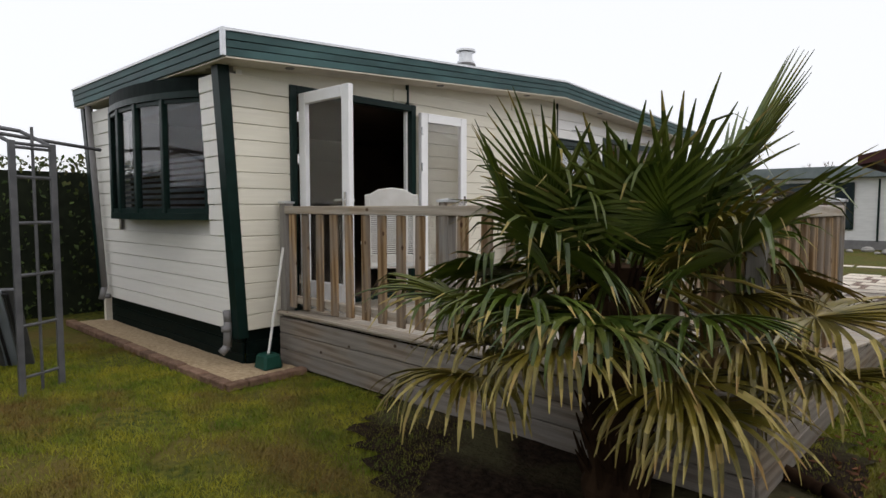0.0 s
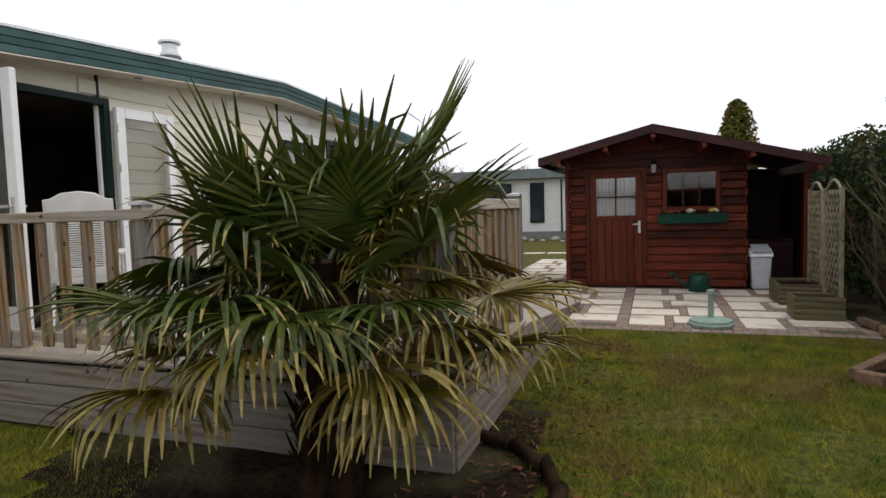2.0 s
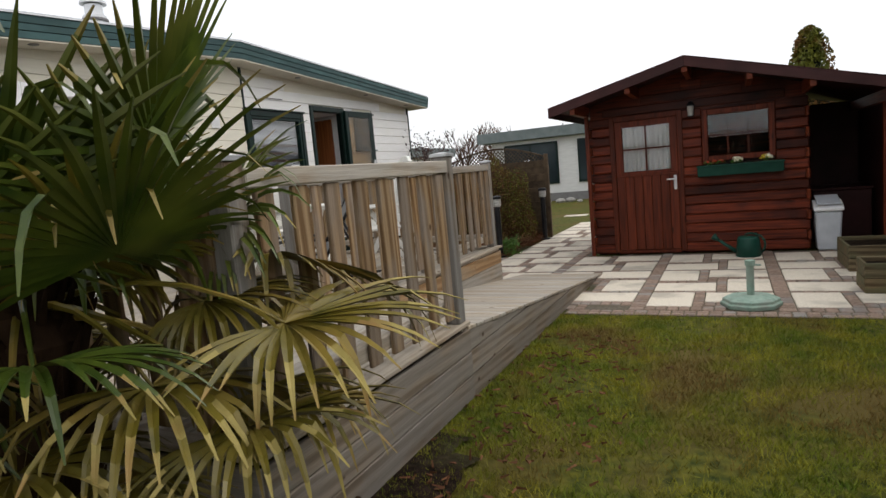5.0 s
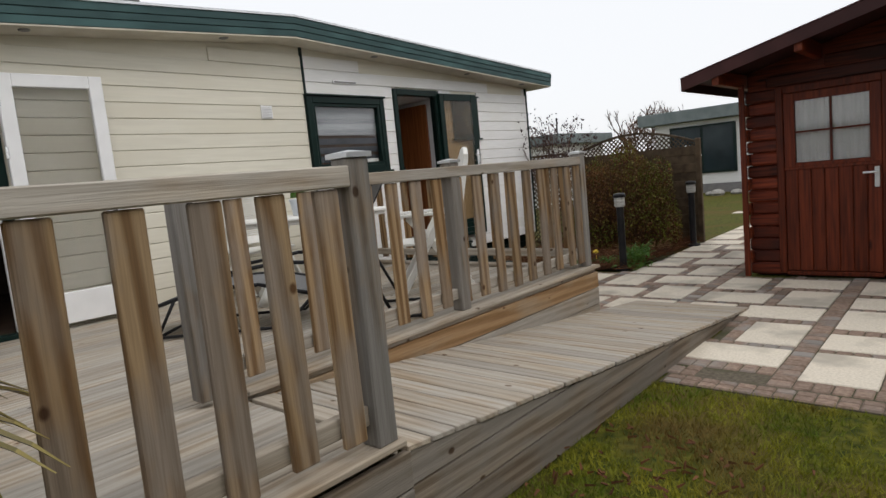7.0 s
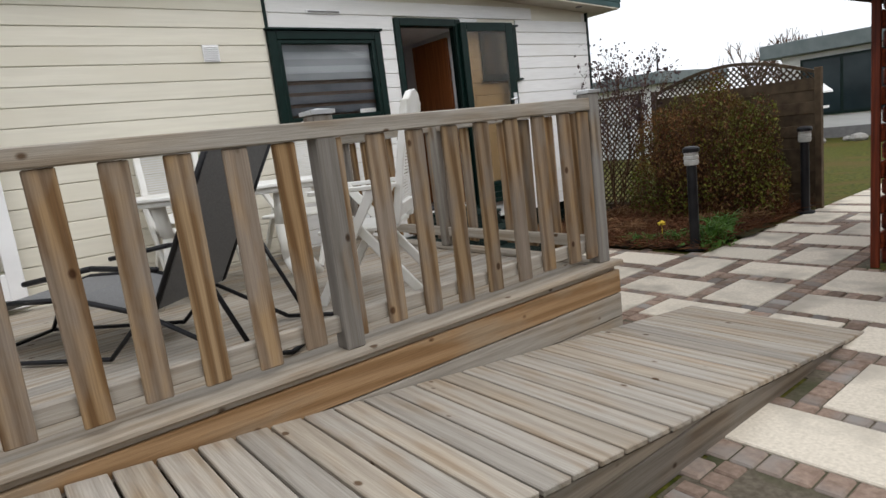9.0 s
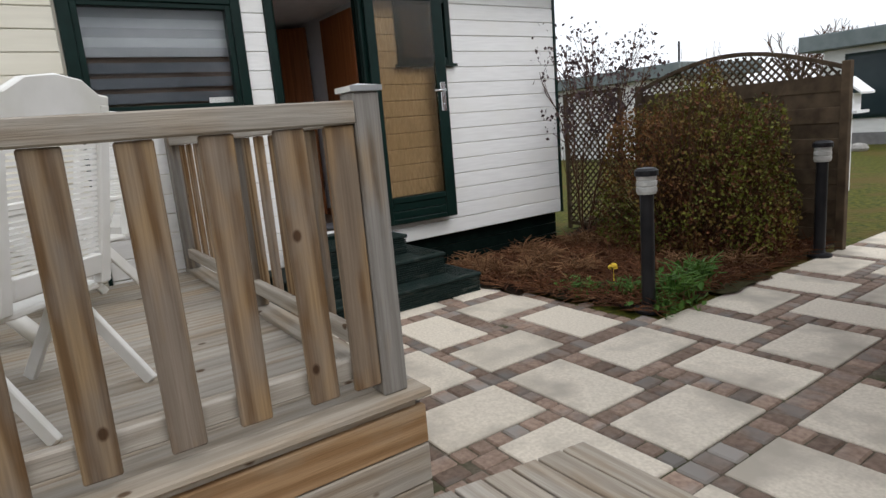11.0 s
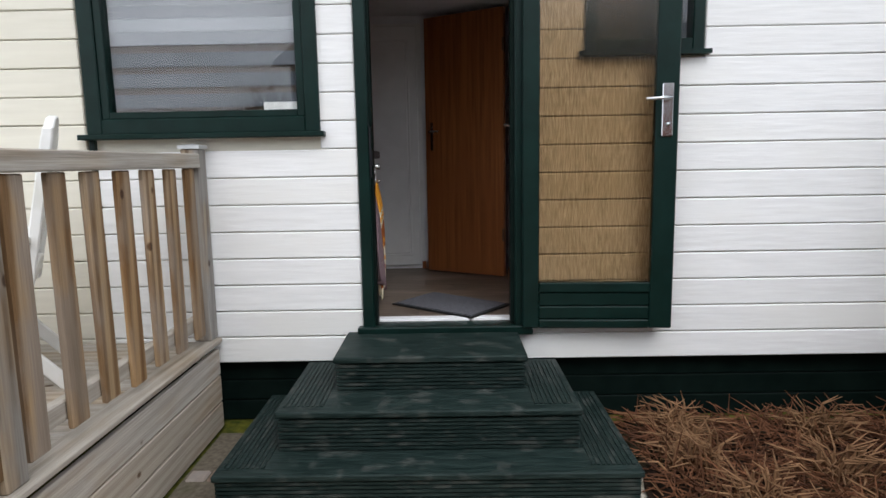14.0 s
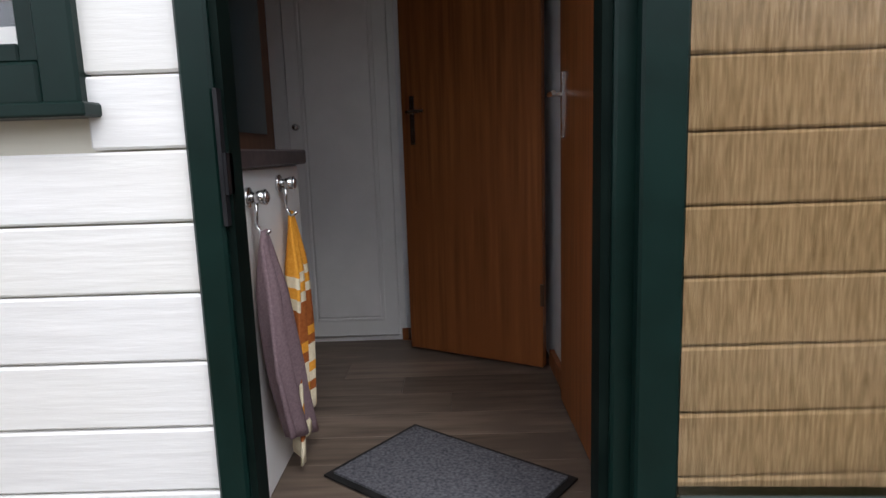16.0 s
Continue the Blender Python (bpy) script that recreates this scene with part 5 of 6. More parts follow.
# ---- palm ----
palm = thing("palm", "fan palm with drooping yellow-tipped leaves", "palm", at=(-1.48, 2.88, 0.0))
PX, PY = -1.48, 2.88
tr = Mesh()
prof = [(0.15 + 0.025 * math.sin(i * 2.1), i * 0.1) for i in range(13)]
tr.lathe((PX, PY, 0.0), prof, 18)
for i in range(150):
    a, z = rnd.uniform(0, 6.28), rnd.uniform(0.05, 1.2)
    p = Vector((PX + 0.14 * math.cos(a), PY + 0.14 * math.sin(a), z))
    tr.rod(p, p + Vector((0.07 * math.cos(a), 0.07 * math.sin(a), rnd.uniform(0.08, 0.2))), 0.018, 0.004, 5)
tr.make("trunk", M_FIBRE, palm)


def frond(az, reach, hub_z, size, droop, dry):
    """One fan leaf on its arching stalk: pleated segments, joined inside, that split and hang at their tips."""
    b = Mesh()
    old = rnd.random() < dry * 1.6
    out = Vector((math.cos(az), math.sin(az), 0))
    base = Vector((PX, PY, min(1.12, hub_z + 0.35))) + out * 0.06
    hub = Vector((PX, PY, hub_z)) + out * reach
    knee = base * 0.45 + hub * 0.55 + Vector((0, 0, 0.10 + 0.12 * reach))
    pts = [base * (1 - u) ** 2 + knee * 2 * u * (1 - u) + hub * u * u for u in (0, 0.2, 0.4, 0.6, 0.8, 1)]
    for i in range(5):
        b.rod(pts[i], pts[i + 1], 0.013 - 0.0015 * i, 0.0115 - 0.0015 * i, 5, 2 if old else 0)
    d = (hub - knee).normalized()
    if hub_z > 1.24:
        rise = rnd.uniform(0.45, 0.95)
        d = (out * math.cos(rise) + Vector((0, 0, math.sin(rise)))).normalized()
    elif hub_z < 1.15:
        d = (out + Vector((0, 0, rnd.uniform(-0.1, 0.15)))).normalized()
    side = d.cross(Vector((0, 0, 1))).normalized()
    side = (side + Vector((0, 0, rnd.uniform(-0.22, 0.22)))).normalized()
    up = side.cross(d).normalized()
    n = 38
    for i in range(n):
        u = i / (n - 1) * 2 - 1
        ang = u * radians(128) + rnd.uniform(-0.025, 0.025)
        ln = size * (1 - 0.25 * abs(u) ** 2.2) * rnd.uniform(0.88, 1.06)
        dirv = (d * math.cos(ang) + side * math.sin(ang)).normalized()
        perp = up.cross(dirv).normalized()
        p, dv = hub.copy(), (dirv + up * (0.28 * (1 - abs(u)) + 0.06)).normalized()
        prev = None
        hang = droop * rnd.uniform(0.6, 1.5)
        bent = rnd.random() < 0.12 + 0.5 * droop
        kink = rnd.uniform(0.45, 0.7)
        tip = rnd.random() < 0.35 + dry
        for j in range(8):
            t = j / 7
            w = size * (0.006 + 0.052 * t if t < 0.45 else 0.028 * max(0.0, 1 - (t - 0.45) / 0.56) ** 0.65 + 0.002)
            fold = up * w * 0.7
            row = [p - perp * w + fold * 0.6, p - fold * 0.4, p + perp * w + fold * 0.6]
            if prev:
                k = 1 if (tip and j == 7) or (dry > 0.3 and t > 0.7 and rnd.random() < dry * 0.5) else (2 if old else 0)
                b.add(prev + row, [(0, 1, 4, 3), (1, 2, 5, 4)], k)
            prev = row
            dv = (dv - Vector((0, 0, 1)) * (hang * (0.12 + t * t * 0.8) + (0.75 if bent and t > kink else 0))).normalized()
            p = p + dv * ln / 7
    return b.make("frond", [M_FROND, M_FROND_DRY, M_FROND_OLD], palm, at=(PX, PY, 1.1))


# bearing from the south-east corner of the lawn, reach, hub height, size, droop, dryness
FRONT = radians(-64.5)
for bearing, *leaf_shape in ((-8, 0.48, 1.02, 0.56, 0.62, 0.5), (-58, 0.74, 0.70, 0.58, 0.7, 0.6), (-86, 0.80, 1.0, 0.58, 0.42, 0.5), (35, 0.58, 0.66, 0.52, 0.6, 0.6),
                             (86, 0.84, 1.0, 0.58, 0.25, 0.6), (68, 0.84, 0.78, 0.48, 0.4, 0.6), (-38, 0.60, 1.06, 0.56, 0.5, 0.3), (0, 0.30, 1.34, 0.62, 0.07, 0.0),
                             (98, 0.46, 1.56, 0.70, 0.02, 0.0), (-75, 0.50, 1.33, 0.60, 0.16, 0.05), (60, 0.55, 1.28, 0.62, 0.14, 0.05), (-112, 0.75, 1.15, 0.58, 0.3, 0.3),
                             (122, 0.80, 1.16, 0.60, 0.25, 0.3), (150, 0.65, 0.9, 0.55, 0.45, 0.4), (-148, 0.75, 0.85, 0.55, 0.5, 0.5)):
    frond(FRONT + radians(bearing), *leaf_shape)
for i in range(9):
    frond(i * 0.698 + 0.3 + rnd.uniform(-0.2, 0.2), rnd.uniform(0.16, 0.44), rnd.uniform(1.26, 1.46), rnd.uniform(0.52, 0.62), rnd.uniform(0.06, 0.2), 0.04)
for i in range(11):
    frond(i * 0.571 + rnd.uniform(-0.2, 0.2), rnd.uniform(0.36, 0.64), rnd.uniform(0.98, 1.28), rnd.uniform(0.48, 0.58), rnd.uniform(0.25, 0.5), 0.3)
for i in range(8):
    frond(i * 0.785 + rnd.uniform(-0.2, 0.2), rnd.uniform(0.45, 0.7), rnd.uniform(0.72, 0.92), rnd.uniform(0.48, 0.58), rnd.uniform(0.5, 0.75), 0.55)

# logs edging the palm bed
for i in range(7):
    a = -1.0 + i * 0.34
    x, y = PX + 0.10 + 1.02 * math.cos(a), PY + 0.1 + 0.85 * math.sin(a)
    lg = Mesh()
    lg.rod((x - 0.16 * math.sin(a), y + 0.16 * math.cos(a), 0.05), (x + 0.16 * math.sin(a), y - 0.16 * math.cos(a), 0.045), 0.042, 0.036, 10)
    tagged(lg.make("edging_log", M_FIBRE, at=(x, y, 0.05), smooth=True), "dark rotting log edging the palm bed", "log", "logs round the palm bed")

# ---- garden furniture ----
def rounded_slab(b, cx, cy, w, d, z0, z1, r, k=0, n=6):
    o = []
    for qx, qy, a0 in ((1, 1, 0), (-1, 1, 90), (-1, -1, 180), (1, -1, 270)):
        for i in range(n + 1):
            a = radians(a0 + 90 * i / n)
            o.append((cx + qx * (w / 2 - r) + r * math.cos(a), cy + qy * (d / 2 - r) + r * math.sin(a)))
    return b.prism(o, "z", z0, z1, k)


def garden_chair(x, y, turn):
    """High-backed white plastic armchair facing local +y."""
    c = tagged(new("garden_chair"), "white plastic high-backed garden armchair on the deck", "chair", "garden chairs")
    s = Mesh()
    rounded_slab(s, 0, 0.02, 0.50, 0.48, 0.40, 0.425, 0.06)
    s.make("seat", M_WPLAST, c, bevel=0.006)
    b = Mesh()
    lean = -0.20
    def bp(u, z):
        return (u, -0.22 + lean * (z - 0.42), z)
    def bar(u0, u1, z0, z1, t=0.022):
        p = [bp(u0, z0), bp(u1, z0), bp(u1, z1), bp(u0, z1)]
        b.add([(q[0], q[1] - t, q[2]) for q in p] + [(q[0], q[1] + t, q[2]) for q in p], [(0, 1, 2, 3), (7, 6, 5, 4), (0, 4, 5, 1), (1, 5, 6, 2), (2, 6, 7, 3), (3, 7, 4, 0)])
    bar(-0.25, -0.20, 0.42, 1.08)
    bar(0.20, 0.25, 0.42, 1.08)
    bar(-0.20, 0.20, 0.46, 0.54)
    top = [(-0.25, 1.08), (0.25, 1.08), (0.25, 1.11), (0.20, 1.115), (0.12, 1.16), (0.0, 1.175), (-0.12, 1.16), (-0.20, 1.115), (-0.25, 1.11)]
    low = [(u, z - 0.10) for u, z in top[2:]]
    oo = [(-0.25, 1.0), (0.25, 1.0)] + top[2:]
    b.add([(u, bp(u, z)[1] - 0.02, z) for u, z in oo] + [(u, bp(u, z)[1] + 0.02, z) for u, z in oo],
          [tuple(range(9)), tuple(range(17, 8, -1))] + [(i, 9 + i, 9 + (i + 1) % 9, (i + 1) % 9) for i in range(9)])
    b.make("backrest_frame", M_WPLAST, c, bevel=0.006)
    g = Mesh()
    for i in range(24):
        z = 0.55 + i * 0.019
        p0, p1 = bp(-0.2, z), bp(0.2, z)
        g.box(-0.20, 0.20, p0[1] - 0.006, p0[1] + 0.006, z, z + 0.012)
    g.make("backrest_slats", M_WPLAST, c)
    for sx in (-1, 1):
        a = Mesh()
        rounded_slab(a, sx * 0.275, 0.0, 0.06, 0.52, 0.64, 0.665, 0.028)
        a.make("armrest", M_WPLAST, c, bevel=0.004)
        for (y0, z0, y1, z1) in ((0.27, 0.0, -0.12, 0.64), (-0.34, 0.0, 0.17, 0.64)):
            l = Mesh()
            v = Vector((0, y1 - y0, z1 - z0))
            l.turned(Matrix.Translation((sx * (0.27 + (0.012 if y0 > 0 else -0.024)), (y0 + y1) / 2, (z0 + z1) / 2)) @ v.to_track_quat("Z", "X").to_matrix().to_4x4(), 0.055, 0.026, v.length)
            l.make("leg", M_WPLAST, c, bevel=0.005)
    c.matrix_basis = pose(x, y, DZ + 0.004, 0, 0, turn)
    return c


chair = garden_chair(-2.95, 7.5, 135)
copy_thing(chair, pose(-4.5, 7.8, DZ + 0.004, 0, 0, -150))
copy_thing(chair, pose(-4.72, 6.95, DZ + 0.004, 0, 0, -90))
copy_thing(chair, pose(-4.62, 4.25, DZ + 0.004, 0, 0, 45))
tb = tagged(new("garden_table"), "white oval plastic garden table on the deck", "table")
t = Mesh()
o = [(0.72 * math.cos(i * math.pi / 20) * (1 if True else 0), 0.45 * math.sin(i * math.pi / 20)) for i in range(40)]
t.prism(o, "z", 0.70, 0.725).prism([(x * 0.95, y * 0.93) for x, y in o], "z", 0.665, 0.70)
t.make("table_top", M_WPLAST, tb, bevel=0.006)
for sx in (-1, 1):
    for sy in (-1, 1):
        l = Mesh()
        pts = [(sx * 0.40, sy * 0.20, 0.67), (sx * 0.36, sy * 0.20, 0.45), (sx * 0.38, sy * 0.22, 0.22), (sx * 0.50, sy * 0.30, 0.0)]
        for (p, q), (r0, r1) in zip(zip(pts, pts[1:]), ((0.055, 0.04), (0.04, 0.04), (0.04, 0.045))):
            l.rod(p, q, r0, r1, 8)
        l.make("leg", M_WPLAST, tb, smooth=True)
tb.matrix_basis = pose(-3.92, 7.0, DZ + 0.002, 0, 0, 58)
pot = tagged(new("flower_pot"), "small pale blue pot with plant on the table", "pot")
pot.location = (-4.0, 6.95, DZ + 0.728)
Mesh().lathe((-4.0, 6.95, DZ + 0.728), [(0.055, 0), (0.075, 0.13), (0.08, 0.135), (0.08, 0.15)], 18).make("pot_body", M_BIN, pot, smooth=True)
g = Mesh()
for i in range(40):
    a, e = rnd.uniform(0, 6.28), rnd.uniform(0.5, 1.5)
    g.turned(Matrix.Translation((-4.0 + 0.05 * math.cos(a), 6.95 + 0.05 * math.sin(a), DZ + 0.89 + 0.03 * e)) @ Euler((e, 0, a)).to_matrix().to_4x4(), 0.02, 0.06, 0.004)
g.make("plant", M_GREENS, pot)


def lounger():
    """Folding sun lounger along local x, head raised at +x."""
    c = tagged(new("sun_lounger"), "grey mesh sun lounger with black tube frame", "lounger")
    seat = [(-1.15, 0.22), (-0.75, 0.33), (-0.35, 0.33), (0.0, 0.24), (0.10, 0.26)]
    backp = [(0.10, 0.26), (0.52, 0.98)]
    f = Mesh()
    def sheet(p):
        for (xa, za), (xb, zb) in zip(p, p[1:]):
            f.add([(xa, -0.27, za), (xb, -0.27, zb), (xb, 0.27, zb), (xa, 0.27, za), (xa, -0.27, za - 0.012), (xb, -0.27, zb - 0.012), (xb, 0.27, zb - 0.012), (xa, 0.27, za - 0.012)],
                  [(0, 1, 2, 3), (7, 6, 5, 4), (0, 4, 5, 1), (1, 5, 6, 2), (2, 6, 7, 3), (3, 7, 4, 0)])
    sheet(seat)
    sheet(backp)
    f.make("fabric", M_FABRIC, c)
    r = Mesh()
    for y in (-0.29, 0.29):
        r.path([(x, y, z) for x, z in seat + backp[1:]], 0.014)
        r.path([(-0.95, y, 0.27), (-1.1, y, 0.02), (-0.2, y, 0.02), (0.05, y, 0.25)], 0.012)
        r.path([(0.0, y, 0.25), (0.45, y, 0.02), (0.75, y, 0.015)], 0.012)
        r.path([(0.30, y, 0.58), (0.55, y, 0.05)], 0.012)
        r.path([(-0.6, y, 0.42), (-0.2, y, 0.47), (0.15, y, 0.44)], 0.014)
    for x, z in ((-1.1, 0.02), (0.75, 0.016), (0.52, 0.98), (-1.15, 0.22)):
        r.rod((x, -0.29, z), (x, 0.29, z), 0.012)
    r.make("frame", M_BLACK, c, smooth=True)
    return c


lo = lounger()
lo.matrix_basis = pose(-3.02, 6.35, DZ + 0.003, 0, 0, 40)

# ---- planting and far things ----
def tangle(name, label, cat, count, place, size, m, kind="", up=0.0, core=None, flat=0.35):
    """Many small leaf blades scattered by place()."""
    v = np.zeros((count * 4, 3))
    for i in range(count):
        p = Vector(place())
        a = Euler((rnd.uniform(-1.4, 1.4), rnd.uniform(-1.4, 1.4), rnd.uniform(0, 6.28))).to_matrix()
        s = size * rnd.uniform(0.6, 1.4)
        for j, (x, y) in enumerate(((-0.5, 0), (0, -flat), (0.5, 0), (0, flat))):
            v[i * 4 + j] = p + a @ Vector((x * s, y * s, 0.12 * s if j % 2 else 0))
    b = Mesh()
    b.v = [tuple(p) for p in v]
    b.f = [(i * 4, i * 4 + 1, i * 4 + 2, i * 4 + 3) for i in range(count)]
    b.k = [0] * count
    me = bpy.data.meshes.new(name)
    me.from_pydata(b.v, [], b.f)
    me.materials.append(m)
    return tagged(new(name, me), label, cat, kind=kind)


def hedge(x0, x1, y0, y1, h, n, label, m=M_HEDGE, leaf=0.07):
    hd = thing("hedge", label, "hedge", at=((x0 + x1) / 2, (y0 + y1) / 2, 0))
    # solid core coloured as the darkness behind the leaves
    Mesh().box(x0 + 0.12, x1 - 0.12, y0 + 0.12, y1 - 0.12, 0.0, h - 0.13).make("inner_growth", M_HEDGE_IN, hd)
    def at():
        r = rnd.random()
        dx, dy = x1 - x0, y1 - y0
        tot = dx * dy + 2 * h * (dx + dy)
        x, y, z = rnd.uniform(x0, x1), rnd.uniform(y0, y1), rnd.uniform(0.02, h)
        if r < dx * dy / tot:
            z = h
        elif r < (dx * dy + 2 * h * dy) / tot:
            x = rnd.choice((x0, x1))
        else:
            y = rnd.choice((y0, y1))
        w = 0.16 * noise.noise((x * 1.3, y * 1.3, z * 1.3)) + rnd.uniform(-0.09, 0.07)
        cx, cy = (x0 + x1) / 2, (y0 + y1) / 2
        return (x + w * (1 if x > cx else -1), y + w * (1 if y > cy else -1), max(0.02, z + w * (1 if z > h * 0.8 else 0)))
    ob = tangle("foliage", "", "", n, at, leaf, m)
    ob.parent = hd
    ob.location = -hd.location
    return hd


hedge(2.95, 4.1, 2.2, 17.5, 2.30, 30000, "tall clipped evergreen hedge")
hedge(-10.6, -9.5, -4.0, 9.0, 2.1, 9000, "dark clipped evergreen hedge")
hedge(-9.4, 4.0, -7.0, -6.0, 2.1, 5000, "dark clipped hedge along the garden")
hedge(-16.0, -9.8, 15.2, 16.2, 1.5, 4000, "low clipped hedge beyond the garden")


def branchy(name, label, cat, base, height, spread, stems, depth, r, m, seed, upward=0.6):
    """A leafless shrub or tree of forking, tapering limbs."""
    q = random.Random(seed)
    b = Mesh()
    tips = []
    def grow(p, d, ln, rad, lev):
        seg = 3
        for i in range(seg):
            d = (d + Vector((q.uniform(-.16, .16), q.uniform(-.16, .16), q.uniform(-.05, .14)))).normalized()
            e = p + d * ln / seg
            b.rod(p, e, rad * (1 - 0.2 * i / seg), rad * (1 - 0.2 * (i + 1) / seg), 6 if rad > 0.012 else 4, caps=False)
            p = e
            if lev > 0 and i < seg - 1 and q.random() < 0.75:
                s = (d + Vector((q.uniform(-1, 1), q.uniform(-1, 1), q.uniform(-0.2, upward))) * 0.75).normalized()
                grow(p, s, ln * q.uniform(0.45, 0.7), rad * 0.5, lev - 1)
        tips.append(p)
        if lev > 0:
            for _ in range(2 + (q.random() < 0.5)):
                s = (d + Vector((q.uniform(-1, 1), q.uniform(-1, 1), q.uniform(-0.2, upward))) * spread).normalized()
                grow(p, s, ln * q.uniform(0.6, 0.8), rad * 0.66, lev - 1)
    for i in range(stems):
        a = 6.28 * i / stems + q.uniform(-.3, .3)
        grow(Vector(base) + Vector((math.cos(a), math.sin(a), 0)) * r * (1.2 if stems > 1 else 0), Vector((0.28 * math.cos(a) * (stems > 1), 0.28 * math.sin(a) * (stems > 1), 1)).normalized(), height, r, depth)
    ob = b.make(name, m, smooth=True, at=base)
    return tagged(ob, label, cat), tips


branchy("bare_tree", "leafless young fruit tree with mossy stems", "tree", (2.70, 6.95, 0), 1.05, 0.5, 3, 3, 0.036, M_BARK, 21, 1.1)
branchy("bare_shrub", "leafless forking shrub before the hedge", "shrub", (2.6, 8.0, 0), 0.52, 0.55, 5, 3, 0.012, M_BARK, 5, 0.7)
branchy("bare_shrub", "leafless forking shrub before the hedge", "shrub", (2.95, 6.1, 0), 0.72, 0.65, 3, 3, 0.016, M_BARK, 8)
branchy("bare_shrub", "leafless forking shrub before the hedge", "shrub", (2.75, 9.0, 0), 0.5, 0.5, 4, 3, 0.011, M_TWIG, 15, 0.8)
sh, tips = branchy("withered_shrub", "thin shrub with withered purple leaves", "shrub", (-4.98, 12.75, 0), 0.88, 0.36, 4, 3, 0.012, M_TWIG, 12)
tips = [p for p in tips if p.z > 1.2]
wl_ = tangle("withered_leaves", "", "", 1500, lambda: rnd.choice(tips) + Vector((rnd.gauss(0, .07), rnd.gauss(0, .07), rnd.gauss(0, .07))), 0.045, M_PURPLE)
wl_.parent = sh
wl_.location = -sh.location

# bird house and orange cord on the tree
bh = tagged(new("bird_house"), "small pale wooden bird house with green roof", "bird house")
bh.location = (2.47, 7.15, 1.62)
Mesh().box(2.37, 2.54, 7.08, 7.24, 1.45, 1.74).make("box", M_BIRDWOOD, bh, bevel=0.004)
Mesh().box(2.34, 2.57, 7.02, 7.26, 1.742, 1.765).make("roof", M_GREENS, bh, bevel=0.004)
Mesh().rod((2.455, 7.078, 1.64), (2.455, 7.082, 1.64), 0.02, n=12).make("entrance_hole", M_BLACK, bh)
Mesh().rod((2.54, 7.14, 1.6), (2.68, 7.02, 1.6), 0.008).make("bracket", M_GREYMET, bh)
oc = Mesh().path([(2.60, 6.88, 1.72), (2.64, 6.85, 1.62), (2.62, 6.85, 1.50), (2.68, 6.83, 1.42), (2.82, 6.83, 1.40)], 0.018).make("cord", M_ORANGE, smooth=True, at=(2.62, 6.85, 1.6))
tagged(oc, "orange cord tied round the tree stem", "cord")

# bush before the fence
bush = thing("bush", "dense twiggy bush with brown and yellow-green leaves", "bush", at=(-3.85, 12.9, 0))
def in_bush(r=1.0):
    while True:
        x, y, z = rnd.uniform(-1, 1), rnd.uniform(-1, 1), rnd.uniform(0, 1)
        if abs(x) ** 3 + abs(y) ** 2.5 + z ** 3 < 1 and abs(x) ** 3 + abs(y) ** 2.5 + z ** 3 > rnd.uniform(0.1, 0.9):
            return Vector((-3.72 + x * (0.92 + 0.2 * noise.noise((y * 2, z * 3, 7))), 12.88 + y * (0.62 + 0.2 * noise.noise((x * 3, z * 3, 9))), 0.03 + z * (1.5 + 0.5 * noise.noise((x * 2.4, y * 2, 3)))))
for m, n, s in ((M_BUSH, 13000, 0.032), (M_MULCH, 6500, 0.032)):
    ob = tangle("foliage", "", "", n, in_bush, s, m)
    ob.parent, ob.location = bush, -bush.location
tw = Mesh()
for i in range(900):
    p = in_bush()
    b0 = Vector((-3.8 + (p.x + 3.8) * 0.55, 12.88 + (p.y - 12.88) * 0.5, p.z * 0.4))
    tw.rod(b0, p + (p - b0) * rnd.uniform(0.05, 0.28), 0.005, 0.0015, 4, caps=False)
tw.make("twigs", M_TWIG, bush)

# fence panel with arched lattice, and side lattice
FX0, FX1, FYY = -4.83, -2.70, 13.55
fence = thing("fence_panel", "brown slatted fence panel with arched lattice top", "fence", at=((FX0 + FX1) / 2, FYY, 0))
for x in (FX0, FX1):
    piece("post", fence, x - 0.035, x + 0.035, FYY - 0.035, FYY + 0.035, 0, 1.66, M_LATT, 0.005)
for i in range(11):
    piece("slat", fence, FX0 + 0.04, FX1 - 0.04, FYY - 0.012 + 0.008 * (i % 2), FYY + 0.004 + 0.008 * (i % 2), 0.06 + i * 0.135, 0.06 + i * 0.135 + 0.14, M_LATT, 0.004)
lt = Mesh()
def arch(u):
    return 1.58 + 0.24 * math.sin(math.pi * u)
for i in range(20):
    u, w = i / 20, (i + 1) / 20
    X = lambda t: FX0 + (FX1 - FX0) * t
    lt.add([(X(u), FYY - 0.025, arch(u)), (X(w), FYY - 0.025, arch(w)), (X(w), FYY + 0.025, arch(w)), (X(u), FYY + 0.025, arch(u)), (X(u), FYY - 0.025, arch(u) + 0.04), (X(w), FYY - 0.025, arch(w) + 0.04), (X(w), FYY + 0.025, arch(w) + 0.04), (X(u), FYY + 0.025, arch(u) + 0.04)],
           [(0, 3, 2, 1), (4, 5, 6, 7), (0, 1, 5, 4), (2, 3, 7, 6)])
for s in (1, -1):
    for k in range(-8, 44):
        xa = FX0 + k * 0.075
        pts = []
        for j in range(13):
            z = 1.54 + j * 0.022
            x = xa + s * (z - 1.54) if s > 0 else xa + 0.5 - (z - 1.54)
            if FX0 < x < FX1 and z < arch((x - FX0) / (FX1 - FX0)):
                pts.append((x, FYY + 0.007 * s, z))
        if len(pts) > 1:
            lt.rod(pts[0], pts[-1], 0.011, n=4)
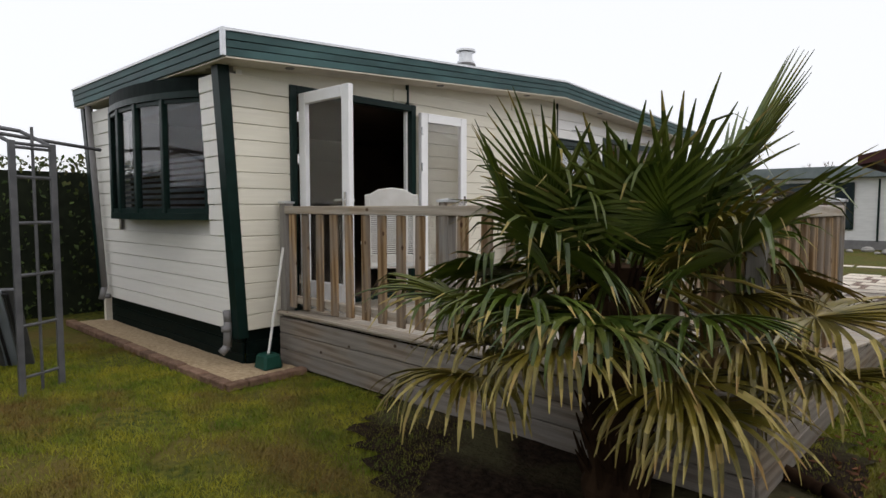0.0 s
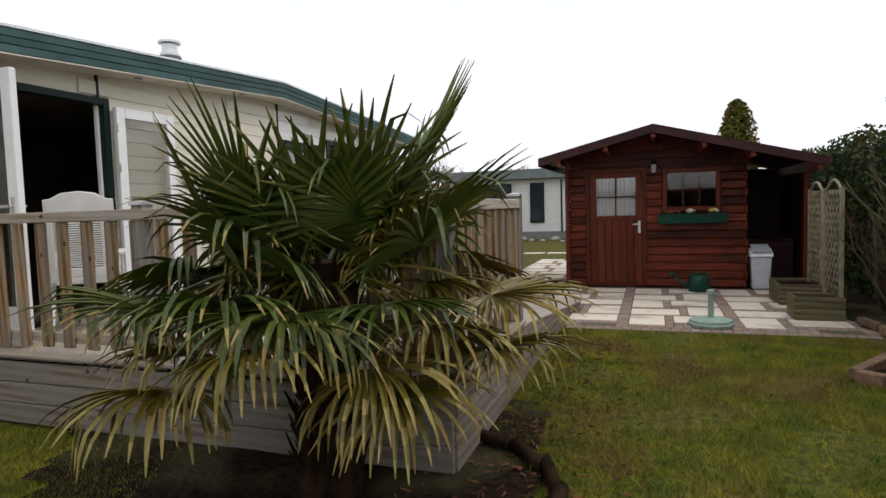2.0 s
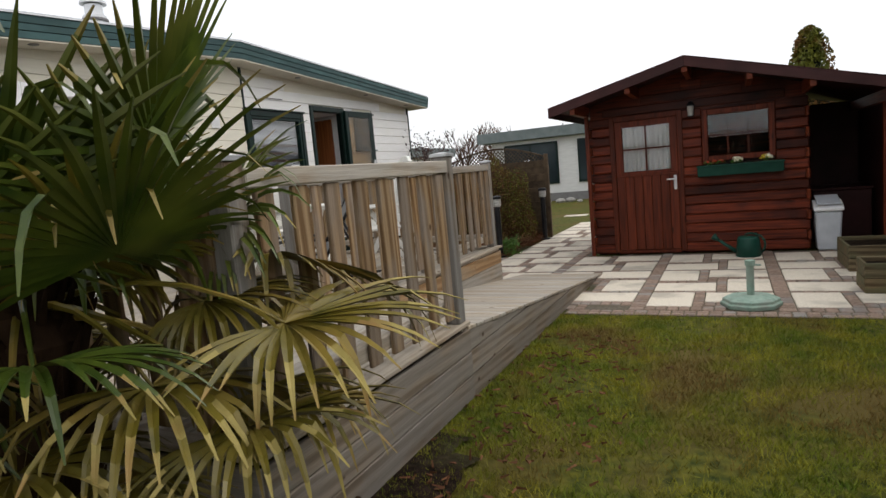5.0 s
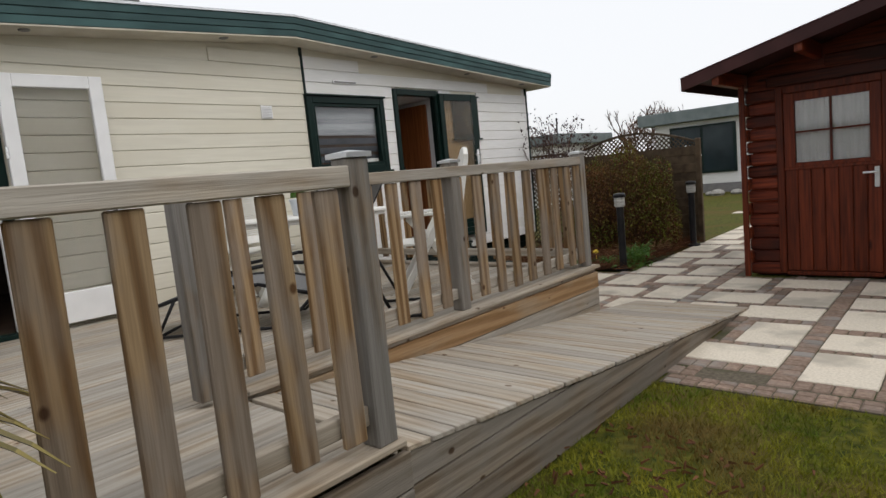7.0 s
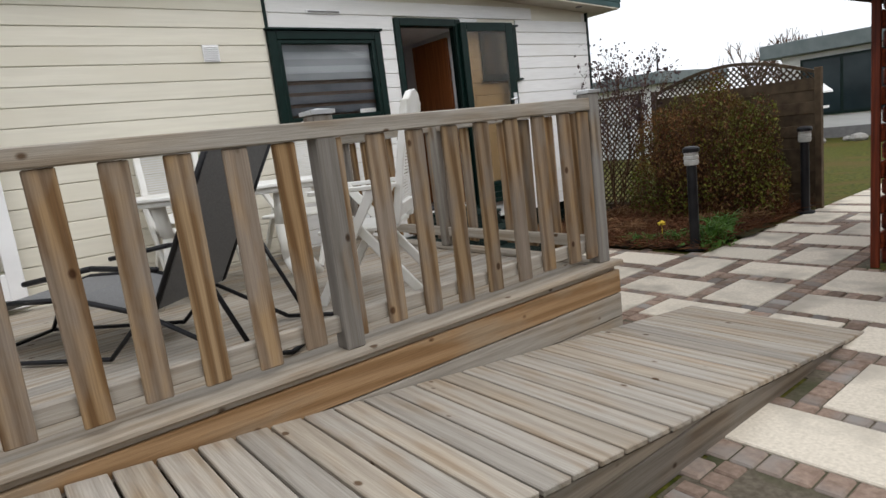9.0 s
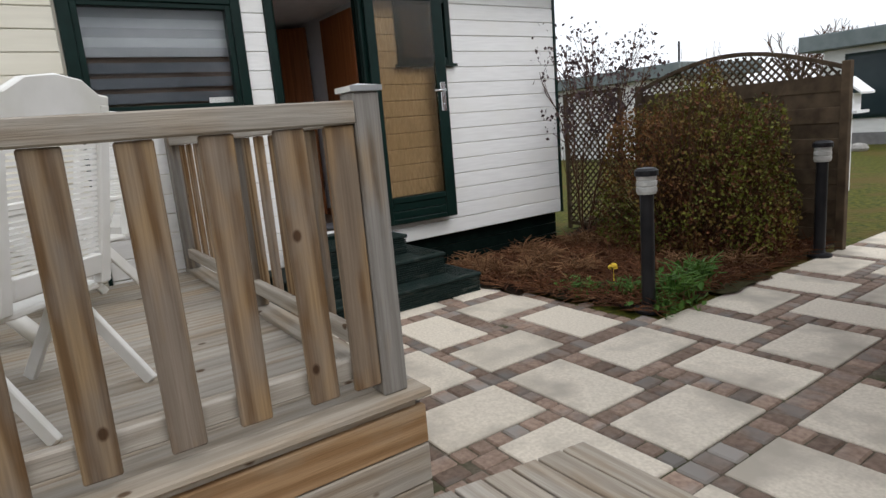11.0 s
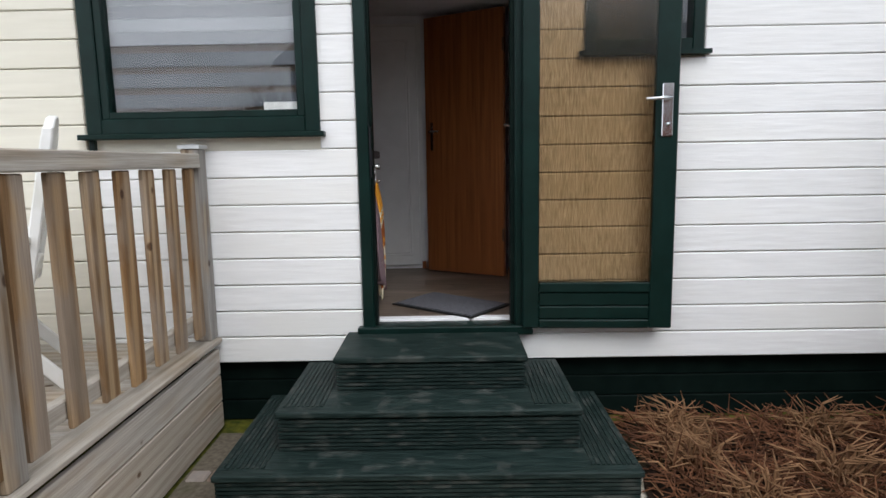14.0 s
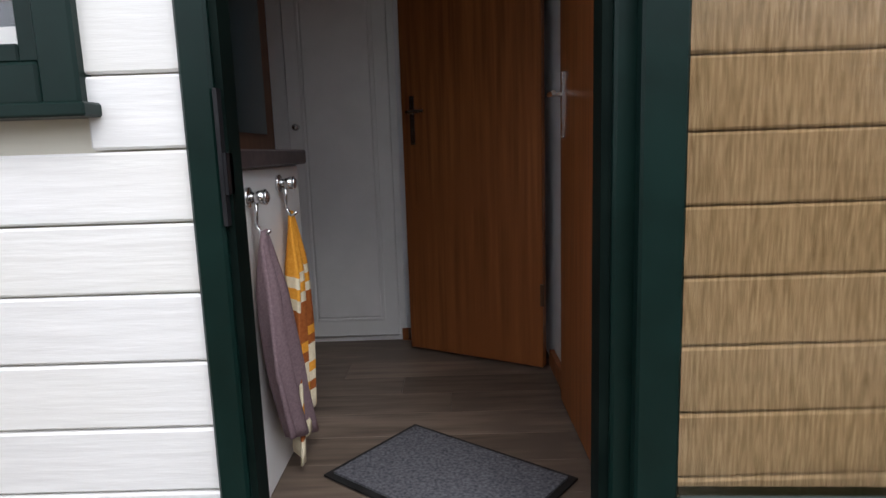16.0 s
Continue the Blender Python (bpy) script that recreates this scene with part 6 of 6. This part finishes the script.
lt.make("lattice", M_LATT, fence)


def lattice(name, label, x0, x1, y, z0, z1, m):
    t = thing(name, label, "trellis", at=((x0 + x1) / 2, y, 0))
    b = Mesh().box(x0, x0 + 0.04, y - 0.02, y + 0.02, 0.0, z1).box(x1 - 0.04, x1, y - 0.02, y + 0.02, 0.0, z1).box(x0, x1, y - 0.02, y + 0.02, z1, z1 + 0.04).box(x0 + 0.04, x1 - 0.04, y - 0.02, y + 0.02, z0, z0 + 0.04)
    for s in (1, -1):
        k = -40
        while k < 40:
            xa = x0 + k * 0.085
            za, zb = z0, z1
            xb = xa + s * (zb - za)
            lo_, hi_ = 0.0, 1.0
            if xb != xa:
                t0, t1 = sorted(((x0 + 0.02 - xa) / (xb - xa), (x1 - 0.02 - xa) / (xb - xa)))
                lo_, hi_ = max(lo_, t0), min(hi_, t1)
            if hi_ - lo_ > 0.02:
                b.rod((xa + (xb - xa) * lo_, y + 0.006 * s, za + (zb - za) * lo_), (xa + (xb - xa) * hi_, y + 0.006 * s, za + (zb - za) * hi_), 0.012, n=4)
            k += 1
    b.make("lattice_panel", m, t)


lattice("trellis", "brown wooden diamond lattice screen", -5.75, -4.88, 13.3, 0.05, 1.62, M_LATT)


def bollard(x, y, h=1.0):
    b = tagged(new("bollard_lamp"), "black garden bollard lamp with glass head", "lamp", "garden bollards")
    Mesh().lathe((0, 0, 0), [(0.10, 0), (0.10, 0.02), (0.05, 0.035), (0.046, 0.05), (0.046, h - 0.18)], 20).make("column", M_BLACK, b, smooth=False)
    Mesh().lathe((0, 0, h - 0.18), [(0.06, 0), (0.068, 0.02), (0.068, 0.045), (0.062, 0.05), (0.068, 0.06), (0.068, 0.085), (0.062, 0.09), (0.066, 0.10), (0.066, 0.12)], 20).make("diffuser", M_LENS, b)
    Mesh().lathe((0, 0, h - 0.058), [(0.078, 0), (0.078, 0.035), (0.06, 0.05), (0.02, 0.056)], 20).make("lid", M_BLACK, b)
    b.matrix_basis = pose(x, y, 0.02)
    return b


bl = bollard(-2.87, 11.05)
copy_thing(bl, pose(-2.72, 13.2, 0.02))

# dead ferns, mulch and greens in the bed
def sticks(name, label, n, place, ln, r, m, flat=0.25, cat="plant litter", kind="stuff"):
    b = Mesh()
    for _ in range(n):
        p = Vector(place())
        d = Vector((rnd.gauss(0, 1), rnd.gauss(0, 1), abs(rnd.gauss(0, flat)))).normalized()
        b.rod(p, p + d * ln * rnd.uniform(0.4, 1.2), r, r * 0.5, 3, caps=False)
    return tagged(b.make(name, m), label, cat, kind=kind)


def bed_pt():
    while True:
        x, y = rnd.uniform(-5.05, -2.75), rnd.uniform(10.75, 13.5)
        if y > 10.75 + max(0, (x + 4.1) * 0.16):
            return (x, y, 0.04 + rnd.uniform(0, 0.05))
sticks("mulch", "brown dead fern litter over the bed", 8000, bed_pt, 0.17, 0.0045, M_MULCH)
sticks("dry_litter", "pale dry stalks over the bed", 450, bed_pt, 0.17, 0.004, M_STRAW)


def tuft(x, y, n, h, m, label, name="dry_tuft", lean=0.5, w=0.007):
    b = Mesh()
    for _ in range(n):
        a = rnd.uniform(0, 6.28)
        d = Vector((math.cos(a) * lean * rnd.random(), math.sin(a) * lean * rnd.random(), 1)).normalized()
        p = Vector((x + rnd.gauss(0, .05), y + rnd.gauss(0, .05), 0.02))
        q = p + d * h * rnd.uniform(0.4, 0.7)
        e = q + (d + Vector((math.cos(a), math.sin(a), -0.9)) * 0.7).normalized() * h * rnd.uniform(0.2, 0.5)
        b.rod(p, q, w, w * 0.7, 4, caps=False)
        b.rod(q, e, w * 0.7, w * 0.3, 4, caps=False)
    return tagged(b.make(name, m, at=(x, y, 0.02)), label, "plant", "tufts in the bed", "stuff")


for x, y in ((-4.85, 11.0), (-4.55, 10.98), (-4.15, 11.12), (-4.4, 11.55), (-3.95, 11.5), (-4.8, 11.7), (-4.7, 12.3), (-4.35, 12.5), (-3.3, 12.0), (-3.0, 12.4)):
    tuft(x, y, 70, 0.26, M_STRAW, "cut-back dry fern tuft", lean=1.3)
for x, y, n, h in ((-3.45, 11.1, 40, 0.16), (-3.2, 11.25, 46, 0.18), (-2.85, 11.35, 50, 0.30), (-2.95, 11.7, 46, 0.34), (-3.7, 11.15, 30, 0.12), (-2.8, 11.15, 30, 0.16)):
    tuft(x, y, n, h, M_GREENS, "fresh green spring shoots", "green_shoots", 0.8, 0.009)
    tangle("spring_leaves", "small fresh green leaves in the bed", "plant", 60, lambda: (x + rnd.gauss(0, .09), y + rnd.gauss(0, .09), rnd.uniform(0.03, h * 0.6)), 0.06, M_GREENS)
b = Mesh()
flower_clump(b, -3.38, 11.3, 0.2, 0.03, 0, 18)
b.rod((-3.38, 11.3, 0.02), (-3.38, 11.3, 0.21), 0.004, n=5)
tagged(b.make("daffodil", M_PETAL_Y, at=(-3.38, 11.3, 0.02)), "small yellow spring flower", "flower")
sticks("fallen_leaves", "brown fallen leaves and twigs on the lawn edge", 420, lambda: (rnd.gauss(-0.5, 0.3), rnd.uniform(2.6, 6.6), 0.03), 0.05, 0.008, M_MULCH)

# lawn blades
def lawn(n, x0, x1, y0, y1):
    v = np.zeros((n * 3, 3))
    f = []
    c = 0
    while c < n:
        x, y = rnd.uniform(x0, x1), rnd.uniform(y0, y1)
        if x < -0.95 and y > 3.2:
            continue
        if (x + 1.5) ** 2 + (y - 2.9) ** 2 < 1.0 or (x > 1.6 and y > 5.1 and x > 3.9 - y * 0.25):
            continue
        if noise.noise((x * 1.5, y * 1.5, 5)) < -0.28 and rnd.random() < 0.7:
            continue
        a, h = rnd.uniform(0, 6.28), rnd.uniform(0.018, 0.048)
        dx, dy = math.cos(a) * 0.0028, math.sin(a) * 0.0028
        v[c * 3] = (x - dx, y - dy, 0)
        v[c * 3 + 1] = (x + dx, y + dy, 0)
        v[c * 3 + 2] = (x + rnd.gauss(0, 0.02), y + rnd.gauss(0, 0.02), h)
        f.append((c * 3, c * 3 + 1, c * 3 + 2))
        c += 1
    me = bpy.data.meshes.new("grass")
    me.from_pydata([tuple(p) for p in v], [], f)
    me.materials.append(M_BLADE)
    tagged(new("grass", me), "short damp lawn grass", "grass", kind="stuff")


lawn(260000, -7.5, 2.9, -0.8, 7.3)

# gravel strip and brick edging by the caravan
blob("gravel_strip", [(-8.7, 2.55), (-4.72, 2.55), (-4.72, 3.2), (-5.2, 3.2), (-5.2, 2.95), (-8.7, 2.95)], 0.03, M_GRAVEL, "tan gravel strip along the caravan", "gravel", hump=0.02, step=0.05)
edge = thing("brick_edging", "worn brick edging of the gravel strip", "edging", kind="structure", at=(-6.5, 2.5, 0))
for i in range(19):
    x = -8.75 + i * 0.215
    piece("brick", edge, x, x + 0.205, 2.44, 2.54, 0.0, 0.06 + rnd.choice((0, 0.004, 0.008)), M_EDGE, 0.008)
for i in range(4):
    y = 2.46 + i * 0.19
    piece("brick", edge, -4.72, -4.62, y, y + 0.18, 0.0, 0.06, M_EDGE, 0.008)
e2 = thing("bed_edging", "brick edging round the hedge bed", "edging", kind="structure", at=(1.9, 6, 0))
for (xa, ya), (xb, yb) in (((2.42, 6.95), (1.55, 5.68)), ((1.55, 5.68), (2.25, 5.05)), ((2.25, 5.05), (2.95, 4.75)), ((2.42, 6.95), (2.25, 8.1))):
    n = int(math.hypot(xb - xa, yb - ya) / 0.21)
    for i in range(n):
        u = (i + 0.5) / n
        x, y = xa + (xb - xa) * u, ya + (yb - ya) * u
        piece("brick", e2, x - 0.1, x + 0.1, y - 0.045, y + 0.045, 0, 0.10, M_EDGE, 0.008, (0, 0, math.atan2(yb - ya, xb - xa)))

# pole in its foot beside the deck
po = tagged(new("leaning_pole"), "white pole in a dark green foot by the deck", "pole")
po.location = (-4.95, 3.02, 0.03)
taper(Mesh(), -4.95, 3.02, 0.03, 0.17, 0.20, 0.16).make("foot", M_CAN, po, bevel=0.02)
Mesh().rod((-4.95, 3.02, 0.16), (-4.93, 3.18, 1.12), 0.012).make("pole", M_WPLAST, po)

# garden arch of grey metal
ar = thing("garden_arch", "grey metal rose arch with ladder sides", "arch", at=(-6.2, 1.2, 0))
def side_panel(ox, oy):
    b = Mesh()
    A, B = Vector((-5.72 + ox, 1.31 + oy, 0)), Vector((-5.72 + ox + -0.18, 1.31 + oy + 0.32, 0))
    for p in (A, B):
        b.turned(Matrix.Translation(p + Vector((0, 0, 1.0))), 0.045, 0.045, 2.0)
    mid = (A + B) / 2
    b.rod(mid, mid + Vector((0, 0, 2.12)), 0.012)
    for z in (0.14, 0.55, 0.95, 1.36, 1.72, 1.95):
        b.rod(A + Vector((0, 0, z)), B + Vector((0, 0, z)), 0.013)
    b.make("side_panel", M_GREYMET, ar)
    return A, B
A1, B1 = side_panel(0, 0)
A2, B2 = side_panel(-1.15, -0.62)
tb_ = Mesh()
for p, q in ((A1, A2), (B1, B2)):
    tb_.path([p + Vector((0, 0, 1.98)), (p * 0.75 + q * 0.25) + Vector((0, 0, 2.12)), (p + q) / 2 + Vector((0, 0, 2.18)), (p * 0.25 + q * 0.75) + Vector((0, 0, 2.12)), q + Vector((0, 0, 1.98))], 0.016)
for u in (0, 0.25, 0.5, 0.75, 1):
    z = (1.98, 2.12, 2.18, 2.12, 1.98)[int(u * 4)]
    tb_.rod(A1 + (A2 - A1) * u + Vector((0, 0, z)), B1 + (B2 - B1) * u + Vector((0, 0, z)), 0.013)
tb_.make("arch_top", M_GREYMET, ar)
pl = Mesh().rod((-6.9, 0.6, 2.26), (-7.3, 2.45, 2.1), 0.018)
tagged(pl.make("awning_pole", M_GREYMET, at=(-7.1, 1.5, 2.2)), "thin grey pole from the arch to the bay", "pole")
# folded furniture stack
for i in range(5):
    f = tagged(new("folded_table"), "dark grey folded garden table leaning in a stack", "folded table", "stacked folded furniture")
    Mesh().box(-0.5, 0.5, -0.018, 0.018, 0.0, 0.86).make("top", M_GREYMET if i != 1 else M_BARN, f, bevel=0.008)
    Mesh().path([(-0.42, -0.03, 0.02), (-0.42, -0.03, 0.82), (0.42, -0.03, 0.82), (0.42, -0.03, 0.02)], 0.014).make("folded_leg", M_BLACK, f)
    f.matrix_basis = pose(-7.0 - i * 0.05, 1.2 - i * 0.10, 0.02, 28 + 2 * i, 0, 62)

# ---- neighbours ----
nb = thing("bungalow", "white neighbouring bungalow with grey-green flat roof edge", "house", at=(-5.5, 27, 0))
Mesh().box(-8.5, -0.5, 26.3, 30, 0.0, 2.55).make("wall", M_FARWHITE, nb)
Mesh().box(-9.0, 0.0, 25.9, 30.5, 2.56, 2.98).make("roof_edge", M_FARROOF, nb, bevel=0.02)
Mesh().box(-8.55, -0.45, 26.27, 26.298, 0.0, 0.32).make("plinth", M_GREYPIPE, nb)
for a, b_ in ((-7.95, -5.7), (-4.9, -4.3)):
    w = Mesh().box(a, b_, 26.24, 26.298, 0.7, 2.4).make("window", M_GREEN, nb)
    n = 2 if b_ - a > 1 else 1
    for i in range(n):
        x0 = a + 0.08 + i * (b_ - a - 0.08) / n
        Mesh().box(x0, x0 + (b_ - a - 0.08) / n - 0.08, 26.225, 26.238, 0.78, 2.32).make("pane", M_FARGLASS, nb)
for x in (-3.6, -2.2):
    Mesh().box(x, x + 0.06, 26.25, 26.298, 0.3, 2.5).make("downpipe", M_GREEN, nb)
n2 = thing("far_caravan", "low neighbouring caravan with dark green roof edge", "house", at=(-14, 24, 0))
Mesh().box(-19, -10.5, 22.5, 26, 0.0, 2.2).make("wall", M_FARWHITE, n2)
Mesh().box(-19.3, -10.2, 22.2, 26.3, 2.2, 2.55).make("roof_edge", M_FARROOF, n2, bevel=0.02)
bv = Mesh().box(-10.5, -10.46, 22.6, 22.64, 2.55, 3.1).add([(-12.3, 22.3, 2.58), (-12.15, 22.3, 2.72), (-12.0, 22.3, 2.64), (-11.95, 22.3, 2.8), (-11.88, 22.3, 2.66), (-12.05, 22.3, 2.54)], [(0, 1, 2, 5), (2, 3, 4, 5)])
tagged(bv.make("roof_ornament", M_BLACK, at=(-12, 22.3, 2.55)), "small black ornament and pole on the far roof", "ornament")
barn = thing("barn", "grey ribbed metal barn behind the hedge", "barn", at=(9, 11, 0))
Mesh().prism([(5.2, 0), (14, 0), (14, 3.55), (9.6, 5.3), (5.2, 3.55)], "y", 6.5, 16).make("wall", M_BARN, barn)
for i in range(24):
    Mesh().box(5.14, 5.19, 6.6 + i * 0.39, 6.72 + i * 0.39, 0, 3.5).make("rib", M_BARN, barn)
Mesh().prism([(4.9, 3.47), (9.6, 5.32), (14.3, 3.47), (14.3, 3.57), (9.6, 5.42), (4.9, 3.57)], "y", 6.2, 16.2).make("roof", M_FARROOF, barn)


def conifer(x, y, h, r, label):
    c = thing("conifer", label, "tree", at=(x, y, 0))
    Mesh().rod((x, y, 0), (x, y, h * 0.9), 0.12, 0.03, 8).make("trunk", M_BARK, c)
    def at():
        z = rnd.uniform(0.1, 1)
        a = rnd.uniform(0, 6.28)
        rr = r * (1 - z) ** 0.42 * rnd.uniform(0.6, 1.08) * (1 + 0.2 * math.sin(5 * a + 9 * z))
        return (x + rr * math.cos(a), y + rr * math.sin(a), z * h)
    ob = tangle("foliage", "", "", 6500, at, 0.12, M_BUSH)
    ob.parent, ob.location = c, -c.location
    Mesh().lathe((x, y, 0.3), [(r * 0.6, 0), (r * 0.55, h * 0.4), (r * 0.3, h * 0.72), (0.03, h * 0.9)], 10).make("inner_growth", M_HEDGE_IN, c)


conifer(2.75, 23, 4.75, 0.95, "conical golden-green conifer beyond the shed")
for i, (x, y, h) in enumerate(((-10.5, 34, 2.4), (-13.5, 36, 2.8), (-7.5, 38, 2.6), (-3.0, 40, 3.0))):
    branchy("distant_tree", "leafless tree standing far off", "tree", (x, y, 0), h * 0.55, 0.7, 3, 4, 0.07, M_TWIG, 20 + i)
BTX, BTY = -4.25, 17.4
bp_ = thing("bird_table", "white wooden bird house on a post", "bird house", at=(BTX, BTY, 0))
Mesh().box(BTX - 0.05, BTX + 0.05, BTY - 0.05, BTY + 0.05, 0, 1.1).make("post", M_WPVC, bp_)
Mesh().box(BTX - 0.2, BTX + 0.2, BTY - 0.2, BTY + 0.2, 1.1, 1.14).box(BTX - 0.12, BTX + 0.12, BTY - 0.12, BTY + 0.12, 1.141, 1.38).make("house", M_WPVC, bp_)
Mesh().prism([(BTX - 0.25, 1.36), (BTX, 1.58), (BTX + 0.25, 1.36), (BTX + 0.25, 1.39), (BTX, 1.61), (BTX - 0.25, 1.39)], "y", BTY - 0.22, BTY + 0.22).make("roof", M_WPVC, bp_)
for i in range(16):
    x, y, s = -7.5 + i * 0.42 + rnd.uniform(-.1, .1), 24.4 + rnd.uniform(-.6, .6), rnd.uniform(0.10, 0.24)
    b = Mesh()
    b.lathe((x, y, 0), [(s * 0.8, 0), (s, s * 0.3), (s * 0.75, s * 0.7), (s * 0.25, s * 0.85)], 7)
    tagged(b.make("border_stone", M_STONE, at=(x, y, 0), bevel=0.01), "grey field stone in a border", "stone", "border stones")
path2 = thing("garden_path", "pale concrete path beyond the paving", "path", kind="structure", at=(-3, 18.5, 0))
for i in range(7):
    piece("path_slab", path2, -3.6 + i * 0.7, -3.0 + i * 0.7, 18.2, 18.6, 0.0, 0.02, M_SLAB, 0.006)

# house and trees across the lane, seen in the window panes
ln = thing("lane_house", "low house with dark roof across the lane", "house", at=(17, 9, 0))
Mesh().box(15, 20, 4, 16, 0, 2.6).make("wall", M_FARWHITE, ln)
Mesh().prism([(14.6, 2.6), (20.4, 2.6), (17.5, 4.6)], "y", 3.7, 16.3).make("roof", M_FARROOF, ln)
Mesh().box(16.6, 17.0, 12.4, 12.8, 3.8, 5.2).make("chimney", M_EDGE, ln)
branchy("lane_tree", "leafless tree standing by the lane", "tree", (13, 10.5, 0), 1.9, 0.6, 1, 4, 0.12, M_BARK, 33)
branchy("lane_tree", "leafless tree standing by the lane", "tree", (12, 3.0, 0), 1.6, 0.6, 1, 4, 0.10, M_BARK, 34)

# ---- paving: slabs and small pavers ----
pave = thing("paving", "pale concrete slabs framed by small brown pavers", "pavement", kind="structure", at=(-1.5, 10, 0))
def paved(x0, x1, y0, y1):
    x, y = (x0 + x1) / 2, (y0 + y1) / 2
    if x < -0.93:
        if y < 8.67 or x < -5.05:
            return False
        if y > 10.78 + max(0, (x + 4.1) * 0.16) and x < -2.72:
            return False
        if x > -1.36 and y > 11.0:
            return False
        if x < -2.0 and y < 8.7:
            return False
        return y < 16.2
    return 7.45 < y0 and y < 10.99 and x < 2.25
bed = Mesh()
bed.box(-0.92, 2.25, 7.33, 10.97, 0.0, 0.008).box(-5.02, -0.92, 8.64, 10.76, 0.0, 0.008).box(-2.72, -1.36, 10.76, 16.2, 0.0, 0.008)
bed.make("joint_bed", M_JOINT, pave)
CELL = 1.25
SLABS = ((0, 0.60, 0, 0.41), (0.70, 1.11, 0, 0.60), (0, 0.41, 0.56, 1.16), (0.51, 1.11, 0.75, 1.16))
STRIPS = ((1.11, 1.25, 0, 1.25, 1, 12), (0, 1.11, 1.16, 1.25, 11, 1), (0, 0.60, 0.41, 0.56, 6, 1), (0.60, 0.70, 0, 0.60, 1, 6), (0.41, 0.51, 0.56, 1.16, 1, 6), (0.51, 1.11, 0.60, 0.75, 6, 1))
near, rest = [], Mesh()
TOP = 0.02
for i in range(-2, 6):
    for j in range(-3, 6):
        ox, oy = -3.96 + i * CELL, 9.60 + j * CELL
        for a, b, c, d in SLABS:
            if paved(ox + a, ox + b, oy + c, oy + d):
                o = piece("slab", pave, ox + a + 0.004, ox + b - 0.004, oy + c + 0.004, oy + d - 0.004, -0.02, TOP, M_SLAB, 0.006)
                o.rotation_euler = (rnd.uniform(-.003, .003), rnd.uniform(-.003, .003), rnd.uniform(-.006, .006))
        for a, b, c, d, nx, ny in STRIPS:
            for p in range(nx):
                for q in range(ny):
                    x0, x1 = ox + a + (b - a) * p / nx, ox + a + (b - a) * (p + 1) / nx
                    y0, y1 = oy + c + (d - c) * q / ny, oy + c + (d - c) * (q + 1) / ny
                    if paved(x0, x1, y0, y1):
                        near.append((x0 + 0.004, x1 - 0.004, y0 + 0.004, y1 - 0.004))
for k in range(2):
    for p in range(30):
        x = -0.9 + p * 0.105
        near.append((x, x + 0.098, 7.335 + k * 0.075, 7.405 + k * 0.075))
near.sort(key=lambda r: math.hypot((r[0] + r[1]) / 2 + 2.8, (r[2] + r[3]) / 2 - 9.9))
for r in near[:300]:
    o = piece("paver", pave, *r, -0.02, TOP - 0.002, M_SETT, 0.008)
    o.rotation_euler = (0, 0, rnd.uniform(-.03, .03))
setts = [Mesh() for _ in range(4)]
for n, r in enumerate(near[300:]):
    setts[rnd.randrange(4)].box(*r, -0.02, TOP - 0.002)
for s in setts:
    tagged(s.make("small_pavers", M_SETT, pave, bevel=0.008), kind="stuff")
